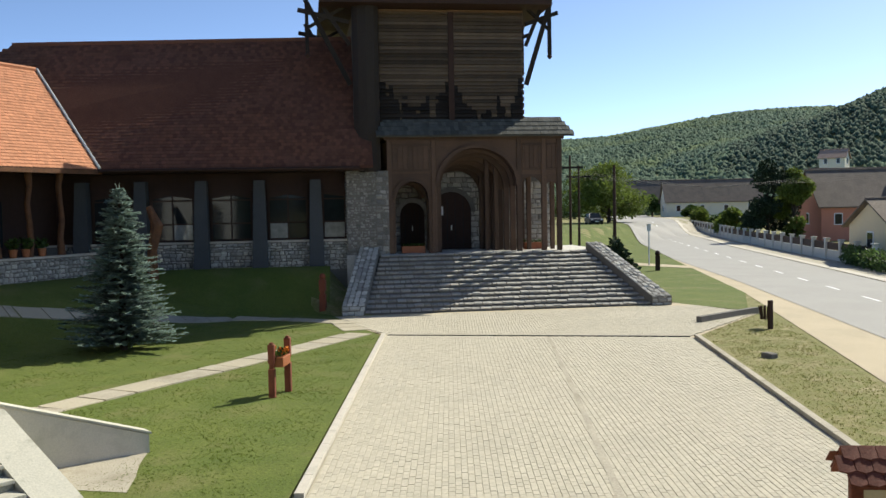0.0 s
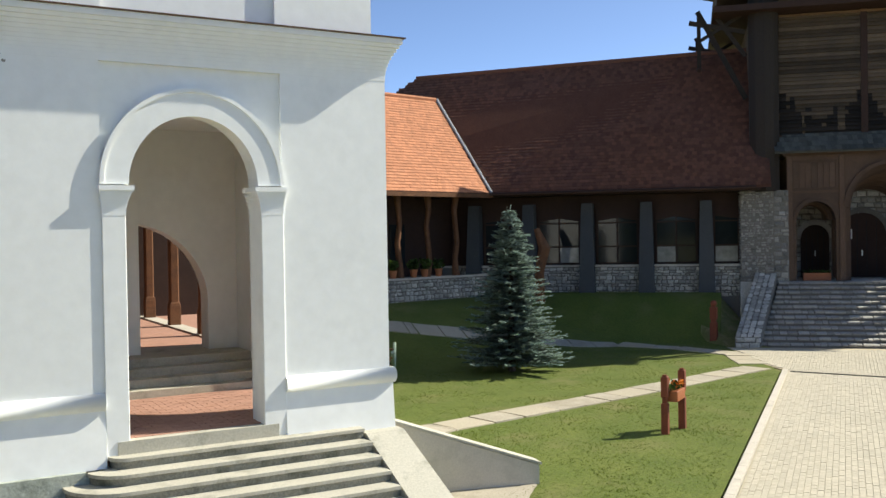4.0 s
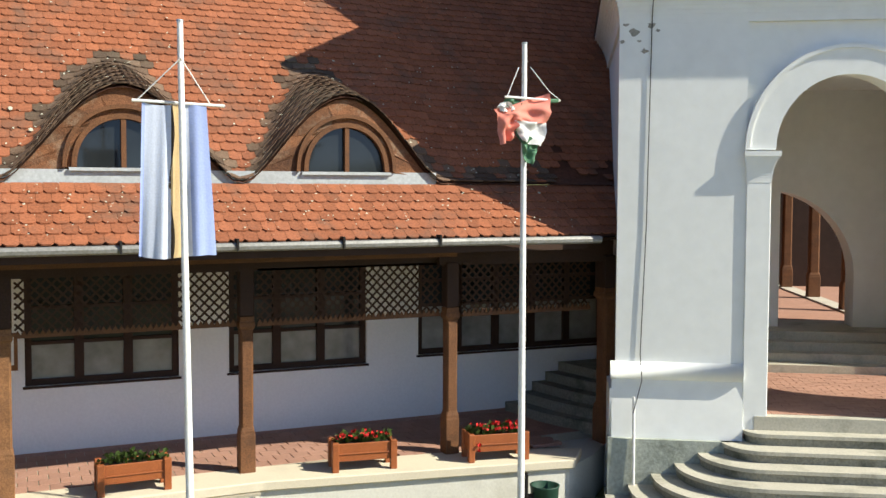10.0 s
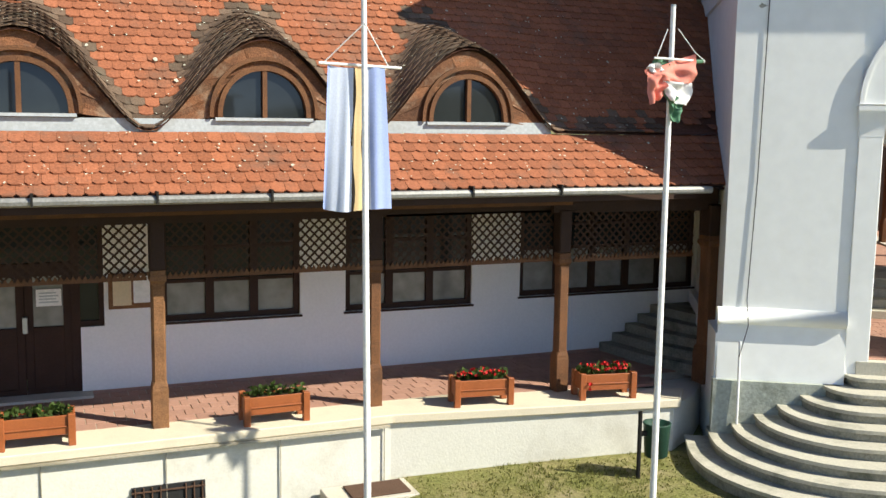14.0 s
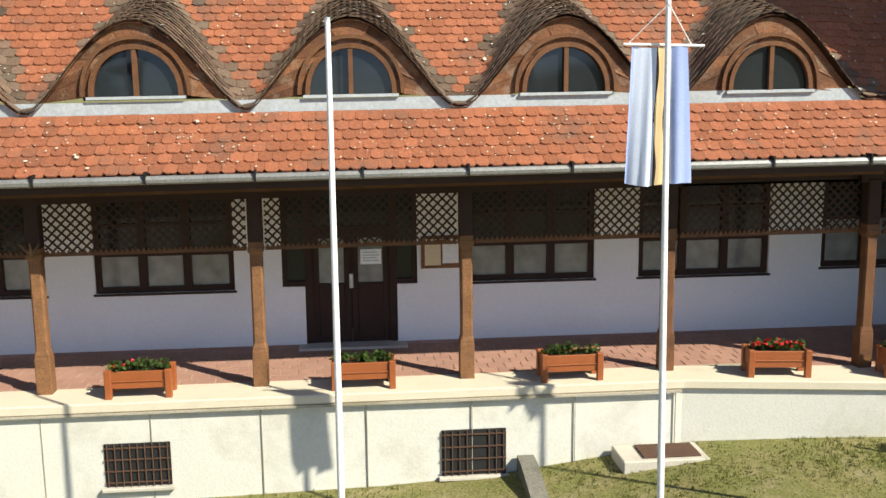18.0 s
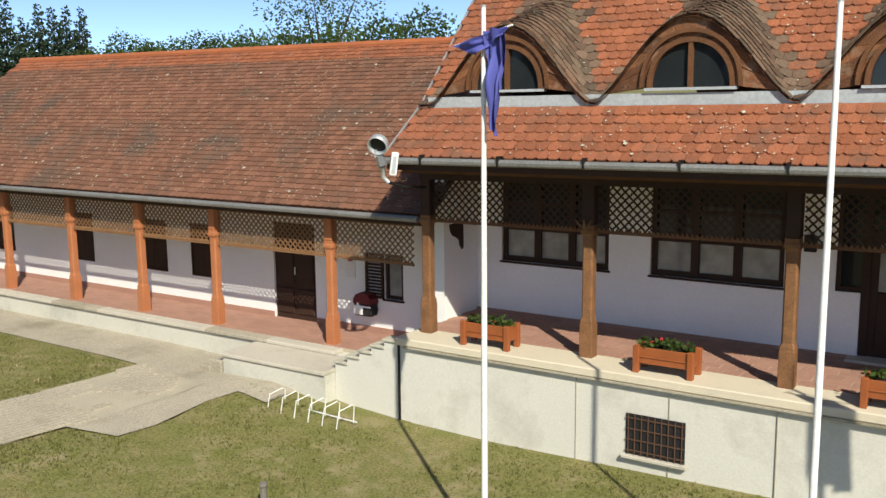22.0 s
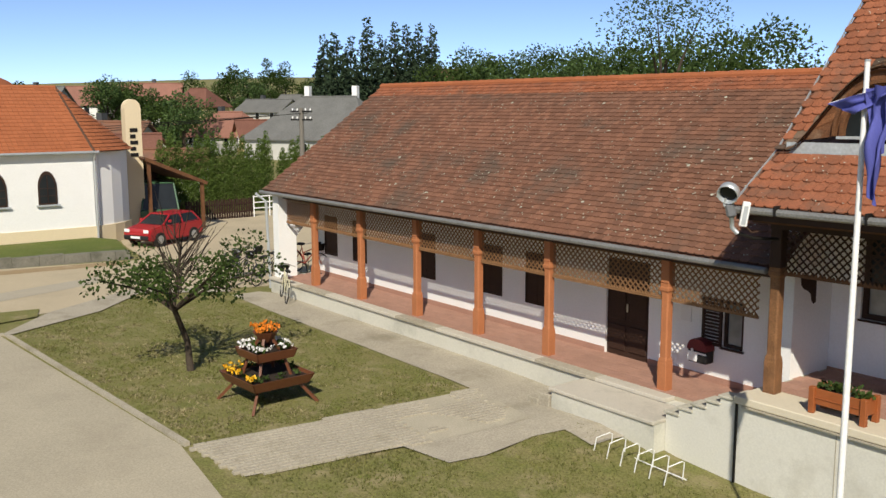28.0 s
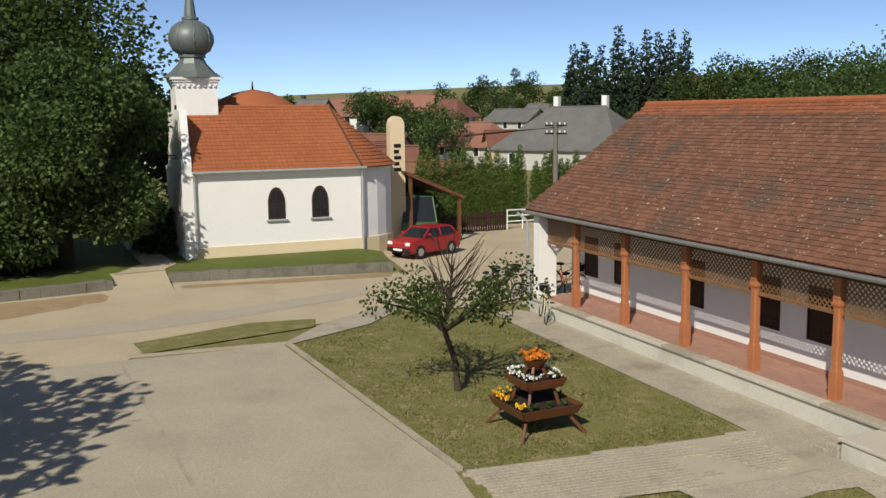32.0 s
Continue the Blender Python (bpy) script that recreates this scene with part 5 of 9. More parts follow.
prism(bm, [(w0.x, w0.y - 0.03, 1.625), (w1.x + 0.03, w1.y - 0.03, 0.725), (w1.x + 0.03, w1.y - 0.03, 0.765), (w0.x, w0.y - 0.03, 1.665)], (0.08, 0.36, 0))
part("coping", bm, STEPS, tower)

# quarter stair between the veranda and the gateway
side = thing("corner_stair", "worn stone corner stair rising from the veranda to the tower", "stair")
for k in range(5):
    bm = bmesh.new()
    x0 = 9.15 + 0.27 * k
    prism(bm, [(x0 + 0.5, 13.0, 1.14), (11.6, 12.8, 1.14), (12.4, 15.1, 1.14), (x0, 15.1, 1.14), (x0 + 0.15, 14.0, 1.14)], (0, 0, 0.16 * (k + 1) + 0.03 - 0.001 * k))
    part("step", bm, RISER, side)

# the covered way seen through the gate
gate_walk = thing("covered_way", "brick floored covered way with brown timber posts behind the gate", "arcade", TOWER)
part("walk_floor", block(1.0, 7.5, 6.52, 15.0, 1.4, 2.46), BRICKF, gate_walk)
part("walk_kerb", block(5.4, 5.8, 6.6, 15.0, 2.3, 2.50), SLABC, gate_walk)
for k in range(3):
    veranda_post(5.6, 8.37 + 2.95 * k, 2.5, 6.2, 0.24, OAK, 5.9, "brown timber post of the covered way", gate_walk)
part("walk_wall", block(-1.0, 1.0, 6.5, 15.0, 1.4, 6.0), DARKWOOD, gate_walk)
part("walk_wall", block(-1.0, 8.0, 15.0, 15.3, 1.4, 6.0), DARKWOOD, gate_walk)
part("walk_roof", block(-1.0, 6.2, 6.35, 15.3, 6.2, 6.4), DARKWOOD, gate_walk)


# ---- the low veranda wing ----
wing_b = thing("low_wing", "long low white wing with a weathered tile roof and orange posts", "house")
FB = 0.48
part("plinth_wall", block(-25.3, -8.0, 13.32, 15.3, -0.6, 0.40), PLINTHB, wing_b)
for k in range(9):
    part("coping_slab", block(-25.3 + 1.72 * k, -25.3 + 1.72 * (k + 1) - 0.012, 13.26, 13.55, 0.402, FB, 0.01), FOOTP if k % 3 == 1 else SLABC, wing_b)
part("brick_bed", block(-25.2, -8.0, 13.551, 14.85, 0.35, FB - 0.008), JOINTS, wing_b)
OPEN_B = [(-24.5, -23.75), (-22.85, -22.1), (-19.5, -18.76), (-17.02, -16.08), (-15.25, -14.43)]
xs = [-25.3] + [v for o in OPEN_B for v in o] + [-12.72]
for i in range(0, len(xs), 2):
    part("wall", block(xs[i], xs[i + 1], 14.8, 15.3, 0.3, 3.3), WHITE, wing_b)
for a, b in OPEN_B:
    part("wall", block(a, b, 14.8, 15.3, 0.3, 1.15), WHITE, wing_b)
    part("wall", block(a, b, 14.8, 15.3, 2.35, 3.3), WHITE, wing_b)
    w = part("window", frame_ring(a, b, 1.15, 2.35, 0.045, 14.785, 14.87), DARKWOOD, wing_b, "window closed with dark board shutters")
    for k in range(2):
        xa, xb = a + 0.05 + (b - a - 0.1) / 2 * k, a + 0.046 + (b - a - 0.1) / 2 * (k + 1)
        leaf = part("shutter", block(xa, xb, 14.805, 14.83, 1.2, 2.3, 0.004), DARKWOOD, w)
        part("batten", block(xa + 0.02, xb - 0.02, 14.79, 14.803, 1.32, 1.39), DARKWOOD, leaf)
for a, b in ((-11.56, -9.77), (-9.33, -7.9)):
    part("wall", block(a, b, 14.8, 15.3, 0.3, 3.3), WHITE, wing_b)
part("wall", block(-12.72, -11.56, 14.8, 15.3, 2.55, 3.3), WHITE, wing_b)
part("wall", block(-9.77, -9.33, 14.8, 15.3, 0.3, 1.2), WHITE, wing_b)
part("wall", block(-9.77, -9.33, 14.8, 15.3, 2.1, 3.3), WHITE, wing_b)
casement("window", -9.77, -9.33, 1.2, 2.1, 1, (), wing_b, 14.78, DARKWOOD, True, 0.06)
part("skirting", block(-25.1, -12.74, 14.775, 14.805, FB, 0.60), BRICKF, wing_b)
part("skirting", block(-11.54, -8.0, 14.775, 14.805, FB, 0.60), BRICKF, wing_b)
# shutter, folded open
shutter = part("shutter", frame_ring(-10.22, -9.78, 1.2, 2.1, 0.05, 14.745, 14.79), DARKWOOD, wing_b, "open dark louvred shutter")
for z in np.arange(1.27, 2.04, 0.065):
    part("slat", block(-10.18, -9.82, 14.75, 14.78, z, z + 0.04), DARKWOOD, shutter)
bd = part("door", block(-12.72, -11.56, 14.85, 14.92, FB, 2.55), DARKWOOD, wing_b, "dark brown panelled double door")
for x0 in (-12.66, -12.1):
    for za, zb in ((0.6, 1.15), (1.25, 2.4)):
        part("panel", block(x0, x0 + 0.46, 14.825, 14.85, za, zb, 0.015), DARKWOOD, bd)
part("door_handle", block(-12.16, -12.12, 14.8, 14.83, 1.45, 1.62, 0.006), STEEL, bd, "steel handle")
HOSERED = shade("faded_dark_red", (0.16, 0.022, 0.025), 0.6, 0.3, 3, 30, 0.1)
box_r = thing("fire_hose_box", "black hose box with a dark red lid on the white wall", "hose box", turn(-10.16, 14.645, 0.85, 0))
part("case", block(-0.22, 0.22, -0.10, 0.15, 0.0, 0.27, 0.03), BLACK, box_r)
bm = bmesh.new()
prism(bm, [(-0.22, -0.11, 0.25), (0.22, -0.11, 0.25), (0.21, -0.11, 0.36), (0.15, -0.11, 0.43), (0.05, -0.11, 0.46), (-0.08, -0.11, 0.46), (-0.16, -0.11, 0.42), (-0.21, -0.11, 0.34)], (0, 0.26, 0))
part("lid", bm, HOSERED, box_r, "faded dark red rounded lid")
part("front_plate", block(-0.20, 0.02, -0.112, -0.102, 0.03, 0.2, 0.003), POLE, box_r)
part("strap", block(-0.2, 0.225, -0.118, -0.103, 0.18, 0.215, 0.003), POLE, box_r)
part("latch", block(-0.12, -0.07, -0.125, -0.103, 0.2, 0.27, 0.003), POLE, box_r)
plate = thing("wall_sign", "small pale notice sheet on the white wall", "sign")
part("sheet", block(-10.75, -10.5, 14.785, 14.798, 1.55, 2.0), FLAGWHITE, plate)
part("heading_bar", block(-10.68, -10.56, 14.78, 14.784, 1.88, 1.94), CARRED, plate)
POST_B = [-10.22, -13.32, -15.65, -18.07, -20.67, -23.2]
for x in POST_B:
    veranda_post(x, 13.72, FB, 3.0, 0.165, TERRA, 2.42, "orange painted square post", wing_b)
ends = [-25.0] + POST_B[::-1] + [-8.2]
for a, b in zip(ends, ends[1:]):
    lattice(a + 0.11, b - 0.11, 2.20, 2.86, 13.72, 0.128, 0.026, LATTB, wing_b, LATTB)
part("wall_plate", block(-25.2, -8.0, 13.62, 13.82, 2.9, 3.06), DARKWOOD, wing_b)
part("soffit", block(-25.5, -8.0, 13.40, 14.8, 3.06, 3.09), DARKWOOD, wing_b)
# end pier with sloping brace
bm = bmesh.new()
prism(bm, [(-25.3, 13.45, FB), (-25.3, 14.05, FB), (-25.3, 14.05, 1.7), (-25.3, 14.55, 2.3), (-25.3, 14.95, 2.3), (-25.3, 14.95, 3.1), (-25.3, 13.45, 3.1)], (0.35, 0, 0))
part("end_pier", bm, WHITE, wing_b)
RB0, RB1 = (13.33, 3.13), (17.8, 6.32)
LB = math.hypot(RB1[0] - RB0[0], RB1[1] - RB0[1])
rb = lambda x, v: (x, RB0[0] + v * (RB1[0] - RB0[0]) / LB, RB0[1] + v * (RB1[1] - RB0[1]) / LB)
sheet("roof", lambda x, v: tuple(Vector(rb(x, v)) + Vector((0, 0.01, -0.03))), [-25.7, -7.7], [-0.05, LB], ROOFBASE, wing_b)
sheet("rear_roof", lambda x, v: (x, 17.8 + v, 6.32 - v * 0.7), [-25.7, -7.7], [0, 5.0], ROOFBASE, wing_b)
tile_rows("tiles", rb, -25.65, -7.75, 0.0, LB - 0.62, 0.15, 0.18, TILEB, wing_b, None, 11, lambda x, v: -14.5 < x < -8.2 and v < 1.25)
tile_rows("newer_tiles", rb, -25.65, -7.75, LB - 0.60, LB - 0.1, 0.15, 0.18, TILE, wing_b, None, 12)
for k in range(46):
    bm = lathe(bmesh.new(), [(0.115, -0.2), (0.10, 0.22)], 10)
    bm.transform(pose(-25.5 + 0.39 * k, 17.8, 6.30, 0, 90, 0))
    part("ridge_tile", bm, TILEC, wing_b)
part("gable_wall", prism(bmesh.new(), [(-25.3, 14.95, 0), (-25.3, 20.8, 0), (-25.3, 20.8, 3.1), (-25.3, 17.8, 6.2), (-25.3, 14.95, 4.2)], (0.3, 0, 0)), WHITE, wing_b)
part("gutter", tube(bmesh.new(), [(-25.75, 13.27, 3.07), (-7.9, 13.27, 3.07)], 0.055, 8), GUTTER, wing_b, "dull grey zinc gutter")
part("downpipe", tube(bmesh.new(), [(-25.6, 13.03, 3.05), (-25.45, 13.3, 2.8), (-25.42, 13.36, 0.1)], 0.045, 8), ZINC, wing_b)
rng = random.Random(5)
bm = bmesh.new()
for _ in range(2300):
    x, v = rng.uniform(-25.4, -8), rng.uniform(0.1, LB - 0.3)
    if noise.noise((x * 0.5, v * 0.7, 3.0)) < rng.uniform(-0.6, 0.35) - 0.25 * (v < 2.5):
        continue
    p = Vector(rb(x, v)) + Vector((0, -0.02, 0.04))
    s = rng.uniform(0.006, 0.018) * (2.2 if rng.random() < 0.04 else 1)
    n = rng.randint(5, 7)
    bm.faces.new([bm.verts.new(p + Vector((math.cos(q) * s * rng.uniform(0.7, 1.5), math.sin(q) * s * 0.8, math.sin(q) * s * 0.56))) for q in (6.283 * i / n for i in range(n))])
lich = part("lichen", bm, LICHEN, wing_b)
lich["kind"] = "stuff"
# landing and side steps
land = thing("landing", "pale concrete landing with steps up to the high veranda", "landing")
part("platform", block(-11.75, -9.26, 12.32, 13.255, -0.6, 0.34), PLINTHB, land)
part("platform_slab", block(-11.8, -9.26, 12.28, 13.255, 0.342, 0.41, 0.012), SLABC, land)
part("left_step", block(-12.1, -11.8, 12.3, 13.26, -0.5, 0.24, 0.015), FOOTP, land)
part("left_step", block(-12.4, -12.1, 12.3, 13.26, -0.5, 0.09, 0.015), FOOTP, land)
for k in range(5):
    part("stair_step", block(-9.20 + 0.27 * k, -8.93 + 0.27 * k if k < 4 else -7.86, 12.87, 13.25, -0.5, 0.40 + 0.135 * (k + 1), 0.012), SLABC, land)
prof = [(-9.25, -0.6)]
for k in range(5):
    prof += [(-9.25 + 0.27 * k, 0.38 + 0.135 * (k + 1)), (-8.98 + 0.27 * k if k < 4 else -7.87, 0.38 + 0.135 * (k + 1))]
prof += [(-7.87, -0.6)]
par = part("stepped_parapet", prism(bmesh.new(), [(x, 12.60, z) for x, z in prof], (0, 0.26, 0)), PLINTH, land, "stepped rendered side wall")
for k in range(5):
    part("parapet_cap", block(-9.28 + 0.27 * k, -8.97 + 0.27 * k if k < 4 else -7.91, 12.57, 12.87, 0.382 + 0.135 * (k + 1), 0.425 + 0.135 * (k + 1), 0.008), STEPS, par)
# bicycle stand
rack = thing("bicycle_stand", "white tubular bicycle stand on the lawn", "bicycle stand", turn(-9.1, 11.72, ground_z(-9.1, 11.7), -3) @ Matrix.Diagonal((0.8, 0.8, 0.85, 1)))
for k in range(6):
    x = -1.0 + 0.4 * k
    part("hoop", tube(bmesh.new(), [(x - 0.02, -0.25, 0.0), (x + 0.04, -0.22, 0.36), (x + 0.10, 0.1, 0.42), (x + 0.06, 0.22, 0.36), (x, 0.25, 0.0)], 0.012, 6), POLE, rack)
part("ground_rail", tube(bmesh.new(), [(-1.1, 0.25, 0.03), (1.1, 0.25, 0.03)], 0.013, 6), POLE, rack)


# ---- the timber church ----
church = thing("timber_church", "dark timber church with tiled roof, rubble base and carved porch", "church", CHURCH)
RS = random.Random(21)


def rubble(bm, u0, u1, z0, z1, v, size, rng, depth=0.05, axis="u"):
    """Irregular stones proud of a wall face, each a bevelled lump."""
    z = z0
    while z < z1 - 0.03:
        h = min(size * rng.uniform(0.6, 1.2), z1 - z)
        u = u0
        while u < u1 - 0.03:
            w = min(size * rng.uniform(0.8, 1.9), u1 - u)
            d = depth * rng.uniform(0.5, 1.3)
            g = 0.014
            a, b, c, e = u + g * rng.uniform(0.5, 2.2), u + w - g * rng.uniform(0.5, 2.2), z + g * rng.uniform(0.4, 2.5), z + h - g * rng.uniform(0.4, 2.5)
            if b - a > 0.03 and e - c > 0.03:
                j = lambda s: rng.uniform(-s, s)
                m = min(w, h) * 0.22
                base = [(a + j(0.02), c + j(0.025)), (b + j(0.02), c + j(0.025)), (b + j(0.02), e + j(0.025)), (a + j(0.02), e + j(0.025))]
                top = [(a + m + j(0.02), c + m + j(0.02)), (b - m + j(0.02), c + m + j(0.02)), (b - m + j(0.02), e - m + j(0.02)), (a + m + j(0.02), e - m + j(0.02))]
                P = (lambda p, q: (p[0], v - q, p[1])) if axis == "u" else (lambda p, q: (v - q, p[0], p[1]))
                lo, hi = [bm.verts.new(P(p, 0.0)) for p in base], [bm.verts.new(P(p, d)) for p in top]
                bm.faces.new(hi)
                for i in range(4):
                    bm.faces.new((lo[i], lo[(i + 1) % 4], hi[(i + 1) % 4], hi[i]))
            u += w
        z += h
    bmesh.ops.recalc_face_normals(bm, faces=bm.faces[:])
    return bm


# stone stairs
stair = thing("stone_stairs", "wide flight of rubble stone stairs with sloping cheek walls", "stairs", CHURCH)
NS, RISE, RUN = 13, 0.175, 0.33
for k in range(NS):
    f = k / (NS - 1)
    u0, u1 = 0.9 + 1.0 * f, 13.1 - 1.55 * f
    z = 0.38 + RISE * (k + 1)
    s = part("step", block(u0, u1, RUN * k + 0.075, RUN * (k + 1) + 0.35, 0.1, z - 0.055), MORTAR, stair)
    u = u0
    while u < u1 - 0.05:
        w = min(RS.uniform(0.18, 0.5), u1 - u)
        ua_, ub_ = u + RS.uniform(0.008, 0.03), u + w - RS.uniform(0.008, 0.03)
        va, lift, nose = RUN * k + RS.uniform(-0.045, 0.035), RS.uniform(-0.02, 0.012), RS.uniform(0.02, 0.055)
        bm = bmesh.new()
        prism(bm, [(ua_, va + 0.03, z - 0.10), (ua_, va, z - nose - 0.02), (ua_, va + 0.02, z - nose + lift), (ua_, va + 0.14, z - 0.012 + lift), (ua_, RUN * (k + 1) - 0.01, z + lift), (ua_, RUN * (k + 1) - 0.01, z - 0.10)], (ub_ - ua_, 0, 0))
        part("tread_stone", bm, TREAD, s)
        u += w
for sgn, ua, ub, ta, tb in ((0, -0.05, 0.88, 1.0, 1.88), (1, 13.12, 14.0, 11.57, 12.3)):
    bm = bmesh.new()
    lo = [(ua, -0.1), (ub, -0.1), (tb, 4.35), (ta, 4.35)]
    z0 = [0.78, 0.78, 2.98, 2.98]
    a = [bm.verts.new((p[0], p[1], 0.0)) for p in lo]
    b = [bm.verts.new((p[0], p[1], q)) for p, q in zip(lo, z0)]
    bm.faces.new(b)
    for i in range(4):
        bm.faces.new((a[i], a[(i + 1) % 4], b[(i + 1) % 4], b[i]))
    bmesh.ops.recalc_face_normals(bm, faces=bm.faces[:])
    cheek = part("cheek_wall", bm, MORTAR, stair, "sloping rubble cheek wall")
    bm = bmesh.new()
    # stones on top and on the inner face
    def cheek_top(f, g):
        x = (ua + (ta - ua) * f) * (1 - g) + (ub + (tb - ub) * f) * g
        return Vector((x, -0.1 + 4.45 * f, 0.78 + 2.2 * f))

    lanes = [0.0, 0.2, 0.46, 0.7, 1.0]
    for ga, gb in zip(lanes, lanes[1:]):
        fa = RS.uniform(-0.04, 0.0)
        while fa < 0.97:
            fb = min(fa + RS.uniform(0.035, 0.085), 1.0)
            ring_, n_ = [], RS.choice((5, 6, 7))
            for i in range(n_):
                q = 6.2832 * (i + RS.uniform(-0.25, 0.25)) / n_
                f = (fa + fb) / 2 + (fb - fa) * 0.5 * max(-0.86, min(0.86, 1.15 * math.cos(q)))
                g = (ga + gb) / 2 + (gb - ga) * 0.5 * max(-0.9, min(0.9, 1.2 * math.sin(q)))
                ring_.append(cheek_top(min(max(f, 0.0), 1.0), g))
            c = sum(ring_, Vector()) / n_
            lift = RS.uniform(0.015, 0.05)
            lov = [bm.verts.new(p) for p in ring_]
            hiv = [bm.verts.new(c + (p - c) * 0.84 + Vector((0, 0, lift + RS.uniform(-0.01, 0.01)))) for p in ring_]
            bm.faces.new(hiv)
            for i in range(n_):
                bm.faces.new((lov[i], lov[(i + 1) % n_], hiv[(i + 1) % n_], hiv[i]))
            fa = fb
    bmesh.ops.recalc_face_normals(bm, faces=bm.faces[:])
    rubble(bm, ua, ub, 0.36, 0.78, -0.1, 0.22, RS)
    part("cheek_rubble", bm, STONE, cheek)["kind"] = "stuff"
part("landing", block(0.4, 12.4, 4.3, 9.5, 0.5, 2.64), STONE, stair)

# hall
part("hall_wall", block(-16.0, 1.0, 5.25, 5.5, 0.5, 6.8), DARKWOOD, church)
part("stone_plinth", block(-16.0, 0.5, 4.75, 5.25, 0.5, 3.3), MORTAR, church)
pl = bmesh.new()
rubble(pl, -12.0, 0.5, 2.0, 3.28, 4.75, 0.17, RS)
part("plinth_rubble", pl, STONE, church)["kind"] = "stuff"
part("plinth_ledge", block(-16.0, 0.5, 4.68, 5.26, 3.3, 3.38), SLABC, church)
# Pier grey taken almost to black: the deep eaves shade is in its colour.
PIER = shade("shade_dark_concrete", (0.07, 0.074, 0.076), 0.9, 0.2, 1.5, 20, 0.3)
for u in (-11.1, -8.6, -6.0, -3.45, -0.95):
    bm = bmesh.new()
    prism(bm, [(u - 0.38, 3.9, 0.8), (u + 0.38, 3.9, 0.8), (u + 0.24, 4.5, 6.1), (u - 0.24, 4.5, 6.1)], (0, 0.85, 0))
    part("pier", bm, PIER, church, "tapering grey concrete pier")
for u0, u1 in ((-10.7, -9.0), (-8.2, -6.4), (-5.6, -3.85), (-3.05, -1.35), (-0.6, 0.4)):
    w = part("hall_window", block(u0 - 0.06, u1 + 0.06, 5.16, 5.245, 3.4, 5.75), DARKWOOD, church, "tall dark framed hall window")
    nb = 2 if u1 - u0 > 1.2 else 1
    for i in range(nb):
        a, b = u0 + (u1 - u0) / nb * i + 0.04, u0 + (u1 - u0) / nb * (i + 1) - 0.04
        # Some lower panes are pale to paint in a bright reflection.
        part("pane", block(a, b, 5.13, 5.155, 3.48, 4.15), PALEPANE if (i + int(u0 * 10)) % 3 == 0 else GLASS, w)
        part("pane", block(a, b, 5.13, 5.155, 4.22, 5.2), GLASS, w)
        bm = bmesh.new()
        hip = 5.65 if i == (nb > 1) * 1 else 5.45
        prism(bm, [(a, 5.13, 5.27), (b, 5.13, 5.27), (b, 5.13, 5.45 if i == 0 and nb > 1 else 5.32), (a, 5.13, 5.32 if i == 0 and nb > 1 else 5.45)], (0, 0.025, 0))
        part("pane", bm, GLASS, w)
# hall roof
# a steep slope; the ridge sags towards its far end
LH = 7.7
ridge_z = lambda u: 12.98 + 0.026 * (u - 1)
hr = lambda u, s: (u, 3.35 + 4.4 * s / LH, 6.62 + (ridge_z(u) - 6.62) * s / LH)
hip_u = lambda s: -22.0 + 7.4 * s / LH
sheet("hall_roof", lambda u, s: tuple(Vector(hr(u if u > 0 else hip_u(max(s, 0)), s)) + Vector((0, 0.02, -0.03))), [-15.6, 1.6], [-0.05, LH], ROOFBASE, church)
sheet("rear_roof", lambda u, s: (u, 7.77 + s, ridge_z(u) - s * 1.45), [-14.6, 1.6], [0, 4.5], ROOFBASE, church)
tile_rows("hall_tiles", hr, -21.5, 1.5, 0.0, LH - 0.05, 0.19, 0.2, TILED, church, lambda u, s: u < hip_u(s) + 0.1, 31)
part("hall_ridge", tube(bmesh.new(), [(-14.6, 7.76, ridge_z(-14.6)), (1.6, 7.76, ridge_z(1.6))], 0.12, 8), TILED, church)
part("hall_gutter", tube(bmesh.new(), [(-10.3, 3.25, 6.55), (1.0, 3.25, 6.55)], 0.08, 8), DARKWOOD, church)
part("eaves_board", block(-16, 1.2, 3.4, 5.3, 6.45, 6.57), DARKWOOD, church)
gable = bmesh.new()
prism(gable, [(-21.5, 3.5, 6.5), (-14.6, 7.76, 12.5), (-21.5, 12, 6.5)], (0.1, 0, 0))
part("gable_end", gable, DARKWOOD, church)

# rubble stair turret
turret = part("stone_turret", block(0.45, 2.35, 4.35, 9.0, 0.4, 6.45), MORTAR, church, "rubble stone turret base beside the porch")
bm = bmesh.new()
rubble(bm, 0.45, 1.75, 1.9, 6.45, 4.35, 0.12, RS, 0.035)
rubble(bm, 1.76, 2.35, 1.9, 6.45, 4.35, 0.24, RS)
rubble(bm, 4.35, 7.0, 1.9, 6.45, 0.45, 0.15, RS, axis="v")
part("turret_rubble", bm, TURST, turret)["kind"] = "stuff"

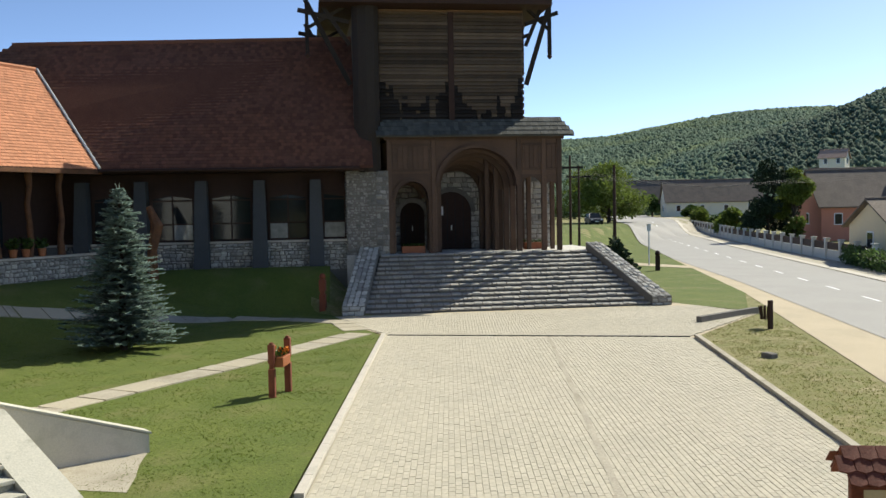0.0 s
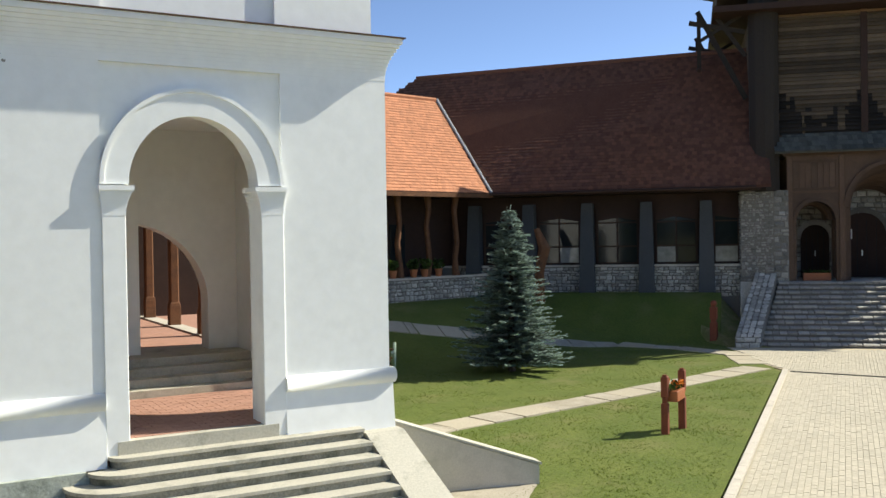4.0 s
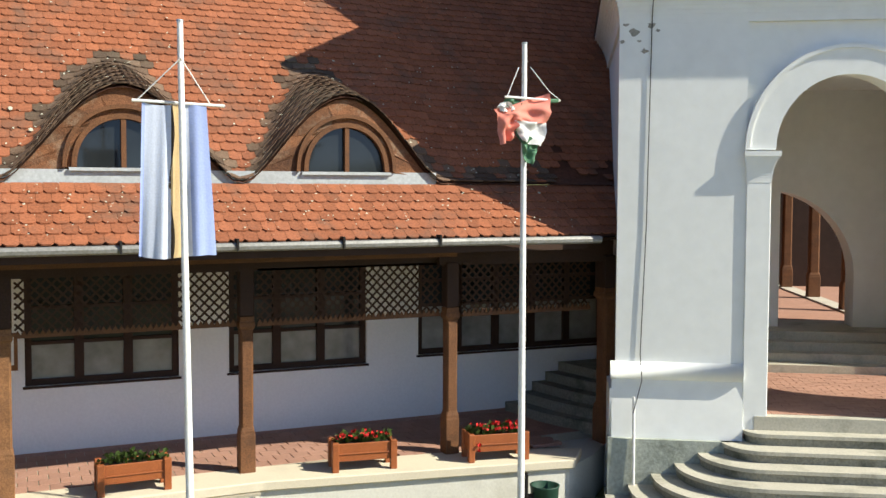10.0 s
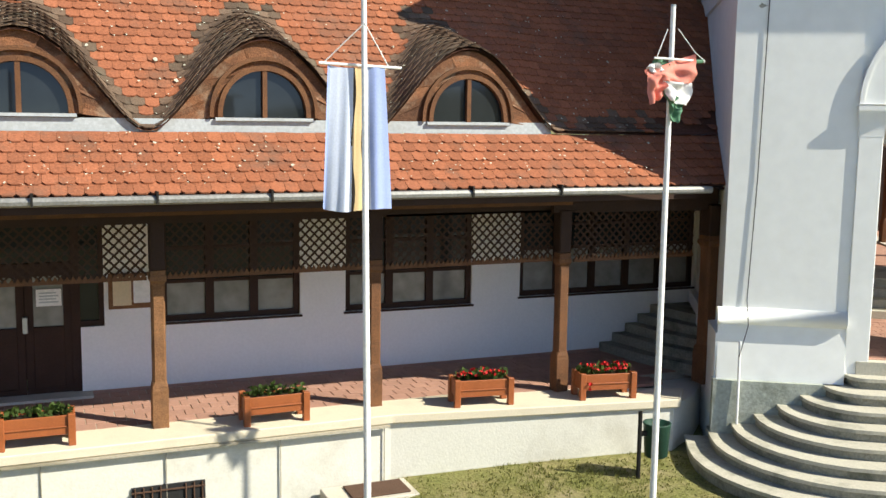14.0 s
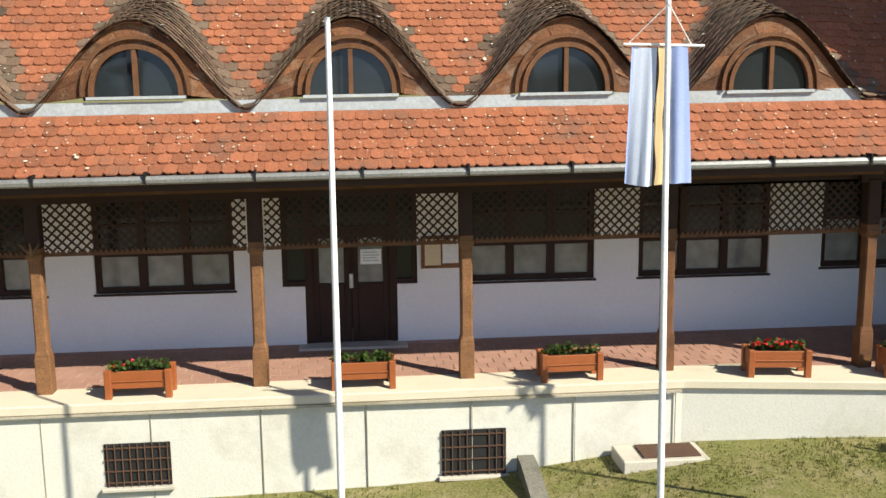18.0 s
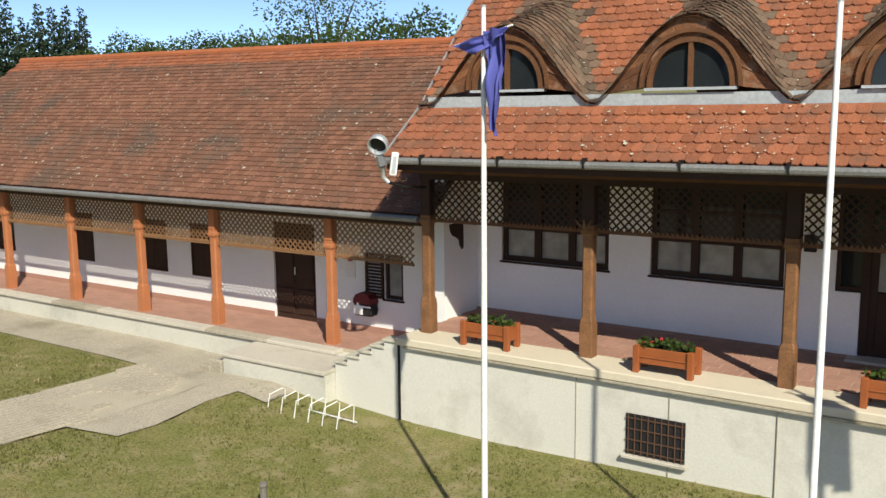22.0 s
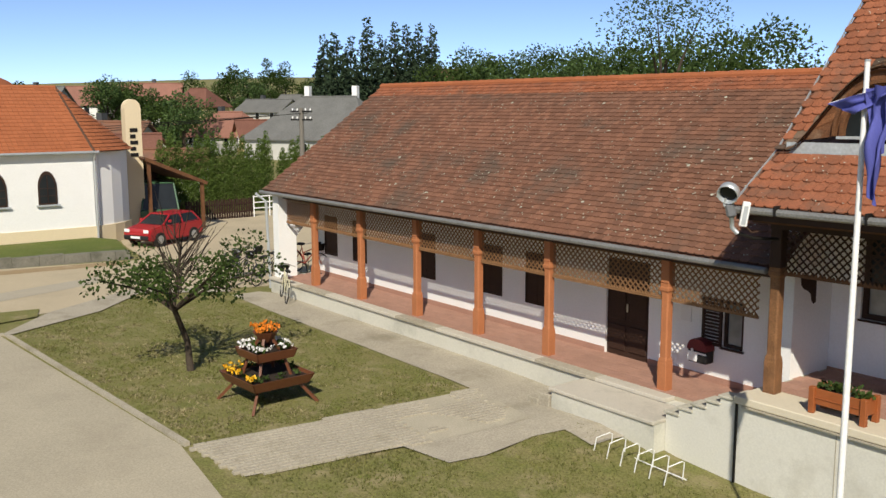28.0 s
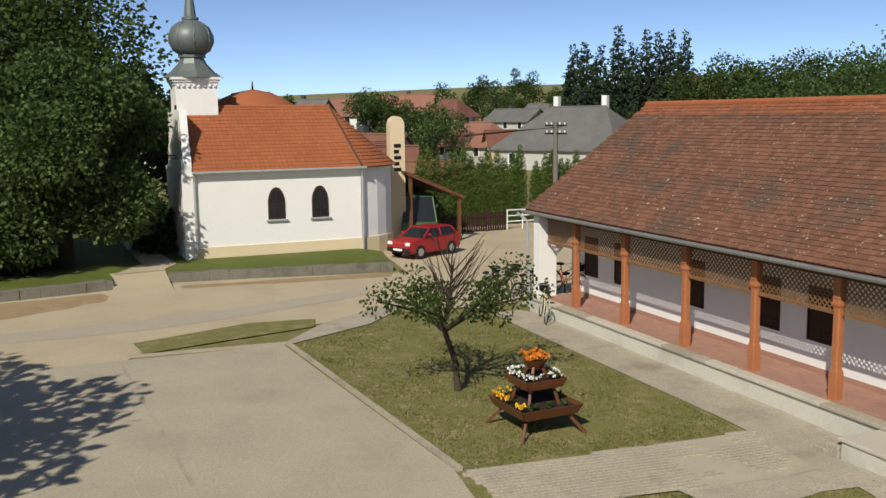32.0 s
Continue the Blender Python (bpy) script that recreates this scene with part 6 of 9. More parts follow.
# boarded tower
part("tower_core", block(0.95, 8.75, 5.0, 12.2, 8.0, 15.6), TIMBERT, church)
part("tower_back", block(0.95, 8.75, 8.41, 12.2, 6.4, 7.99), TIMBERT, church)
CHAR = shade("blackened_boards", (0.024, 0.019, 0.015), 0.85, 0.4, 2.0, 30, 0.3, island=0.4, other=(0.03, 0.022, 0.016))
for a, b in ((2.08, 5.28), (5.52, 8.78)):
    # rain streaks leave the foot of the boarding black but for a few pale runs
    cuts = [a] + [a + (b - a) * (i + RS.uniform(-0.3, 0.3)) / 15 for i in range(1, 15)] + [b]
    reach = [1.5 + 8.0 * abs(2 * i / 14 - 1) ** 1.3 + RS.uniform(-1.8, 2.2) for i in range(15)]
    reach[RS.randrange(4, 7)] = 0.0
    reach[RS.randrange(9, 12)] = 0.0
    for k in range(31):
        z = 8.75 + 0.162 * k
        e = RS.uniform(-0.02, 0.03)
        black = [k < h + RS.uniform(-2.2, 2.2) for h in reach]
        i = 0
        while i < len(reach):
            j = i
            while j + 1 < len(reach) and black[j + 1] == black[i]:
                j += 1
            u0, u1 = cuts[i] - (e if i == 0 else 0) + RS.uniform(-0.05, 0.05) * (i > 0), cuts[j + 1] + (e if j == len(reach) - 1 else 0)
            q, w = RS.uniform(-0.02, 0.012), RS.uniform(-0.012, 0.012)
            bm = bmesh.new()
            prism(bm, [(u0, 4.82 + q, z + w), (u0, 4.99, z + w), (u0, 4.97, z + 0.175), (u0, 4.945 + q, z + 0.175)], (u1 - u0, 0, 0))
            part("clapboard", bm, CHAR if black[i] else TIMBERT, church)
            i = j + 1
for k in range(22):
    z = 8.75 + 0.30 * k
    part("shingle_tooth", block(8.76, 8.86, 4.95, 12.2, z, z + 0.2), TIMBERT, church)
part("corner_shaft", tube(bmesh.new(), [(1.45, 4.75, 6.4), (1.45, 4.75, 15.6)], 0.62, 10), CHAR, church)
part("centre_post", block(5.27, 5.53, 4.80, 5.0, 8.75, 14.0), DARKWOOD, church)
part("gallery_floor", block(-0.6, 9.9, 3.6, 12.6, 13.85, 14.1), DARKWOOD, church)
part("gallery_wall", block(-0.4, 9.7, 3.8, 12.4, 14.6, 15.8), TIMBERT, church)
part("tower_roof", lathe(bmesh.new(), [(7.0, 15.8), (3.0, 16.2), (0.1, 16.7)], 4, 4.65, 8.1), SLATE, church)
part("board_edge", block(2.0, 8.8, 4.78, 4.9, 13.72, 13.8), OLDWOOD, church)
for s, ub, ut in ((-1, 0.75, -1.2), (1, 8.95, 10.15)):
    for v in (4.9, 10.5):
        for a, b, w in (((ub, v, 10.4), (ut, v, 14.2), 0.2), ((ub, v, 12.2), (ut * 0.6 + ub * 0.4, v, 13.9), 0.16), ((ub, v, 13.2), (ut + s * 0.35, v, 13.75), 0.18), ((ut - s * 0.05, v, 11.8), (ut - s * 0.05, v, 14.2), 0.16), ((ub, v, 14.0), (ut, v, 12.9), 0.14)):
            bm = bmesh.new()
            beam(bm, a, b, w, w)
            part("gallery_brace", bm, CHAR, church)
        part("pendant", lathe(bmesh.new(), [(0.05, 11.6), (0.13, 11.72), (0.06, 11.85), (0.1, 11.95)], 8, ut - s * 0.05, v), DARKWOOD, church)

# porch
porch = thing("timber_porch", "carved dark timber porch with arches and a shingled pent roof", "porch", CHURCH)


part("porch_frame", arch_wall(bmesh.new(), 4.42, 8.5, 0, 7.85, 4.62, 8.34, 5.72, 4.45, 4.70, 0.96, 28, 2.66), PORCHW, porch, "carved timber arch of the porch")


def ring(cu, spring, r0, r1, v0, v1, rise=1.0, n=24):
    loops = []
    for k in range(n + 1):
        q = math.pi * k / n
        loops.append([(cu - r * math.cos(q), v, spring + r * rise * math.sin(q)) for r, v in ((r0, v0), (r1, v0), (r1, v1), (r0, v1))])
    return loft(loops)


part("arch_mould", ring(6.48, 5.72, 1.80, 1.98, 4.34, 4.46, 0.96), PORCHW, porch)
# the vault narrows towards the door, rib behind rib
for k in range(6):
    v, cu_, r_, sp = 4.95 + 0.52 * k, 6.48 - 0.11 * k, 1.64 - 0.09 * k, 5.68 - 0.06 * k
    part("arch_rib", ring(cu_, sp, r_, r_ + 0.36, v, v + 0.16, 0.96), PORCHW, porch)
    for sgn in (-1, 1):
        part("rib_post", block(cu_ + sgn * (r_ + 0.13) - 0.13, cu_ + sgn * (r_ + 0.13) + 0.13, v, v + 0.16, 2.65, sp, 0.012), PORCHW, porch)
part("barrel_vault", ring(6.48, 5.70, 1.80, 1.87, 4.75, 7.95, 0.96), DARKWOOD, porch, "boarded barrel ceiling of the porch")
for k in range(3):
    v = 5.3 + 0.9 * k
    part("arch_rib", ring(3.43, 5.2, 0.64, 0.76, v, v + 0.14), PORCHW, porch)
part("barrel_vault", ring(3.43, 5.2, 0.76, 0.82, 4.75, 7.95), DARKWOOD, porch)
part("small_arch", arch_wall(bmesh.new(), 2.38, 4.42, 0, 6.3, 2.66, 4.2, 5.2, 4.45, 4.70, 1.0, 20, 2.66), PORCHW, porch)
part("arch_mould", ring(3.43, 5.2, 0.74, 0.9, 4.36, 4.46), PORCHW, porch)
part("left_panel_wall", block(2.3, 4.42, 4.47, 4.69, 6.3, 7.85), PORCHW, porch)
part("right_panel_wall", block(8.5, 10.5, 4.47, 4.69, 6.2, 7.85), PORCHW, porch)
for a, b in ((2.55, 4.2), (8.72, 10.2)):
    for k in range(7):
        w = (b - a) / 7
        part("panel_board", block(a + k * w + 0.01, a + (k + 1) * w - 0.01, 4.44, 4.468, 6.5, 7.55, 0.006), PORCHW, porch)
    for p, q, r_, s_ in ((a - 0.1, b + 0.1, 7.56, 7.66), (a - 0.1, b + 0.1, 6.4, 6.49), (a - 0.1, a - 0.01, 6.49, 7.56), (b + 0.01, b + 0.1, 6.49, 7.56)):
        part("panel_moulding", block(p, q, 4.42, 4.469, r_, s_), PORCHW, porch)
part("top_plate", block(2.2, 10.6, 4.40, 4.75, 7.85, 8.02), PORCHW, porch)
for u in (2.42, 4.44, 8.44, 9.62, 10.36):
    part("post", block(u - 0.11, u + 0.11, 4.40, 4.62, 2.65, 7.85, 0.015), PORCHW, porch, "squared dark timber porch post")
for u in (7.15, 7.6, 9.2, 10.36):
    for v in (5.8, 7.2):
        part("post", block(u - 0.1, u + 0.1, v - 0.1, v + 0.1, 2.65, 7.6, 0.015), PORCHW, porch)
for ua, ub in ((8.5, 9.56), (9.68, 10.3)):
    part("spandrel", arch_wall(bmesh.new(), ua, ub, 0, 6.2, ua + 0.03, ub - 0.03, 5.55, 4.46, 4.6, 1.1, 14, 5.3), PORCHW, porch)
part("side_wall", block(2.36, 2.5, 4.7, 8.5, 2.65, 7.85), PORCHW, porch)
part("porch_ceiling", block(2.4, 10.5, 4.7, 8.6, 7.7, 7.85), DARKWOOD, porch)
# shingled pent roof
bm = bmesh.new()
prism(bm, [(1.8, 3.95, 7.98), (10.98, 3.95, 7.98), (10.5, 5.0, 8.85), (2.3, 5.0, 8.85)], (0, 0.02, -0.05))
part("pent_roof", bm, SLATE, porch, "grey shingled pent roof")
for r in range(4):
    n = 46
    for i in range(n):
        f0 = r / 4
        ua = 1.8 + 0.5 * f0 + (9.18 - 0.98 * f0) * i / n
        ub = 1.8 + 0.5 * f0 + (9.18 - 0.98 * f0) * (i + 1) / n - 0.012
        v, z = 3.93 + 1.05 * f0, 7.99 + 0.87 * f0
        bm = bmesh.new()
        prism(bm, [(ua, v - 0.02, z + 0.02), (ub, v - 0.02, z + 0.02), (ub, v + 0.29, z + 0.245), (ua, v + 0.29, z + 0.245)], (0, -0.012, 0.018))
        part("shingle", bm, SLATE, porch)
# church front wall behind the porch with doors
part("front_wall", block(2.4, 11.0, 8.0, 8.4, 2.6, 7.8), MORTAR, church)
bm = bmesh.new()
rubble(bm, 4.6, 7.9, 2.65, 7.0, 8.0, 0.28, RS)
rubble(bm, 2.5, 4.5, 2.65, 6.0, 8.0, 0.28, RS)
rubble(bm, 8.6, 11.0, 2.65, 6.0, 8.0, 0.28, RS)
part("front_rubble", bm, STONE, church)["kind"] = "stuff"


def arched_door(u0, u1, top, v):
    r = (u1 - u0) / 2
    bm = bmesh.new()
    pts = [(u0, v, 2.65), (u1, v, 2.65)] + [((u0 + u1) / 2 + r * math.cos(q), v, top - r + r * math.sin(q)) for q in (math.pi * k / 16 for k in range(17))]
    prism(bm, pts, (0, 0.1, 0))
    d = part("door", bm, DARKWOOD, church, "dark arched timber church door")
    part("door_frame", ring((u0 + u1) / 2, top - r, r, r + 0.22, v - 0.06, v + 0.1), TURST, d)
    for k in range(1, 5):
        u = u0 + (u1 - u0) * k / 5
        part("door_board", block(u - 0.012, u + 0.012, v - 0.015, v - 0.001, 2.7, top - 0.3), BLACK, d)
    part("door_handle", block((u0 + u1) / 2 - 0.02, (u0 + u1) / 2 + 0.02, v - 0.06, v - 0.01, 3.6, 3.85), STEEL, d)
    return d


dr = arched_door(4.75, 6.75, 5.5, 7.86)
part("notice", block(5.02, 5.34, 7.79, 7.843, 4.35, 4.78), FLAGWHITE, dr, "white paper notice")
arched_door(3.2, 4.4, 5.0, 7.86)
for u in (3.5, 9.6):
    t = thing("flower_box", "long wooden flower box on the church landing", "flower box", CHURCH @ Matrix.Translation((u, 4.95 if u < 5 else 6.2, 2.645)))
    part("trough", block(-0.55, 0.55, -0.15, 0.15, 0.0, 0.32, 0.01), PLANTER, t)
    bm = bmesh.new()
    for k in range(8):
        leaf_tuft(bm, RS, -0.45 + 0.13 * k, 0, 0.3, 12, 0.1, 0.1)
    part("foliage", bm, LEAF, t)

# ---- walkway joining the tower to the church ----
WC = Matrix(((-0.943, 0.333, 0, 38.03), (0.333, 0.943, 0, 18.35), (0, 0, 1, 0), (0, 0, 0, 1)))
walkc = thing("cloister_wing", "covered cloister wing with orange tile roof and tree trunk posts", "building", WC)
part("terrace", block(-1.0, 16.0, 0.1, 5.0, 0.2, 2.98), MORTAR, walkc)
bm = bmesh.new()
rubble(bm, -0.5, 11.0, 1.6, 2.96, 0.1, 0.16, RS)
part("terrace_rubble", bm, STONE, walkc)["kind"] = "stuff"
part("terrace_coping", block(-1.0, 16.0, 0.0, 0.5, 2.98, 3.06), SLABC, walkc)
part("rear_wall", block(-1.0, 16.0, 2.6, 2.9, 3.0, 6.7), DARKWOOD, walkc)
cr = lambda u, s: (u, -0.35 + s * 0.70, 6.58 + s * 0.714)
sheet("roof", lambda u, s: tuple(Vector(cr(u if u > 0 else -0.42 - 1.05 * s / 6.5, s)) + Vector((0, 0.02, -0.03))), [-0.4, 16.0], [-0.05, 6.6], ROOFBASE, walkc)
tile_rows("tiles", cr, -1.6, 12.0, 0.0, 6.5, 0.19, 0.2, TILEP, walkc, lambda u, s: u < -0.42 - 1.05 * s / 6.5, 41)
part("ridge", tube(bmesh.new(), [(-1.45, 4.27, 11.30), (16, 4.27, 11.30)], 0.12, 8), TILEP, walkc)
bm = bmesh.new()
tube(bm, [(-0.5, -0.4, 6.63), (-1.5, 4.2, 11.33)], 0.06, 6)
part("valley_flashing", bm, APRON, walkc, "pale metal valley flashing")
part("fascia", block(-0.6, 16.0, -0.42, -0.36, 6.40, 6.57), OAK, walkc)
part("soffit", block(-1.0, 16.0, -0.35, 2.6, 6.56, 6.60), DARKWOOD, walkc)
for k, u in enumerate((1.0, 2.6, 4.2, 5.2, 7.0, 9.0)):
    pts = [(u + 0.08 * math.sin(q * 2.1 + k * 2), 0.35, 3.05 + q * 0.71) for q in range(6)]
    part("trunk_post", tube(bmesh.new(), pts, [0.17, 0.13, 0.12, 0.11, 0.12, 0.16], 8), OAK, walkc, "crooked bare tree trunk post", True)
for u in (2.0, 3.4, 4.8, 6.2, 7.6):
    w = part("window", block(u, u + 1.0, 2.52, 2.595, 3.3, 5.4), DARKWOOD, walkc)
    part("pane", block(u + 0.08, u + 0.92, 2.49, 2.515, 3.4, 5.3), GLASS, w)
for k, u in enumerate((2.1, 2.9, 3.5, 4.6)):
    pot = thing("potted_plant", "leafy green pot plant on the stone terrace", "pot plant", WC @ Matrix.Translation((u, 0.25, 3.065)), "pot plants on the terrace")
    part("pot", lathe(bmesh.new(), [(0.12, 0.0), (0.17, 0.3), (0.18, 0.32), (0.15, 0.3)], 12), TERRA, pot)
    bm = bmesh.new()
    leaf_tuft(bm, random.Random(k), 0, 0, 0.3, 60, 0.2, 0.2, 0.35)
    part("foliage", bm, LEAF, pot)


# ---- the white chapel ----
chapel = thing("chapel", "small white chapel with orange tile roof and onion dome", "chapel")
CX, CY0, CY1, CZ0, CZ1 = -38.9, 5.05, 12.2, 0.1, 3.85


def pointed(bm, x, yc, w, z0, zs, top, depth, n=8):
    """A pointed-arch outline in the plane x, pushed along -x."""
    r = w / 2
    pts = [(x, yc - r, z0), (x, yc + r, z0)]
    for k in range(n + 1):
        f = k / n
        pts.append((x, yc + r * (1 - f ** 1.6), zs + (top - zs) * math.sin(f * math.pi / 2)))
    for k in range(n - 1, -1, -1):
        f = k / n
        pts.append((x, yc - r * (1 - f ** 1.6), zs + (top - zs) * math.sin(f * math.pi / 2)))
    return prism(bm, pts, (depth, 0, 0))


part("nave_wall", block(-44.2, CX, CY0, CY1, 0.75, CZ1), WHITE, chapel)
part("base_course", block(-44.25, CX + 0.05, CY0 - 0.03, CY1 + 0.03, -0.3, 0.78), CREAM, chapel)
bm = lathe(bmesh.new(), [(2.55, 0.75), (2.55, CZ1)], 24, -41.5, CY1 - 0.4)
part("apse_wall", bm, WHITE, chapel, smooth=False)
part("apse_base", lathe(bmesh.new(), [(2.62, -0.3), (2.62, 0.78)], 24, -41.5, CY1 - 0.4), CREAM, chapel)
part("eaves_cornice", block(-44.4, CX + 0.16, CY0, CY1 + 0.1, CZ1 - 0.12, CZ1 + 0.02), POLE, chapel)
for yc in (8.48, 10.36):
    w = part("window", pointed(bmesh.new(), CX - 0.02, yc, 0.72, 1.8, 2.55, 3.14, 0.06), DARKWOOD, chapel, "pointed dark window with brown frame")
    part("pane", pointed(bmesh.new(), CX + 0.03, yc, 0.60, 1.87, 2.5, 3.0, 0.02), GLASS, w)
    part("muntin", block(CX + 0.04, CX + 0.065, yc - 0.015, yc + 0.015, 1.87, 2.95), DARKWOOD, w)
    for z in (2.15, 2.45):
        part("muntin", block(CX + 0.04, CX + 0.065, yc - 0.29, yc + 0.29, z - 0.012, z + 0.012), DARKWOOD, w)
    part("sill", block(CX - 0.02, CX + 0.12, yc - 0.45, yc + 0.45, 1.73, 1.79), APRON, w)
# roof: long slope, hipped apse end
RX, RZ, EX = -41.5, 6.5, CX + 0.25
c_roof = lambda y, s: (EX - s * (EX - RX), y, CZ1 + s * (RZ - CZ1))
bm = bmesh.new()
a = [bm.verts.new(p) for p in ((EX, CY0, CZ1), (EX, CY1, CZ1), (RX, CY1 - 0.6, RZ), (RX, CY0, RZ))]
bm.faces.new(a)
b = [bm.verts.new(p) for p in ((-44.5, CY0, CZ1), (-44.5, CY1, CZ1))]
bm.faces.new((b[1], b[0], a[3], a[2]))
prev = a[1]
for k in range(1, 11):
    q = math.pi * k / 11
    v = bm.verts.new((-41.5 + 2.85 * math.cos(q), CY1 - 0.4 + 2.75 * math.sin(q), CZ1)) if k else prev
    bm.faces.new((prev, v, a[2]))
    prev = v
bm.faces.new((prev, b[1], a[2]))
bmesh.ops.recalc_face_normals(bm, faces=bm.faces[:])
part("roof", bm, ROOFBASE, chapel)


def chapel_tiles():
    verts, faces = [], []
    rng = random.Random(8)
    rows = 18
    L = math.hypot(EX - RX, RZ - CZ1)
    for r in range(rows):
        s = r / rows
        n = 36
        ya, yb = CY0 + 0.05, CY1 - 0.55 * s
        for i in range(n):
            y0, y1 = ya + (yb - ya) * i / n, ya + (yb - ya) * (i + 1) / n - 0.008
            p0, p1 = c_roof(y0, s), c_roof(y0, s + 1.1 / rows)
            k = len(verts)
            t = rng.uniform(0.04, 0.055)
            verts.extend([(p0[0] + 0.02, y0, p0[2] + t), (p0[0] + 0.02, y1, p0[2] + t), (p1[0], y1, p1[2] + 0.012), (p1[0], y0, p1[2] + 0.012), (p0[0] + 0.02, y0, p0[2]), (p0[0] + 0.02, y1, p0[2])])
            faces.extend([(k, k + 1, k + 2, k + 3), (k, k + 4, k + 5, k + 1)])
        # the rounded end
        m = 22
        for i in range(m):
            q0, q1 = math.pi * i / m - 0.15, math.pi * (i + 1) / m - 0.15 - 0.006
            pts = []
            for q, ss, up in ((q0, s, 0.05), (q1, s, 0.05), (q1, min(s + 1.1 / rows, 1), 0.012), (q0, min(s + 1.1 / rows, 1), 0.012)):
                rx, ry = 2.9 * (1 - ss), 2.8 * (1 - ss)
                pts.append((-41.5 + rx * math.cos(q), CY1 - 0.4 - 0.2 * ss + ry * math.sin(q), CZ1 + ss * (RZ - CZ1) + up))
            k = len(verts)
            verts.extend(pts)
            faces.append((k, k + 1, k + 2, k + 3))
    rings_mesh("roof_tiles", verts, faces, TILEC, chapel)["kind"] = "stuff"


chapel_tiles()
bm = bmesh.new()
lathe(bm, [(2.4, 6.1), (1.7, 6.75), (0.9, 7.15), (0.15, 7.3)], 12, -43.6, 8.6)
part("rear_roof_cap", bm, TILEC, chapel, smooth=True)
part("finial", tube(bmesh.new(), [(-43.6, 8.6, 7.25), (-43.6, 8.6, 7.7)], [0.06, 0.02], 6), IRON, chapel)
part("ridge", tube(bmesh.new(), [(RX, CY0, RZ), (RX, CY1 - 0.6, RZ)], 0.09, 8), TILEC, chapel)
part("hip", tube(bmesh.new(), [(RX, CY1 - 0.6, RZ), (EX, CY1 + 0.02, CZ1 + 0.03)], 0.06, 6), RUST, chapel)
part("gutter", tube(bmesh.new(), [(EX + 0.02, CY0, CZ1), (EX + 0.02, CY1 + 0.2, CZ1)], 0.06, 8), ZINC, chapel)
for y in (CY0 + 0.1, CY1 + 0.05):
    part("downpipe", tube(bmesh.new(), [(EX, y, CZ1), (CX + 0.09, y, CZ1 - 0.35), (CX + 0.09, y, 0.1)], 0.05, 8), ZINC, chapel)
# gable front and steeple
bm = bmesh.new()
prism(bm, [(CX + 0.08, CY0 - 0.28, 3.7), (CX + 0.08, CY0 - 0.28, 4.2), (-39.2, CY0 - 0.28, 5.0), (-39.6, CY0 - 0.28, 6.4), (-43.4, CY0 - 0.28, 6.4), (-43.8, CY0 - 0.28, 5.0), (-44.3, CY0 - 0.28, 4.2), (-44.3, CY0 - 0.28, 3.7)], (0, 0.30, 0))
part("curved_gable", bm, WHITE, chapel)
part("front_wall", block(-44.3, CX + 0.02, CY0 - 0.38, CY0 + 0.05, 0.0, 3.95), WHITE, chapel)
SX0, SX1, SY0, SY1 = -42.85, -41.1, 4.86, 6.60
part("steeple", block(SX0, SX1, SY0, SY1, 3.0, 7.6), WHITE, chapel)
bm = bmesh.new()
for d, za, zb in ((0.05, 7.45, 7.56), (0.11, 7.56, 7.66), (0.17, 7.66, 7.76)):
    box(bm, SX0 - d, SX1 + d, SY0 - d, SY1 + d, za, zb)
part("steeple_cornice", bm, WHITE, chapel)
for i in range(8):
    part("dentil", block(SX1, SX1 + 0.08, SY0 + 0.05 + 0.22 * i, SY0 + 0.15 + 0.22 * i, 7.36, 7.45), WHITE, chapel)
part("slit_window", block(SX1 - 0.5, SX1 + 0.0, SY0 - 0.02, SY0 + 0.02, 5.6, 6.6), BLACK, chapel)
sc, sy = (SX0 + SX1) / 2, (SY0 + SY1) / 2
part("dome_skirt", lathe(bmesh.new(), [(1.30, 7.76), (0.93, 8.02), (0.62, 8.35), (0.5, 8.6), (0.58, 8.62), (0.58, 8.74)], 8, sc, sy), DOMEM, chapel, "grey sheet metal bell roof")
part("onion_dome", lathe(bmesh.new(), [(0.5, 8.74), (0.78, 8.92), (0.93, 9.25), (0.93, 9.55), (0.78, 9.88), (0.45, 10.12), (0.3, 10.2)], 24, sc, sy), DOMEM, chapel, "grey ribbed onion dome", True)
for k in range(8):
    q = 6.2832 * k / 8
    part("dome_rib", tube(bmesh.new(), [(sc + r * 1.01 * math.cos(q), sy + r * 1.01 * math.sin(q), z) for r, z in ((0.5, 8.74), (0.78, 8.92), (0.93, 9.25), (0.93, 9.55), (0.78, 9.88), (0.45, 10.12))], 0.025, 5), DOMEM, chapel)
part("spire", lathe(bmesh.new(), [(0.36, 10.2), (0.36, 10.3), (0.26, 10.34), (0.12, 11.6), (0.03, 13.2)], 10, sc, sy), DOMEM, chapel)

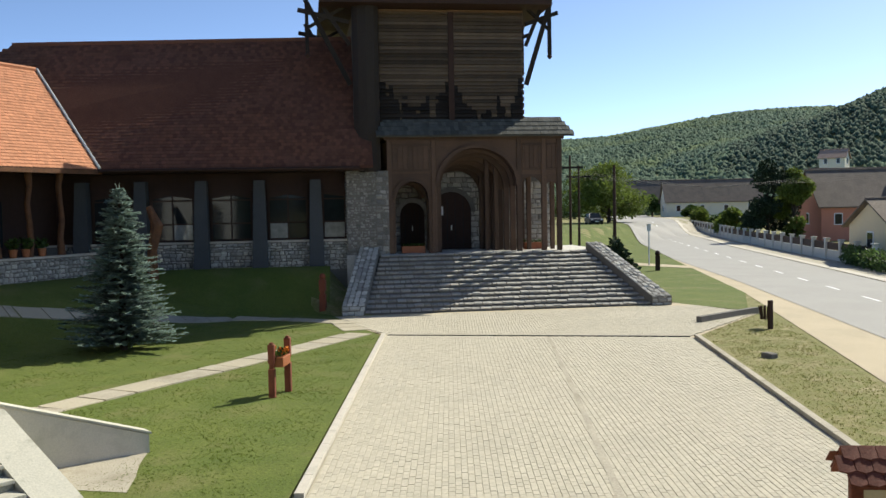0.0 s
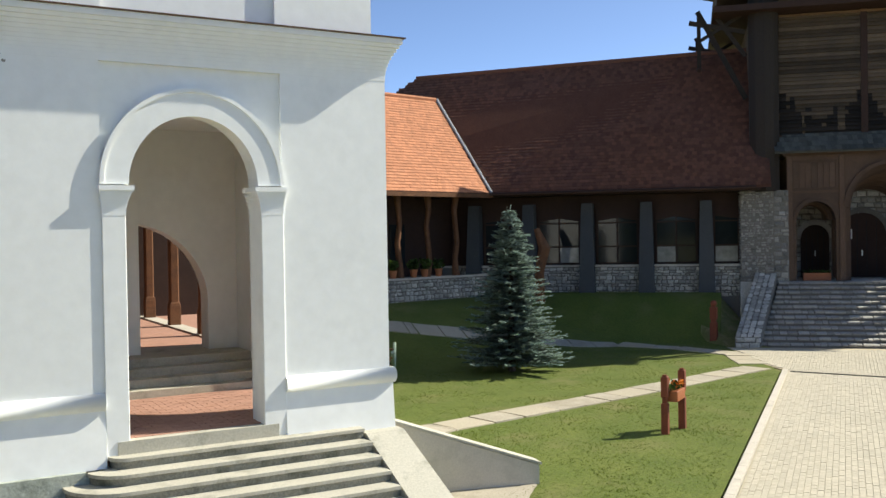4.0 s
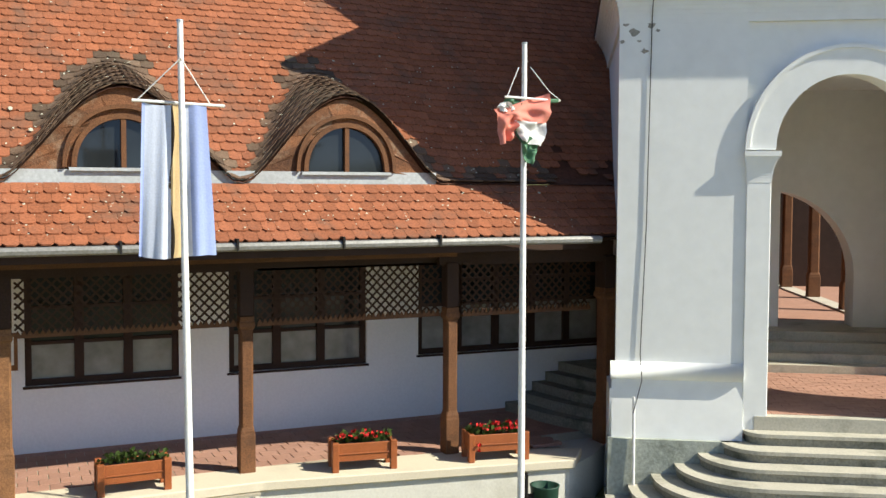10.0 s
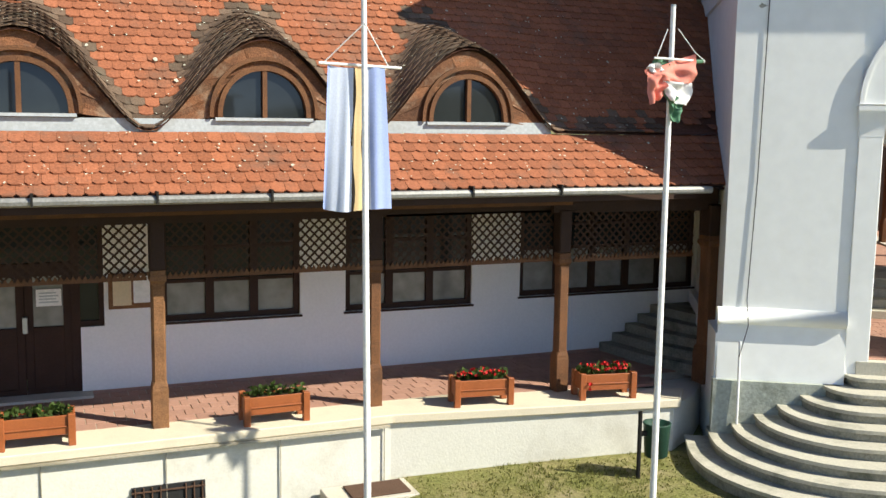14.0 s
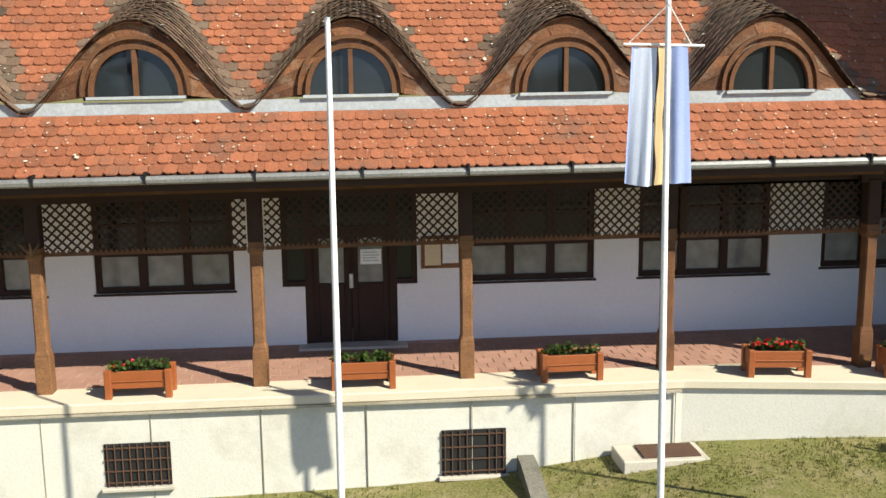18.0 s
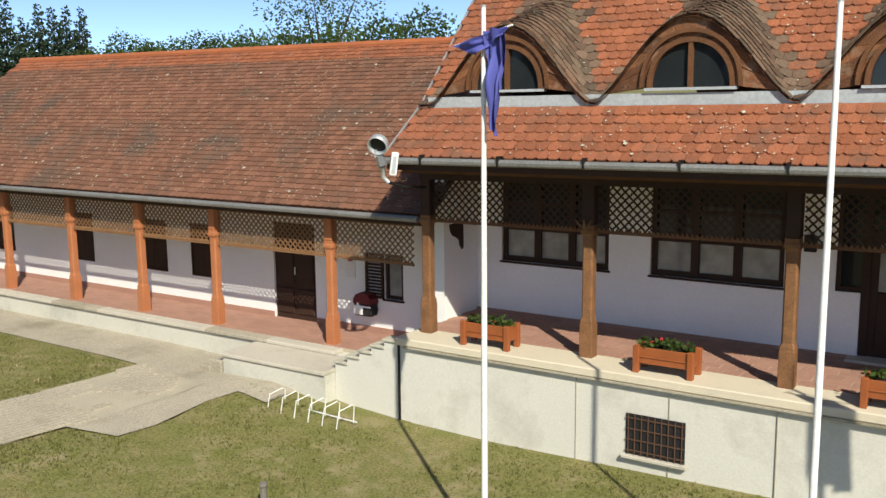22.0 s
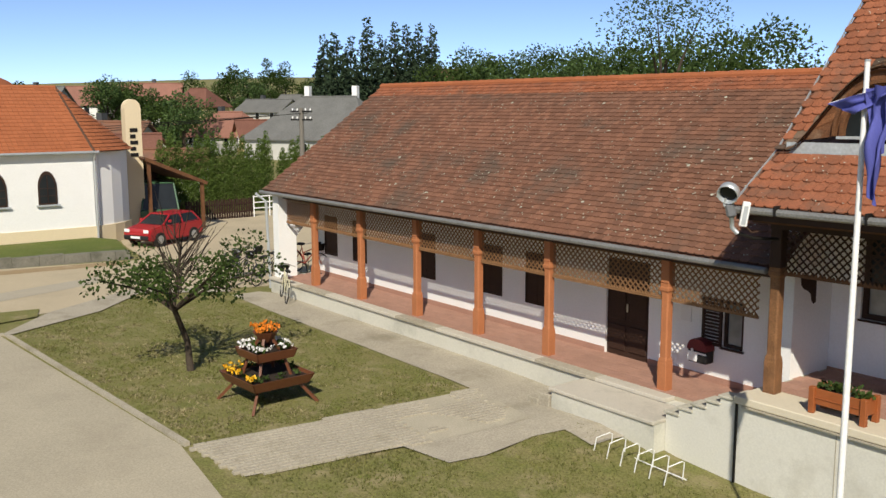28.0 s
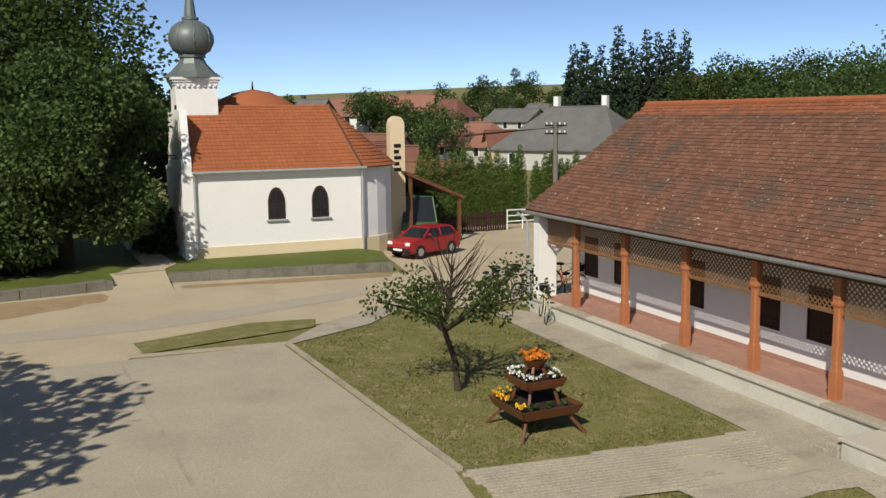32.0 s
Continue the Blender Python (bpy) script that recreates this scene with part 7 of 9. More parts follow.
# low stone kerb wall of the chapel green
kerb = thing("retaining_wall", "low weathered stone retaining wall round the chapel green", "wall")
LINE = [(-33.4, -9.0), (-34.3, -2.2), (-35.0, 1.6), None, (-35.6, 3.6), (-35.0, 8.0), (-34.4, 12.0)]
RK = random.Random(55)
for a, b in zip(LINE, LINE[1:]):
    if a and b:
        a, b = Vector(a), Vector(b)
        k = 0.0
        while k < 0.999:
            e = min(k + RK.uniform(0.55, 1.1) / (b - a).length, 1)
            p, q = a.lerp(b, k), a.lerp(b, e - 0.002)
            bm = bmesh.new()
            h = RK.uniform(-0.03, 0.025)
            beam(bm, (*p, 0.05 + h), (*q, 0.05 + h + RK.uniform(-0.015, 0.015)), 0.35 + RK.uniform(-0.05, 0.05), 0.62)
            part("wall_stone", bm, WALLD, kerb)
            k = e
tagged(drape("chapel_lawn", [(-34.5, -9), (-34.5, -2.2), (-35.2, 1.62), (-36.4, 1.62), (-36.5, 3.6), (-35.8, 3.6), (-35.2, 8), (-34.6, 12), (-37.6, 12.6), (-38.8, 12), (-38.8, 5), (-46, 3), (-60, 2), (-60, -9)], 0.33, LUSH), "rough grass round the chapel", "lawn", kind="structure")
bm = prism(bmesh.new(), [(-33.1, 1.6, -0.3), (-33.1, 1.6, 0.0), (-34.6, 1.6, 0.10), (-36.5, 1.6, 0.35), (-36.5, 1.6, -0.3)], (-0.2, 2.0, 0))
tagged(part("chapel_ramp", bm, DUST), "trodden earth ramp up to the chapel green", "path", kind="structure")
tagged(drape("chapel_path", [(-36.3, 1.7), (-36.5, 3.5), (-38.0, 4.2), (-46, 3.4), (-46, 2.6), (-38.5, 2.9)], 0.345, DUST), "trodden path up to the chapel", "path", kind="structure")
tagged(drape("verge_strip", [(-24.7, 1.75), (-25.9, 6.6), (-26.9, 6.9), (-27.2, 5.0), (-26.0, 1.6)], 0.04, GRASS), "narrow grass strip between lane and yard", "verge", kind="structure")
tagged(drape("corner_path", [(-24.4, 5.4), (-24.2, 5.6), (-25.6, 8.2), (-27.4, 9.9), (-26.0, 12.3), (-26.6, 12.6), (-28.2, 9.9), (-26.3, 7.0)], 0.03, FOOTP), "curving concrete path round the lawn corner", "path", kind="structure")
# kerb of the yard lawn
bm = bmesh.new()
for a, b in (((-24.25, 5.45), (-14.05, 6.05)), ((-24.6, 1.3), (-24.3, 5.4))):
    beam(bm, (*a, 0.0), (*b, 0.0), 0.11, 0.12)
tagged(part("yard_kerb", bm, FOOTP), "worn concrete kerb edging the lawn", "kerb", kind="structure")
joint = drape("yard_joint", [(-24.3, 1.08), (-24.3, 1.16), (-14.5, 1.80), (-9.5, 2.04), (-9.5, 1.96), (-14.5, 1.72)], 0.026, FOOTP)
tagged(joint, "darker joint strip across the concrete yard", "pavement", kind="structure")
bm.free()


# ---- trees ----
def leaves(name, blobs, count, size, material, parent, seed, flat=0.6):
    """Many small leaf blades scattered through a handful of uneven clumps."""
    rng = random.Random(seed)
    verts, faces = [], []
    vol = [b[3] ** 2 for b in blobs]
    tot = sum(vol)
    for (cx, cy, cz, r, sq), w in zip(blobs, vol):
        for _ in range(int(count * w / tot)):
            d = Vector((rng.gauss(0, 1), rng.gauss(0, 1), rng.gauss(0, 1))).normalized()
            k = r * (rng.random() ** 0.35) * (0.85 + 0.3 * noise.noise((d.x * 2.2 + cx, d.y * 2.2 + cy, d.z * 2.2)))
            p = Vector((cx + d.x * k, cy + d.y * k, cz + d.z * k * sq))
            t = (d + Vector((rng.uniform(-1, 1), rng.uniform(-1, 1), rng.uniform(-1, 0.6)))).normalized()
            s = t.cross(Vector((rng.uniform(-1, 1), rng.uniform(-1, 1), rng.uniform(-1, 1)))).normalized()
            l, wd = size * rng.uniform(0.6, 1.3), size * rng.uniform(0.25, 0.5)
            n = len(verts)
            verts.extend([p, p + t * l * 0.5 + s * wd, p + t * l, p + t * l * 0.5 - s * wd])
            faces.append((n, n + 1, n + 2, n + 3))
    return rings_mesh(name, verts, faces, material, parent)


def limbs(name, base, pts, material, parent):
    bm = bmesh.new()
    for line, r in pts:
        tube(bm, line, r, 7)
    return part(name, bm, material, parent, smooth=True)


def broadleaf(x, y, h, r, label, material, seed, count=2600, size=0.28, trunk=0.28, low=0.25):
    rng = random.Random(seed)
    g = ground_z(x, y)
    t = thing("tree", label, "tree", turn(x, y, g, 0))
    lines = [([(0, 0, -0.2), (0.05 * h * 0.1, 0, h * 0.3), (0, 0.03 * h * 0.2, h * 0.62)], [trunk, trunk * 0.75, trunk * 0.3])]
    blobs = []
    for k in range(9):
        a, z = 6.28 * k / 9 + rng.uniform(-0.4, 0.4), rng.uniform(low + 0.1, 0.8) * h
        rr = r * rng.uniform(0.45, 0.72) * (1.15 - abs(z / h - 0.5))
        e = (math.cos(a) * rr, math.sin(a) * rr, z)
        lines.append(([(0, 0, z * 0.55), (e[0] * 0.5, e[1] * 0.5, z * 0.8), e], [trunk * 0.4, trunk * 0.25, trunk * 0.08]))
        blobs.append((*e, r * rng.uniform(0.38, 0.55), 0.8))
    blobs.append((0, 0, h * 0.72, r * 0.62, 0.9))
    blobs.append((0, 0, h * 0.88, r * 0.36, 0.9))
    limbs("trunk", None, lines, BARK, t)
    leaves("crown", blobs, count, size, material, t, seed)
    return t


# the great chestnut by the chapel
broadleaf(-38.9, 0.1, 8.6, 4.5, "huge dark green chestnut tree beside the chapel", DARKLEAF, 71, 42000, 0.2, 0.4, 0.13)
broadleaf(-46.5, -0.8, 13.5, 6.2, "taller loose crowned tree behind the chestnut", LEAF, 77, 11000, 0.26, 0.45, 0.3)
broadleaf(-39.2, -4.0, 9.0, 4.3, "leafy dark tree on the chapel green", DARKLEAF, 76, 19000, 0.25, 0.35, -0.03)
broadleaf(-50.5, -3.5, 15.0, 6.5, "tall dark green tree behind the chestnut", DARKLEAF, 72, 20000, 0.31, 0.45, 0.2)
broadleaf(-42.2, 3.9, 2.6, 1.3, "low dark shrub beside the chapel corner", DARKLEAF, 78, 5000, 0.16, 0.1, 0.0)
broadleaf(-49.0, 3.8, 9.0, 3.4, "dark tree in the shade behind the chapel", DARKLEAF, 73, 7000, 0.32, 0.3, 0.1)
broadleaf(-13.9, -9.7, 10.0, 5.3, "spreading tree at the yard's edge", DARKLEAF, 75, 6500, 0.42, 0.3, 0.3)

# Added out of view so that its shadow falls on the chapel green.
broadleaf(-33.0, -12.5, 11.0, 4.8, "unseen leafy tree added to shade the chapel green", DARKLEAF, 74, 9000, 0.42, 0.3, 0.2)

# young tree on the lawn: bare crown top, leafy lower boughs
yt = thing("young_tree", "young tree with bare upper twigs and leafy lower boughs", "tree", turn(-18.4, 7.9, 0.0, 0) @ Matrix.Diagonal((1.1, 1.1, 1.1, 1)))
rng = random.Random(17)
lines, blobs = [([(0, 0, -0.1), (0.03, -0.06, 0.6), (-0.05, -0.28, 1.3)], [0.08, 0.062, 0.052])], []
for k in range(9):
    a = 6.28 * k / 9 + rng.uniform(-0.3, 0.3)
    h1, rr = rng.uniform(1.6, 2.5), rng.uniform(1.0, 1.95)
    if math.sin(a) < 0:
        h1, rr = h1 - 0.45, rr * 1.12
    e = (math.cos(a) * rr, math.sin(a) * rr - 0.2, h1)
    m_ = (e[0] * 0.4, e[1] * 0.4 - 0.12, 1.7)
    lines.append(([(-0.05, -0.27, 1.25), m_, e], [0.045, 0.03, 0.012]))
    for f in (0.45, 0.75, 1.0):
        blobs.append((e[0] * f, e[1] * f, m_[2] + (h1 - m_[2]) * f + rng.uniform(-0.1, 0.15), 0.42, 0.75))
lines.append(([(-0.05, -0.28, 1.28), (0.02, -0.2, 1.9), (0.0, -0.05, 2.7)], [0.045, 0.03, 0.012]))
for k in range(34):
    a, rr, z0 = rng.uniform(0, 6.28), rng.uniform(0.3, 1.15), rng.uniform(1.4, 2.5)
    root = (0.01, -0.2 + 0.08 * (z0 - 1.4), z0)
    top = z0 + rng.uniform(0.5, 1.25)
    mid = (math.cos(a) * rr * 0.5, math.sin(a) * rr * 0.5 - 0.1, z0 + (top - z0) * 0.42)
    tip = (math.cos(a) * rr, math.sin(a) * rr, min(top, 3.7))
    lines.append(([root, mid, tip], [0.016, 0.009, 0.003]))
    b2 = a + rng.uniform(-0.9, 0.9)
    lines.append(([mid, (mid[0] + 0.3 * math.cos(b2), mid[1] + 0.3 * math.sin(b2), mid[2] + rng.uniform(0.2, 0.5))], [0.007, 0.003]))
limbs("trunk", None, lines, BARK, yt)
leaves("foliage", blobs, 2600, 0.085, LEAF, yt, 18)

# flower pyramid
pyr = thing("flower_pyramid", "three tier wooden flower stand with pansies and marigolds", "planter", turn(-15.48, 8.27, 0.0, 3) @ Matrix.Diagonal((0.72, 0.72, 0.9, 1)))
for z, r, h in ((0.42, 0.94, 0.22), (0.98, 0.62, 0.20)):
    for k in range(4):
        bm = bmesh.new()
        prism(bm, [(-r, -r, z + h), (r, -r, z + h), (r * 0.86, -r * 0.86, z), (-r * 0.86, -r * 0.86, z)], (0, 0.035, 0))
        bm.transform(Euler((0, 0, math.pi / 2 * k)).to_matrix().to_4x4())
        part("trough_board", bm, DARKPLANTER, pyr)
    part("soil", block(-r * 0.87, r * 0.87, -r * 0.87, r * 0.87, z + 0.02, z + h - 0.05), SOIL, pyr)
for k in range(4):
    for (a, b) in (((0.62, 0.42), (0.98, 0.0)), ((0.34, 1.0), (0.52, 0.42)), ((0.10, 1.42), (0.32, 1.05))):
        bm = bmesh.new()
        beam(bm, (a[0], a[0], a[1]), (b[0], b[0], b[1]), 0.07, 0.07)
        bm.transform(Euler((0, 0, math.pi / 2 * k)).to_matrix().to_4x4())
        part("leg", bm, DARKPLANTER, pyr)
part("bowl", lathe(bmesh.new(), [(0.06, 1.28), (0.15, 1.32), (0.36, 1.54), (0.32, 1.54), (0.1, 1.45)], 8), DARKPLANTER, pyr)
rng = random.Random(4)
bm = bmesh.new()
leaf_tuft(bm, rng, 0, 0, 1.5, 90, 0.26, 0.09, 0.14)
for k in range(60):
    a, q = rng.uniform(0, 6.28), rng.choice(((0.74, 0.62), (0.42, 1.16)))
    s = rng.uniform(-q[0], q[0])
    px, py = [(s, -q[0]), (s, q[0]), (q[0], s), (-q[0], s)][k % 4]
    leaf_tuft(bm, rng, px, py, q[1], 10, 0.1, 0.09, 0.08)
part("foliage", bm, LEAF, pyr)
for mat_, z, sp, n in ((ORANGE, 1.58, 0.34, 95), (WPETAL, 1.22, 0.52, 75), (YELLOW, 0.68, 0.82, 80)):
    bm = bmesh.new()
    if mat_ is ORANGE:
        petals(bm, rng, 0, 0, z, n, sp, sp, 0.03, 0.12)
    else:
        for k in range(n):
            s = rng.uniform(-sp, sp)
            px, py = [(s, -sp), (-sp, s), (s, sp), (sp, s)][k % 4 if mat_ is WPETAL else (k % 3 if k % 3 < 2 else 0)]
            if mat_ is YELLOW and 0.0 < s < 0.28:
                continue
            petals(bm, rng, px, py, z, 1, 0.05, 0.05, 0.03, 0.1)
    part("bloom", bm, mat_, pyr)["kind"] = "stuff"


# ---- bicycles ----
def bicycle(x, y, z, deg, tint, lean=8):
    t = thing("bicycle", "parked bicycle with a basket leaning by the veranda", "bicycle", pose(x, y, z, lean, 0, deg), "parked bicycles")
    for wx in (-0.54, 0.54):
        ring_ = [(wx + 0.33 * math.cos(q), 0, 0.34 + 0.33 * math.sin(q)) for q in (6.2832 * k / 22 for k in range(23))]
        wheel = part("wheel", tube(bmesh.new(), ring_, 0.018, 6, False), BLACK, t)
        bm = bmesh.new()
        for k in range(10):
            q = 6.2832 * k / 10
            tube(bm, [(wx, 0, 0.34), (wx + 0.31 * math.cos(q), 0, 0.34 + 0.31 * math.sin(q))], 0.003, 4)
        part("spoke_set", bm, STEEL, wheel)
    bm = bmesh.new()
    for a, b in (((-0.54, 0, 0.34), (-0.12, 0, 0.30)), ((-0.54, 0, 0.34), (-0.2, 0, 0.78)), ((-0.12, 0, 0.30), (-0.22, 0, 0.88)), ((-0.12, 0, 0.30), (0.38, 0, 0.78)), ((-0.18, 0, 0.62), (0.36, 0, 0.84)), ((0.34, 0, 0.92), (0.54, 0, 0.34))):
        tube(bm, [a, b], 0.016, 6)
    part("frame", bm, tint, t)
    part("handlebar", tube(bmesh.new(), [(0.22, -0.28, 1.0), (0.33, -0.12, 1.02), (0.33, 0.12, 1.02), (0.22, 0.28, 1.0)], 0.013, 6), STEEL, t)
    part("saddle", block(-0.36, -0.1, -0.07, 0.07, 0.88, 0.95, 0.02), BLACK, t)
    bm = lathe(bmesh.new(), [(0.12, 0.78), (0.17, 1.0), (0.16, 1.0), (0.11, 0.8)], 10, 0.56, 0)
    part("basket", bm, IRON, t)
    part("mudguard", tube(bmesh.new(), [(-0.54 + 0.37 * math.cos(q), 0, 0.34 + 0.37 * math.sin(q)) for q in (0.2 + 2.4 * k / 8 for k in range(9))], 0.02, 5), tint, t)


CREAMB = shade("cream_enamel", (0.62, 0.58, 0.40), 0.4, 0.1, 4, 30, 0.0, spec=0.5)
DARKB = shade("dark_enamel", (0.05, 0.05, 0.06), 0.4, 0.1, 4, 30, 0.0, spec=0.5)
REDB = shade("red_enamel", (0.30, 0.05, 0.03), 0.4, 0.1, 4, 30, 0.0, spec=0.5)
bicycle(-23.9, 13.0, 0.0, 160, CREAMB)
for k, (x, y, d, c) in enumerate(((-26.6, 13.8, 120, DARKB), (-27.1, 14.4, 118, CREAMB), (-26.9, 13.0, 125, DARKB), (-27.6, 12.9, 130, DARKB), (-26.2, 15.2, 110, CREAMB), (-27.9, 13.6, 100, DARKB), (-25.2, 14.6, 20, REDB))):
    bicycle(x, y, 0.02 if x < -25.3 else FB, d, c, 6)


# ---- vehicles ----
def car(m, paint, label, L=3.7, W=1.55, H=1.42):
    t = thing("car", label, "car", m)
    prof = [(-L / 2, 0.30), (-L / 2, 0.60), (-L / 2 + 0.12, 0.74), (-L * 0.24, 0.86), (L * 0.44, 0.90), (L / 2 - 0.02, 0.86), (L / 2, 0.5), (L / 2, 0.28), (L * 0.38, 0.22), (-L * 0.38, 0.22)]
    bm = prism(bmesh.new(), [(x, -W / 2, z) for x, z in prof], (0, W, 0))
    bmesh.ops.bevel(bm, geom=bm.edges[:], offset=0.05, segments=2, affect="EDGES")
    part("body", bm, paint, t, smooth=False)
    lo = [(-L * 0.235, W * 0.47), (L * 0.455, W * 0.47), (L * 0.455, -W * 0.47), (-L * 0.235, -W * 0.47)]
    hi = [(-L * 0.07, W * 0.37), (L * 0.36, W * 0.37), (L * 0.36, -W * 0.37), (-L * 0.07, -W * 0.37)]
    bm = bmesh.new()
    a_, b_ = [bm.verts.new((x, y, 0.86)) for x, y in lo], [bm.verts.new((x, y, H - 0.05)) for x, y in hi]
    for i in range(4):
        bm.faces.new((a_[i], a_[(i + 1) % 4], b_[(i + 1) % 4], b_[i]))
    bm.faces.new(b_)
    bmesh.ops.recalc_face_normals(bm, faces=bm.faces[:])
    part("glasshouse", bm, GLASS, t, "dark car windows")
    bm = prism(bmesh.new(), [(x * 1.02, y * 1.02, H - 0.06) for x, y in hi], (0, 0, 0.07))
    bmesh.ops.bevel(bm, geom=bm.edges[:], offset=0.02, segments=1, affect="EDGES")
    part("roof", bm, paint, t)
    for (p, q) in [(lo[i], hi[i]) for i in range(4)] + [((L * 0.12, W * 0.47), (L * 0.12, W * 0.37)), ((L * 0.12, -W * 0.47), (L * 0.12, -W * 0.37))]:
        part("pillar", tube(bmesh.new(), [(p[0], p[1], 0.86), (q[0], q[1], H - 0.04)], 0.04, 6), paint, t)
    for s in (-1, 1):
        part("headlight", block(-L / 2 - 0.012, -L / 2 + 0.06, s * W * 0.36 - 0.13, s * W * 0.36 + 0.13, 0.60, 0.74, 0.02), POLE, t, "clear headlight")
        part("mirror", block(-L * 0.17, -L * 0.13, s * W / 2 - 0.02, s * (W / 2 + 0.14), 0.95, 1.06, 0.02), paint, t)
        for wx in (-L * 0.31, L * 0.31):
            bm = lathe(bmesh.new(), [(0.16, -0.09), (0.29, -0.09), (0.30, 0.0), (0.29, 0.09), (0.16, 0.09)], 18)
            bm.transform(pose(wx, s * (W / 2 - 0.06), 0.30, 90, 0, 0))
            w = part("wheel", bm, BLACK, t)
            bm = lathe(bmesh.new(), [(0.05, -0.10), (0.17, -0.095), (0.17, 0.095), (0.05, 0.10)], 12)
            bm.transform(pose(wx, s * (W / 2 - 0.06), 0.30, 90, 0, 0))
            part("rim", bm, STEEL, w)
    part("bumper", block(-L / 2 - 0.05, -L / 2 + 0.08, -W * 0.46, W * 0.46, 0.32, 0.5, 0.03), BLACK, t)
    part("plate_bar", block(-L / 2 - 0.06, -L / 2 - 0.05, -0.25, 0.25, 0.38, 0.47), POLE, t)
    return t


car(turn(-37.6, 14.6, 0.02, 116), CARRED, "small red hatchback parked beside the chapel", 3.2, 1.42, 1.26)
GREENV = shade("green_van_paint", (0.05, 0.13, 0.06), 0.4, 0.1, 3, 20, 0.0, spec=0.5)
car(turn(-43.4, 16.6, 0.1, -20), GREENV, "green and white van parked under the shed", 4.2, 1.75, 2.1)

# ---- behind the chapel: parapet wall, shed, fence, hedge, pole ----
sign = thing("arched_sign_wall", "cream gable wall with a rounded top and vertical lettering", "wall")
bm = bmesh.new()
prism(bm, [(-42, 14.67, 0), (-42, 15.4, 0), (-42, 15.4, 5.6)] + [(-42, 15.035 + 0.365 * math.cos(q), 5.6 + 0.42 * math.sin(q)) for q in (math.pi * k / 8 for k in range(1, 8))] + [(-42, 14.67, 5.6)], (-0.5, 0, 0))
part("wall", bm, CREAM, sign)
for k in range(5):
    part("text_bar", block(-41.99, -41.975, 14.85, 15.2 - 0.1 * (k % 2), 4.55 - 0.28 * k, 4.72 - 0.28 * k), IRON, sign)
shed = thing("lean_to_shed", "open lean-to shed with a brown tile roof", "shed")
bm = bmesh.new()
prism(bm, [(-41.2, 15.2, 3.35), (-41.2, 18.0, 2.15), (-46.5, 18.0, 2.15), (-46.5, 15.2, 3.35)], (0, 0, 0.10))
part("roof", bm, TILEB, shed)
part("fascia", beam(bmesh.new(), (-41.15, 15.2, 3.35), (-41.15, 18.1, 2.12), 0.06, 0.16), OAK, shed)
part("back_wall", block(-46.6, -46.4, 15.2, 18, 0, 3), DARKWOOD, shed)
for y in (15.4, 17.9):
    part("post", block(-41.4, -41.25, y - 0.07, y + 0.07, 0, 2.2 if y > 16 else 3.2), OAK, shed)
fence = thing("board_fence", "dark vertical board fence beside the lane", "fence")
for k in range(27):
    y = 18.1 + 0.135 * k
    part("board", block(-44.0, -43.97, y, y + 0.095, 0.02, 1.0 + 0.03 * math.sin(k * 2.3)), DARKWOOD, fence)
part("rail", block(-43.97, -43.93, 18.1, 21.7, 0.3, 0.38), DARKWOOD, fence)
part("rail", block(-43.97, -43.93, 18.1, 21.7, 0.72, 0.8), DARKWOOD, fence)
gate = thing("pale_gate", "pale tubular field gate beside the fence", "gate")
for z in (0.45, 0.75, 1.05):
    part("rail", tube(bmesh.new(), [(-44, 21.8, z), (-44, 23.6, z)], 0.03, 6), POLE, gate)
for y in (21.8, 22.7, 23.6):
    part("post", tube(bmesh.new(), [(-44, y, 0), (-44, y, 1.1)], 0.035, 6), POLE, gate)
for k in range(20):
    y = 17.9 + 0.5 * k
    if k == 13:
        continue
    h = 4.1 + 0.35 * math.sin(k * 1.7) - (0.3 if k > 12 else 0)
    t = thing("thuja", "tall clipped green thuja of the garden hedge", "thuja", turn(-46.5 + 0.1 * math.sin(k * 3), y, 0, 0), "thuja hedge")
    part("trunk", tube(bmesh.new(), [(0, 0, -0.1), (0, 0, 1.0)], 0.06, 6), BARK, t)
    leaves("foliage", [(0, 0, h * f, 0.46 * w, 1.3) for f, w in ((0.08, 0.9), (0.2, 1.0), (0.32, 1.0), (0.44, 1.0), (0.56, 0.95), (0.67, 0.85), (0.78, 0.7), (0.87, 0.5), (0.95, 0.28))], 6500, 0.075, HEDGE, t, 200 + k)
pole = thing("power_pole", "concrete power pole with crossarms and insulators", "power pole", turn(-46, 25.8, 0, 20))
part("mast", tube(bmesh.new(), [(0, 0, 0), (0, 0, 5.6)], [0.17, 0.12], 8), MORTAR, pole)
for z in (4.9, 5.35):
    part("crossarm", block(-0.75, 0.75, -0.05, 0.05, z, z + 0.09), IRON, pole)
    for x in (-0.65, -0.3, 0.3, 0.65):
        part("insulator", lathe(bmesh.new(), [(0.03, z + 0.09), (0.05, z + 0.15), (0.03, z + 0.22)], 6, x, 0), POLE, pole)
wire = thing("overhead_wires", "overhead wires crossing the lane", "wire")
for k in range(3):
    part("wire", tube(bmesh.new(), [(-46, 25.8 + 0.2 * k, 5.3), (-44, 15, 4.6 + 0.1 * k), (-41, 5, 4.35 + 0.07 * k), (-40, -12, 4.9 + 0.07 * k), (-40, -40, 6)], 0.016, 5), IRON, wire)


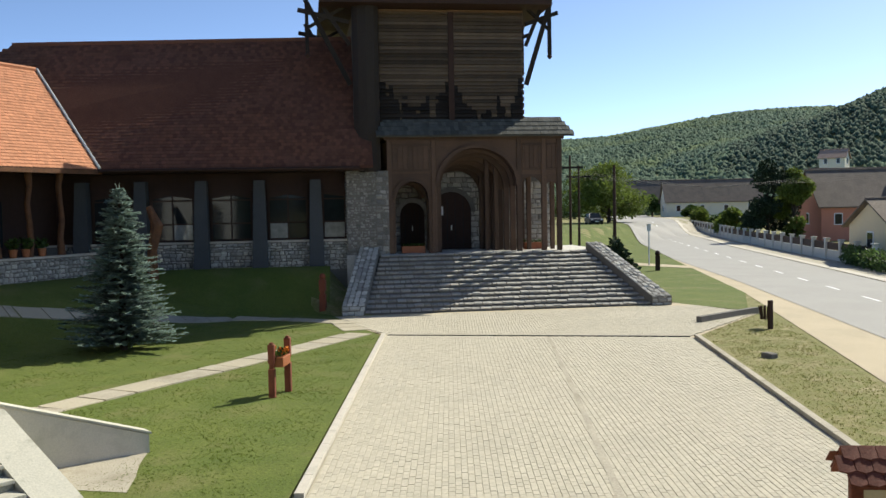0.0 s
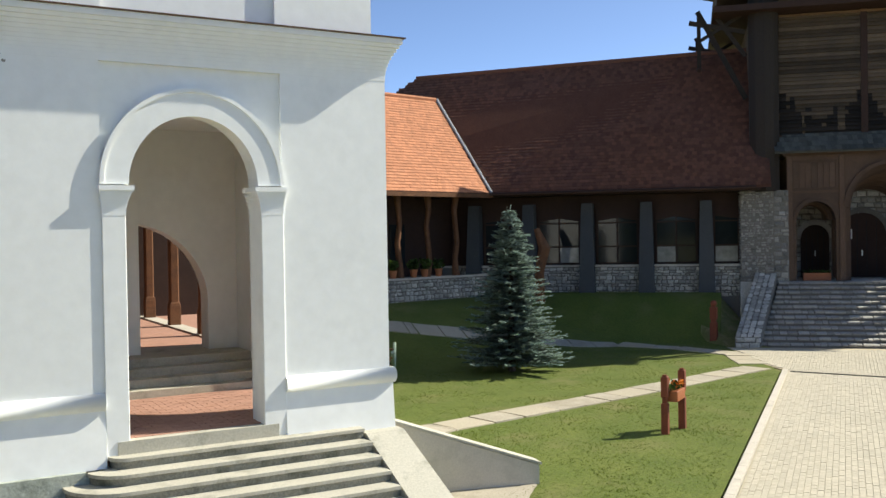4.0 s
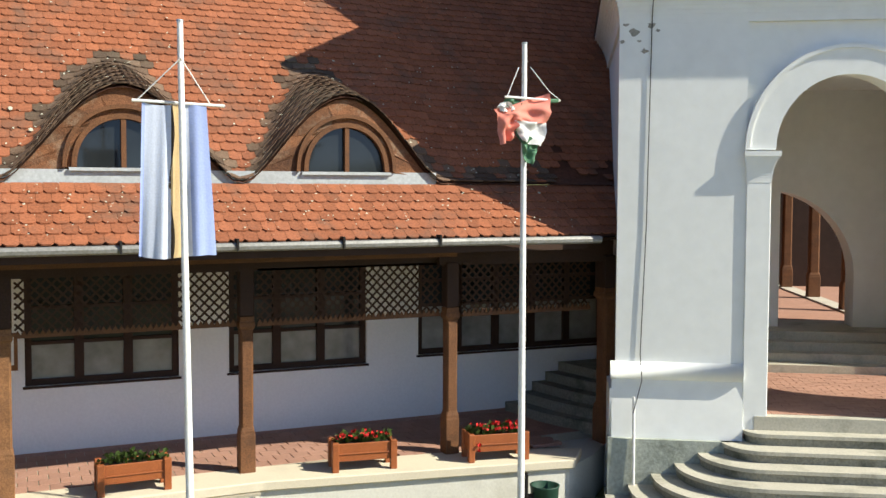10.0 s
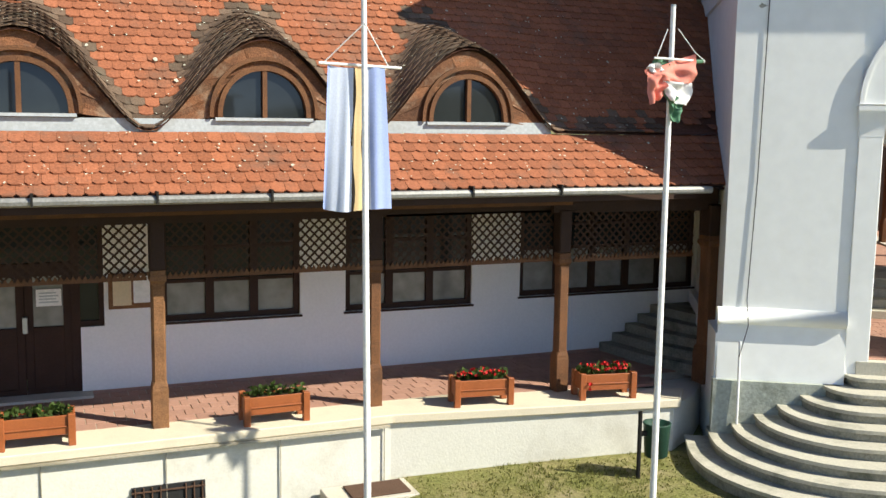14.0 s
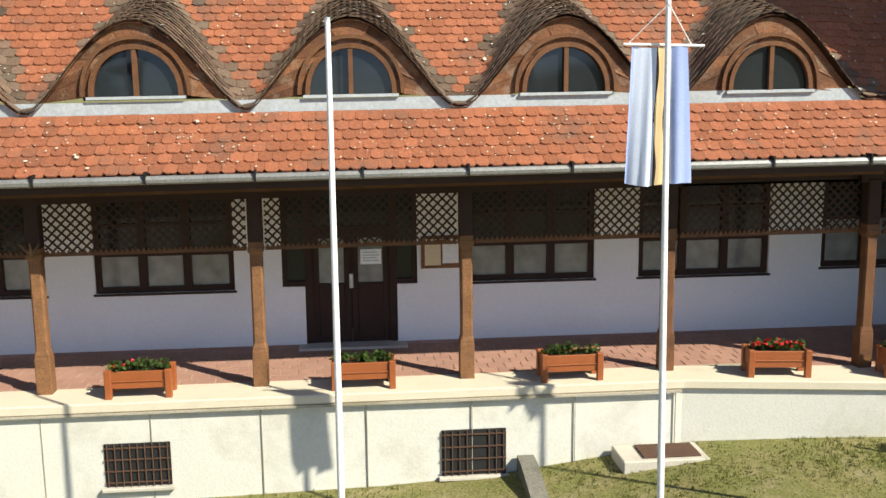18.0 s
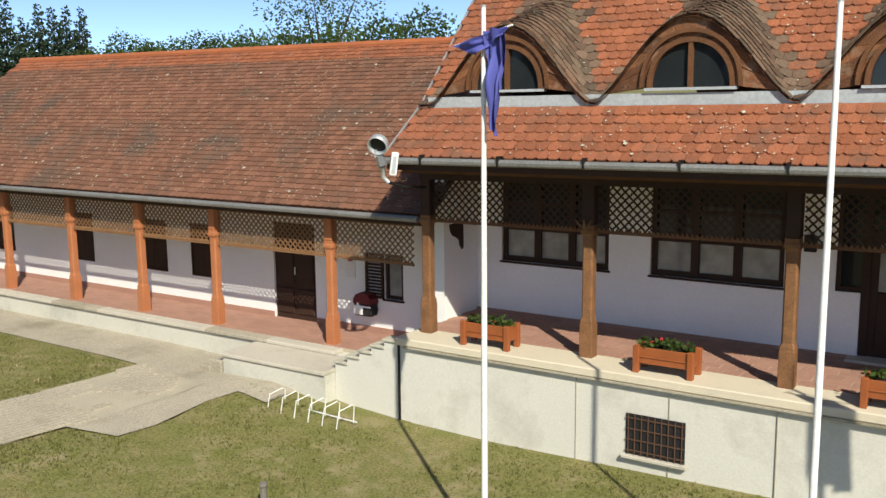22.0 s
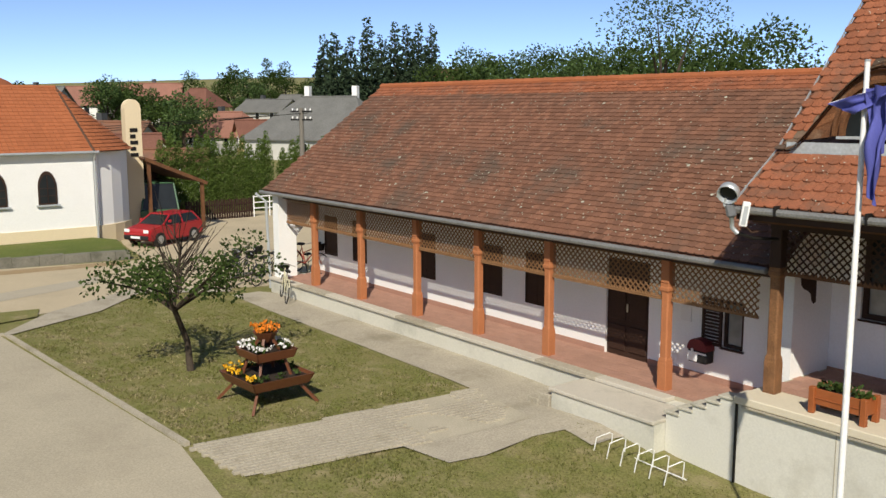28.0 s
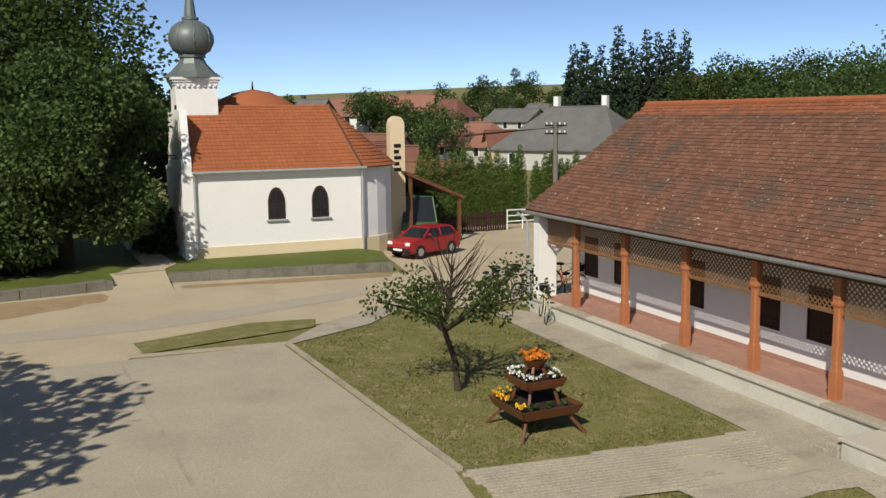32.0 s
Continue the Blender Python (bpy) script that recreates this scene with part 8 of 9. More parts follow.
# ---- village houses ----
def cottage(x, y, deg, L, W, H, R, wall, roofm, label, hip=0.0, wins=3, chim=1, z=None, seed=0, dark=True):
    g = ground_z(x, y) if z is None else z
    t = thing("house", label, "house", turn(x, y, g, deg), "village houses")
    bm = block(-L / 2, L / 2, -W / 2, W / 2, -1.5, H)
    part("wall", bm, wall, t)
    if not hip:
        for s in (-1, 1):
            bm = bmesh.new()
            prism(bm, [(s * L / 2, -W / 2, H), (s * L / 2, W / 2, H), (s * L / 2, 0, H + R - 0.05)], (-s * 0.2, 0, 0))
            part("gable", bm, wall, t)
    o = 0.4
    for s in (-1, 1):
        bm = bmesh.new()
        prism(bm, [(-L / 2 - o, s * (W / 2 + o), H - o * R / (W / 2)), (L / 2 + o, s * (W / 2 + o), H - o * R / (W / 2)), (L / 2 + o - hip, 0, H + R), (-L / 2 - o + hip, 0, H + R)], (0, 0, 0.12))
        part("roof_slope", bm, roofm, t)
        if hip:
            bm = bmesh.new()
            prism(bm, [(s * (L / 2 + o), -(W / 2 + o), H - o * R / (W / 2)), (s * (L / 2 + o), W / 2 + o, H - o * R / (W / 2)), (s * (L / 2 + o - hip), 0, H + R)], (0, 0, 0.11))
            part("roof_hip", bm, roofm, t)
    part("ridge", tube(bmesh.new(), [(-L / 2 - o + hip, 0, H + R + 0.12), (L / 2 + o - hip, 0, H + R + 0.12)], 0.12, 6), roofm, t)
    for k in range(chim):
        cx = -L * 0.2 + k * L * 0.4
        part("chimney", block(cx - 0.3, cx + 0.3, 0.3, 0.9, H + R * 0.4, H + R + (1.3 if chim > 1 else 0.8)), WHITE if chim > 1 else PIER, t)
    for s in (-1, 1):
        for i in range(wins):
            wx = -L / 2 + L * (i + 0.5) / wins
            w = part("window", block(wx - 0.45, wx + 0.45, s * (W / 2 + 0.02) - 0.05, s * (W / 2 + 0.02) + 0.05, H * 0.35, H * 0.35 + 1.3), POLE, t)
            part("pane", block(wx - 0.36, wx + 0.36, s * (W / 2 + 0.05) - 0.04, s * (W / 2 + 0.05) + 0.04, H * 0.35 + 0.1, H * 0.35 + 1.2), GLASS, w)
        if wins:
            w = part("window", block(s * (L / 2 + 0.02) - 0.05, s * (L / 2 + 0.02) + 0.05, -0.5, 0.5, H * 0.35, H * 0.35 + 1.3), POLE, t)
            part("pane", block(s * (L / 2 + 0.05) - 0.04, s * (L / 2 + 0.05) + 0.04, -0.4, 0.4, H * 0.35 + 0.1, H * 0.35 + 1.2), GLASS, w)
    return t


GREYROOF = shade("grey_slate_roof", (0.16, 0.16, 0.15), 0.85, 0.3, 0.6, 10, 0.3, stain=0.4, stain_col=(0.09, 0.09, 0.08), stain_scale=0.8)
BROWNROOF = shade("brown_tile_roof", (0.19, 0.085, 0.06), 0.85, 0.3, 0.6, 10, 0.3)
PINKROOF = shade("faded_red_roof", (0.30, 0.145, 0.105), 0.85, 0.3, 0.6, 10, 0.3)
YELLOWW = shade("yellow_wall", (0.62, 0.50, 0.25), 0.9, 0.1, 1, 10, 0.1)
GREYW = shade("grey_white_wall", (0.52, 0.51, 0.47), 0.9, 0.1, 1, 10, 0.1)
PINKW = shade("salmon_wall", (0.62, 0.26, 0.17), 0.9, 0.1, 1, 10, 0.1)


def spot(px, dist, up=0.0):
    """A place in the west, by its bearing offset px and distance."""
    a = radians(67.2) - math.atan((px - 784) / 1664.0)
    return (-math.sin(a) * dist, math.cos(a) * dist)


VILLAGE = [
    (1012, 105, 30, 15, 11, 2.8, 4.2, GREYW, GREYROOF, "grey roofed house with two white chimneys", 4.5, 3, 2, -0.4),
    (838, 118, 20, 12, 9, 2.8, 3.4, GREYW, PINKROOF, "house with a faded hipped red roof", 3.5, 3, 1, 0.2),
    (892, 112, 75, 7, 6, 2.8, 2.2, YELLOWW, BROWNROOF, "cream gabled house with a brown roof", 0, 2, 0, 0.2),
    (787, 150, 30, 9, 8, 3.0, 3.2, YELLOWW, BROWNROOF, "yellow house with a dark hipped roof", 3.0, 3, 0, 3.6),
    (727, 160, 60, 8, 7, 3.0, 3.2, WHITE, PINKROOF, "white gabled house with a red roof", 0, 2, 1, 4.6),
    (610, 165, 15, 9, 7, 2.6, 2.8, GREYW, BROWNROOF, "pale house with a brown roof among trees", 0, 3, 1, 4.2),
    (540, 150, 40, 9, 7, 3.0, 3.2, GREYW, GREYROOF, "small cottage with a grey roof", 0, 2, 1, 3.8),
    (592, 155, 70, 8, 7, 3.2, 3.2, WHITE, PINKROOF, "cottage with a faded red roof", 0, 2, 0, 3.8),
    (648, 78, 25, 10, 7, 2.6, 3.2, GREYW, TILEB, "brown roofed house close behind the chapel", 0, 2, 1, 0.0),
    (668, 70, 70, 6, 5, 2.4, 2.4, WHITE, BROWNROOF, "small brown roofed house behind the chapel", 0, 1, 0, 0.0),
    (905, 150, 20, 12, 7, 2.6, 2.2, GREYW, GREYROOF, "long low grey village house", 0, 3, 1, 3.0),
    (955, 165, 25, 9, 7, 2.8, 2.4, FLAGBLUE, GREYROOF, "low blue painted house with a grey roof", 0, 3, 0, 3.6),
    (1215, 150, 65, 8, 8, 7.0, 3.4, YELLOWW, PINKROOF, "tall two storey house with a red roof", 0, 2, 0, 3.4),
    (285, 110, 40, 10, 8, 3.2, 3.4, WHITE, TILEC, "white house behind the trees", 0, 2, 0, None),
    (455, 190, 10, 12, 8, 3.0, 3.0, WHITE, PINKROOF, "far white house among trees", 0, 3, 0, 6.0),
    (690, 200, 60, 8, 6, 2.6, 2.6, WHITE, PINKROOF, "far red roofed house", 0, 2, 0, 6.0),
    (1300, 190, 30, 11, 8, 3.0, 3.0, GREYW, PINKROOF, "far house on the slope", 0, 2, 0, None),
    (720, 62, 60, 8, 6, 2.2, 1.6, GREYW, TILEB, "long brown roofed barn behind the hedge", 0, 2, 0, 0.0),
]
for k, (px, dist, deg, L, W, H, R, wm, rm, lab, hip, wn_, ch_, zz) in enumerate(VILLAGE):
    x, y = spot(px, dist)
    q = 1.0 if k == 0 else 0.76
    cottage(x, y, deg, L * q, W * q, H * q, R * q, wm, rm, lab, hip * q, wn_, ch_, zz)
# village trees
rng = random.Random(99)
TREES = [(407, 110, 10.2, 3.2), (440, 112, 9.8, 2.8), (505, 150, 11.5, 2.2), (640, 140, 11.8, 3.6), (682, 142, 11.0, 3.6), (660, 150, 11.5, 3.2), (712, 150, 10.0, 3.0), (775, 160, 13.6, 3.8), (845, 165, 15.0, 3.0), (868, 160, 13.8, 2.8), (902, 170, 16.4, 2.6), (932, 170, 15.4, 3.4), (762, 112, 8.4, 4.0), (735, 120, 8.0, 3.0), (820, 175, 11.5, 3.5), (890, 180, 12.0, 4.0), (970, 175, 11.5, 3.6), (560, 180, 11.0, 3.0), (625, 190, 12.0, 3.0), (470, 200, 12.0, 3.5), (1000, 140, 10.5, 3.4), (1040, 150, 10.5, 3.4),
         (1265, 115, 12, 6), (1310, 125, 11, 5.5), (1355, 110, 11, 5.5), (1400, 120, 12, 6), (1450, 105, 11, 6), (1500, 95, 11, 6), (1550, 100, 11, 6), (1600, 90, 11, 6), (1700, 80, 11, 6), (1800, 75, 11, 6), (1900, 80, 12, 6), (300, 95, 9, 5), (1150, 105, 7, 4)]
for k, (px, dist, h, r) in enumerate(TREES):
    x, y = spot(px, dist)
    broadleaf(x, y, h * (0.86 if px < 1000 else 1.0), r * 1.1, "leafy green tree in a village garden", LEAF if k % 3 else DARKLEAF, 300 + k, 3600 if px < 1250 else 7000, 0.32, 0.25, 0.08)
# big half-bare tree behind the low wing
for k, (px, dist, h, r, lab) in enumerate(((1360, 46, 10.8, 3.4, "tree with a thin crown rising behind the low wing"),)):
    a = radians(52.6) - math.atan((1190 - 784) / 1664.0)
    broadleaf(-math.sin(a) * 44, math.cos(a) * 44, 12.5, 4.6, lab, LEAF, 400, 5200, 0.14, 0.25, 0.3)
for k in range(9):
    px = 1005 + 24 * k + rng.uniform(-6, 6)
    d = 118 + rng.uniform(-6, 8)
    x, y = spot(px, d)
    h = rng.uniform(13.5, 16.5)
    t = thing("conifer", "tall dark conifer in the village", "conifer", turn(x, y, ground_z(x, y), 0), "row of conifers")
    part("trunk", tube(bmesh.new(), [(0, 0, -0.3), (0, 0, h * 0.9)], [0.25, 0.05], 6), BARK, t)
    leaves("crown", [(rng.uniform(-0.2, 0.2), rng.uniform(-0.2, 0.2), h * f, (1 - f) * 3.7 + 0.3, 0.6) for f in (0.15, 0.24, 0.33, 0.42, 0.5, 0.58, 0.66, 0.74, 0.81, 0.88, 0.94, 0.985)], 7500, 0.36, CONIFER, t, 500 + k)
billboard = thing("blue_hoarding", "far blue and white hoarding board in the village", "hoarding", turn(*spot(945, 122), ground_z(*spot(945, 122)) + 1.0, 25))
part("panel", block(-2.2, 2.2, -0.06, 0.06, 1.2, 2.6), FLAGBLUE, billboard)
for s in (-1.6, 1.6):
    part("leg", block(s - 0.08, s + 0.08, -0.05, 0.05, -1.2, 1.2), IRON, billboard)

# mud and wheel track on the lane
RL = random.Random(57)


def ragged(pts, amount, n=5):
    """The outline pts with uneven edges."""
    out = []
    for a, b in zip(pts, pts[1:] + pts[:1]):
        for i in range(n):
            f = i / n
            out.append((a[0] + (b[0] - a[0]) * f + RL.uniform(-amount, amount), a[1] + (b[1] - a[1]) * f + RL.uniform(-amount, amount)))
    return out


tagged(drape("muddy_verge", ragged([(-33.5, -9.0), (-33.9, -2.2), (-34.3, 1.2), (-33.0, 1.4), (-31.6, -0.5), (-30.6, -2.8), (-30.4, -9.0)], 0.16), 0.016, MUD), "brown muddy verge at the foot of the low wall", "verge", kind="structure")
tagged(drape("muddy_edge", ragged([(-34.6, 3.9), (-34.3, 8.0), (-33.9, 11.8), (-33.0, 11.5), (-33.5, 7.8), (-34.0, 3.9)], 0.08), 0.016, MUD), "brown earth along the chapel wall", "verge", kind="structure")
tagged(drape("wheel_track", ragged([(-29.2, -9), (-29.0, -2.7), (-28.95, 0), (-29.25, 2.8), (-29.95, 6.0), (-31.2, 9.9), (-30.0, 9.5), (-28.5, 5.7), (-27.75, 2.7), (-27.5, 0), (-27.6, -2.6), (-27.9, -9)], 0.06, 3), 0.018, RUT), "grey compacted wheel track along the lane", "road", kind="structure")


# ---- church square ----
def kerb_line(name, pts, w, h, material, label):
    bm = bmesh.new()
    for a, b in zip(pts, pts[1:]):
        n = max(1, int((Vector(b) - Vector(a)).length / 1.0))
        for k in range(n):
            p, q = Vector(a).lerp(Vector(b), k / n), Vector(a).lerp(Vector(b), (k + 0.985) / n)
            z0, z1 = ground_z(*p), ground_z(*q)
            beam(bm, (p.x, p.y, z0 + h / 2 - 0.05), (q.x, q.y, z1 + h / 2 - 0.05), w, h)
    return tagged(part(name, bm, material), label, "kerb", kind="structure")


kerb_line("kerb", [(13.65, 3.05), (31.6, 4.66)], 0.15, 0.17, SLABC, "pale concrete kerb between lawn and square")
kerb_line("kerb", [(9.5, -6.22), (16.6, -6.0), (30.75, -5.68)], 0.16, 0.2, FOOTP, "dark concrete kerb between square and verge")
kerb_line("drain", [(31.55, 4.5), (30.9, -5.5)], 0.12, 0.12, IRON, "dark drainage channel across the paving")
tagged(drape("centre_strip", [(13.0, -1.85), (13.0, -1.72), (21.4, -1.36), (31.0, -0.87), (31.0, -0.97), (21.4, -1.48)], 0.058, FOOTP), "darker paved strip across the square", "pavement", kind="structure")


def slab_path(pts, w, name, label, seed):
    rng = random.Random(seed)
    t = thing(name, label, "path", kind="structure")
    for a, b in zip(pts, pts[1:]):
        a, b = Vector(a), Vector(b)
        L = (b - a).length
        d = (b - a) / L
        s = Vector((-d.y, d.x))
        k = 0.0
        while k < L:
            e = min(k + rng.uniform(0.9, 1.3), L)
            bm = bmesh.new()
            q = [a + d * (k + 0.02) + s * w / 2, a + d * (e - 0.02) + s * w / 2, a + d * (e - 0.02) - s * w / 2, a + d * (k + 0.02) - s * w / 2]
            up = rng.uniform(0.04, 0.065)
            lo = [bm.verts.new((p.x, p.y, ground_z(p.x, p.y) - 0.05)) for p in q]
            hi = [bm.verts.new((p.x + rng.uniform(-0.02, 0.02), p.y + rng.uniform(-0.02, 0.02), ground_z(p.x, p.y) + up)) for p in q]
            bm.faces.new(hi)
            for i in range(4):
                bm.faces.new((lo[i], lo[(i + 1) % 4], hi[(i + 1) % 4], hi[i]))
            bmesh.ops.recalc_face_normals(bm, faces=bm.faces[:])
            part("path_slab", bm, FOOTP if rng.random() < 0.5 else CONCRETE, t)
            k = e
    return t


slab_path([(16.6, 11.2), (19.9, 10.3), (25.4, 8.1), (30.9, 6.1), (32.2, 5.6)], 0.95, "slab_path", "worn concrete slab path across the lawn", 3)
slab_path([(33.0, 5.9), (35.4, 6.9), (36.5, 9.3), (36.6, 11.6), (34.1, 14.6), (32.2, 16.1), (30.5, 17.6), (29.0, 18.9)], 0.9, "shaded_path", "concrete slab path along the church bank", 4)

# blue spruce
FX, FY = 28.66, 12.58
fir = thing("blue_spruce", "bushy blue spruce standing on the church lawn", "spruce", turn(FX, FY, ground_z(FX, FY), 0))
part("trunk", tube(bmesh.new(), [(0, 0, -0.2), (0.03, 0, 2.6), (0, 0, 5.3)], [0.14, 0.08, 0.015], 8), BARK, fir)


def spruce_needles(seed, H, R):
    rng = random.Random(seed)
    verts, faces, bm = [], [], bmesh.new()
    z = 0.25
    while z < H - 0.1:
        f = z / H
        n = max(4, int(15 * (1 - f) + 4))
        for k in range(n):
            a = 6.283 * (k + rng.random()) / n
            r = R * ((1 - f) ** 0.85) * rng.uniform(0.55, 1.2) + 0.08
            droop = -0.10 * r + rng.uniform(-0.05, 0.1)
            tip = Vector((math.cos(a) * r, math.sin(a) * r, z + droop + 0.18 * r))
            root = Vector((0, 0, z))
            m = int(7 + 18 * r)
            for j in range(m):
                g = (j + rng.random()) / m
                p = root.lerp(tip, 0.12 + 0.88 * g)
                side = Vector((-math.sin(a), math.cos(a), 0))
                for s in (-1, 1):
                    l = (0.12 + 0.26 * (1 - g)) * rng.uniform(0.6, 1.2) * min(1.0, 0.5 + r)
                    d = (tip - root).normalized() * 0.75 + side * s * rng.uniform(0.4, 0.9) + Vector((0, 0, rng.uniform(-0.35, 0.45)))
                    d.normalize()
                    w = d.cross(Vector((rng.uniform(-0.4, 0.4), rng.uniform(-0.4, 0.4), 1))).normalized() * 0.035
                    i = len(verts)
                    verts.extend([p - w * 0.6, p + d * l * 0.6 - w, p + d * l, p + d * l * 0.6 + w, p + w * 0.6])
                    faces.append((i, i + 1, i + 2, i + 3, i + 4))
            if rng.random() < 0.6:
                tube(bm, [root, tip], [0.02, 0.006], 4, False)
        z += 0.11 + 0.10 * (1 - f)
    part("bough_frame", bm, BARK, fir)
    for k in range(3):
        i = len(verts)
        a = 2.1 * k
        tipv = Vector((0.1 * math.cos(a), 0.1 * math.sin(a), H + 0.15))
        verts.extend([Vector((-0.03, 0, H - 0.4)), Vector((0.03, 0, H - 0.4)), tipv])
        faces.append((i, i + 1, i + 2))
    rings_mesh("crown", verts, faces, FIR, fir)


spruce_needles(6, 5.25, 1.85)


# carved flower stand and markers
def carved_post(bm, x, y, z0, h, w):
    box(bm, x - w, x + w, y - w, y + w, z0, z0 + h * 0.55, 0.012)
    box(bm, x - w * 0.7, x + w * 0.7, y - w * 0.7, y + w * 0.7, z0 + h * 0.55, z0 + h * 0.64, 0.01)
    box(bm, x - w, x + w, y - w, y + w, z0 + h * 0.64, z0 + h * 0.97, 0.012)
    box(bm, x - w * 0.6, x + w * 0.6, y - w * 0.6, y + w * 0.6, z0 + h * 0.97, z0 + h, 0.01)


stand = thing("flower_stand", "pair of red-brown carved posts with a hanging flower trough", "flower stand", turn(21.2, 5.6, ground_z(21.2, 5.6), 0))
for x, y, h in ((0, 0, 1.36), (0.75, -0.18, 1.42)):
    part("post", (lambda bm: (carved_post(bm, x, y, -0.05, h, 0.075), bm)[1])(bmesh.new()), PAINTRED, stand)
part("trough", block(0.05, 0.7, -0.26, 0.06, 0.72, 0.95, 0.01), PLANTER, stand)
bm = bmesh.new()
for k in range(6):
    leaf_tuft(bm, RS, 0.1 + 0.11 * k, -0.1, 0.93, 14, 0.13, 0.10, 0.12)
part("foliage", bm, LEAF, stand)
bm = bmesh.new()
petals(bm, RS, 0.38, -0.1, 1.0, 26, 0.32, 0.16, 0.03, 0.16)
part("bloom", bm, ORANGE, stand)
mark = thing("carved_marker", "red carved wooden grave post near the stairs", "carved post", turn(38.1, 8.25, ground_z(38.1, 8.25), 0))
part("post", (lambda bm: (carved_post(bm, 0, 0, -0.05, 1.45, 0.13), bm)[1])(bmesh.new()), PAINTRED, mark)
part("head", lathe(bmesh.new(), [(0.08, 1.38), (0.14, 1.46), (0.1, 1.58), (0.02, 1.62)], 8), PAINTRED, mark)
swing = thing("swing_boat", "pale green wooden boat shaped rocker on the lawn", "rocker", turn(26.5, 16.1, ground_z(26.5, 16.1), 30))
MINT = shade("pale_green_paint", (0.35, 0.45, 0.33), 0.6, 0.15, 4, 30, 0.1)
for s in (-0.35, 0.35):
    part("curved_side", tube(bmesh.new(), [(1.4 * math.sin(q), s, 1.25 - 1.1 * math.cos(q)) for q in (-1.1 + 0.22 * k for k in range(11))], 0.06, 8), MINT, swing)
for q in (-0.9, -0.45, 0.0, 0.45, 0.9):
    part("slat", block(1.4 * math.sin(q) - 0.08, 1.4 * math.sin(q) + 0.08, -0.35, 0.35, 1.25 - 1.1 * math.cos(q) - 0.02, 1.25 - 1.1 * math.cos(q) + 0.02), GOLDOAK, swing)

# carved statue in the shade of the hall
stat = tagged(part("statue", tube(bmesh.new(), [(36.9, 15.0, 2.0), (36.9, 15.0, 3.2), (37.0, 14.8, 4.2), (36.9, 15.1, 5.0)], [0.25, 0.2, 0.26, 0.12], 8), OAK), "tall carved brown wooden sculpture before the hall", "sculpture")
# notice board with a shingled hood at the square's edge
nb = thing("notice_hood", "small red-brown notice board with a shingled hood", "notice board", turn(9.75, -4.35, ground_z(9.75, -4.3), 90))
for s in (-0.6, 0.6):
    part("post", block(s - 0.06, s + 0.06, -0.06, 0.06, -0.1, 1.6, 0.01), PAINTRED, nb)
part("panel", block(-0.55, 0.55, -0.03, 0.03, 0.7, 1.5), CREAM, nb)
for s in (-1, 1):
    part("hood_side", prism(bmesh.new(), [(-0.75, 0, 1.88), (0.75, 0, 1.88), (0.75, s * 0.32, 1.56), (-0.75, s * 0.32, 1.56)], (0, 0, -0.03)), PAINTRED, nb)
    for r in range(3):
        for i in range(9):
            f0, f1 = r / 3, (r + 1.25) / 3
            xa = -0.76 + 0.169 * i + (0.08 if r % 2 else 0)
            bm = bmesh.new()
            prism(bm, [(xa, s * 0.33 * (1 - f0), 1.575 + 0.31 * f0), (xa + 0.08, s * (0.33 * (1 - f0) + 0.03), 1.56 + 0.31 * f0), (xa + 0.16, s * 0.33 * (1 - f0), 1.575 + 0.31 * f0), (xa + 0.16, s * 0.33 * (1 - min(f1, 1)), 1.565 + 0.31 * min(f1, 1)), (xa, s * 0.33 * (1 - min(f1, 1)), 1.565 + 0.31 * min(f1, 1))], (0, 0, 0.016))
            part("shingle", bm, PAINTRED, nb)
# bin post on the verge
vb = thing("roadside_bin", "dark slatted litter bin on a post by the road", "litter bin", turn(32.9, -8.5, ground_z(32.9, -8.5), 20))
part("post", block(-0.07, 0.07, -0.07, 0.07, -0.1, 1.0, 0.01), DARKWOOD, vb)
bm = bmesh.new()
for k in range(10):
    q = 6.283 * k / 10
    beam(bm, (0.33 + 0.14 * math.cos(q), 0.14 * math.sin(q), 0.32), (0.33 + 0.2 * math.cos(q), 0.2 * math.sin(q), 0.78), 0.07, 0.02)
part("bucket", bm, DARKWOOD, vb)
wall_e = thing("kerb_wall", "short low concrete wall beside the stairs", "wall")
part("wall", beam(bmesh.new(), (34.6, -6.4, 0.42), (37.6, -9.1, 0.42), 0.22, 0.4), MORTAR, wall_e)
cover = thing("manhole", "small dark stone block in the verge", "stone", turn(26.8, -7.0, ground_z(26.8, -7.0), 30))
part("block", block(-0.2, 0.2, -0.14, 0.14, -0.05, 0.16, 0.03), MORTAR, cover)
tagged(drape("green_verge", [(38.5, -9.0), (41.2, -6.8), (46, -5.5), (56, -3.5), (66, -3.0), (95, -3.0), (140, -4), (140, -12.6), (109, -11.95), (95, -11.65), (75, -11.15), (46, -10.5)], 0.03, LUSH, step=2), "green verge between the church and the road", "verge", kind="structure")
tagged(drape("rough_verge", [(16.7, -6.15), (30.7, -5.8), (34.3, -6.0), (36.8, -8.9), (34, -9.5), (22, -8.6), (14, -8.4)], 0.02, GRASS), "rough grassy verge with bare soil", "verge", kind="structure")
tagged(drape("foot_way", [(71.5, -6.6), (65.8, -11.0), (63.2, -11.0), (68.0, -6.6)], 0.055, DUST), "sandy footway towards the road", "path", kind="structure")
bm = bmesh.new()
x = 14.0
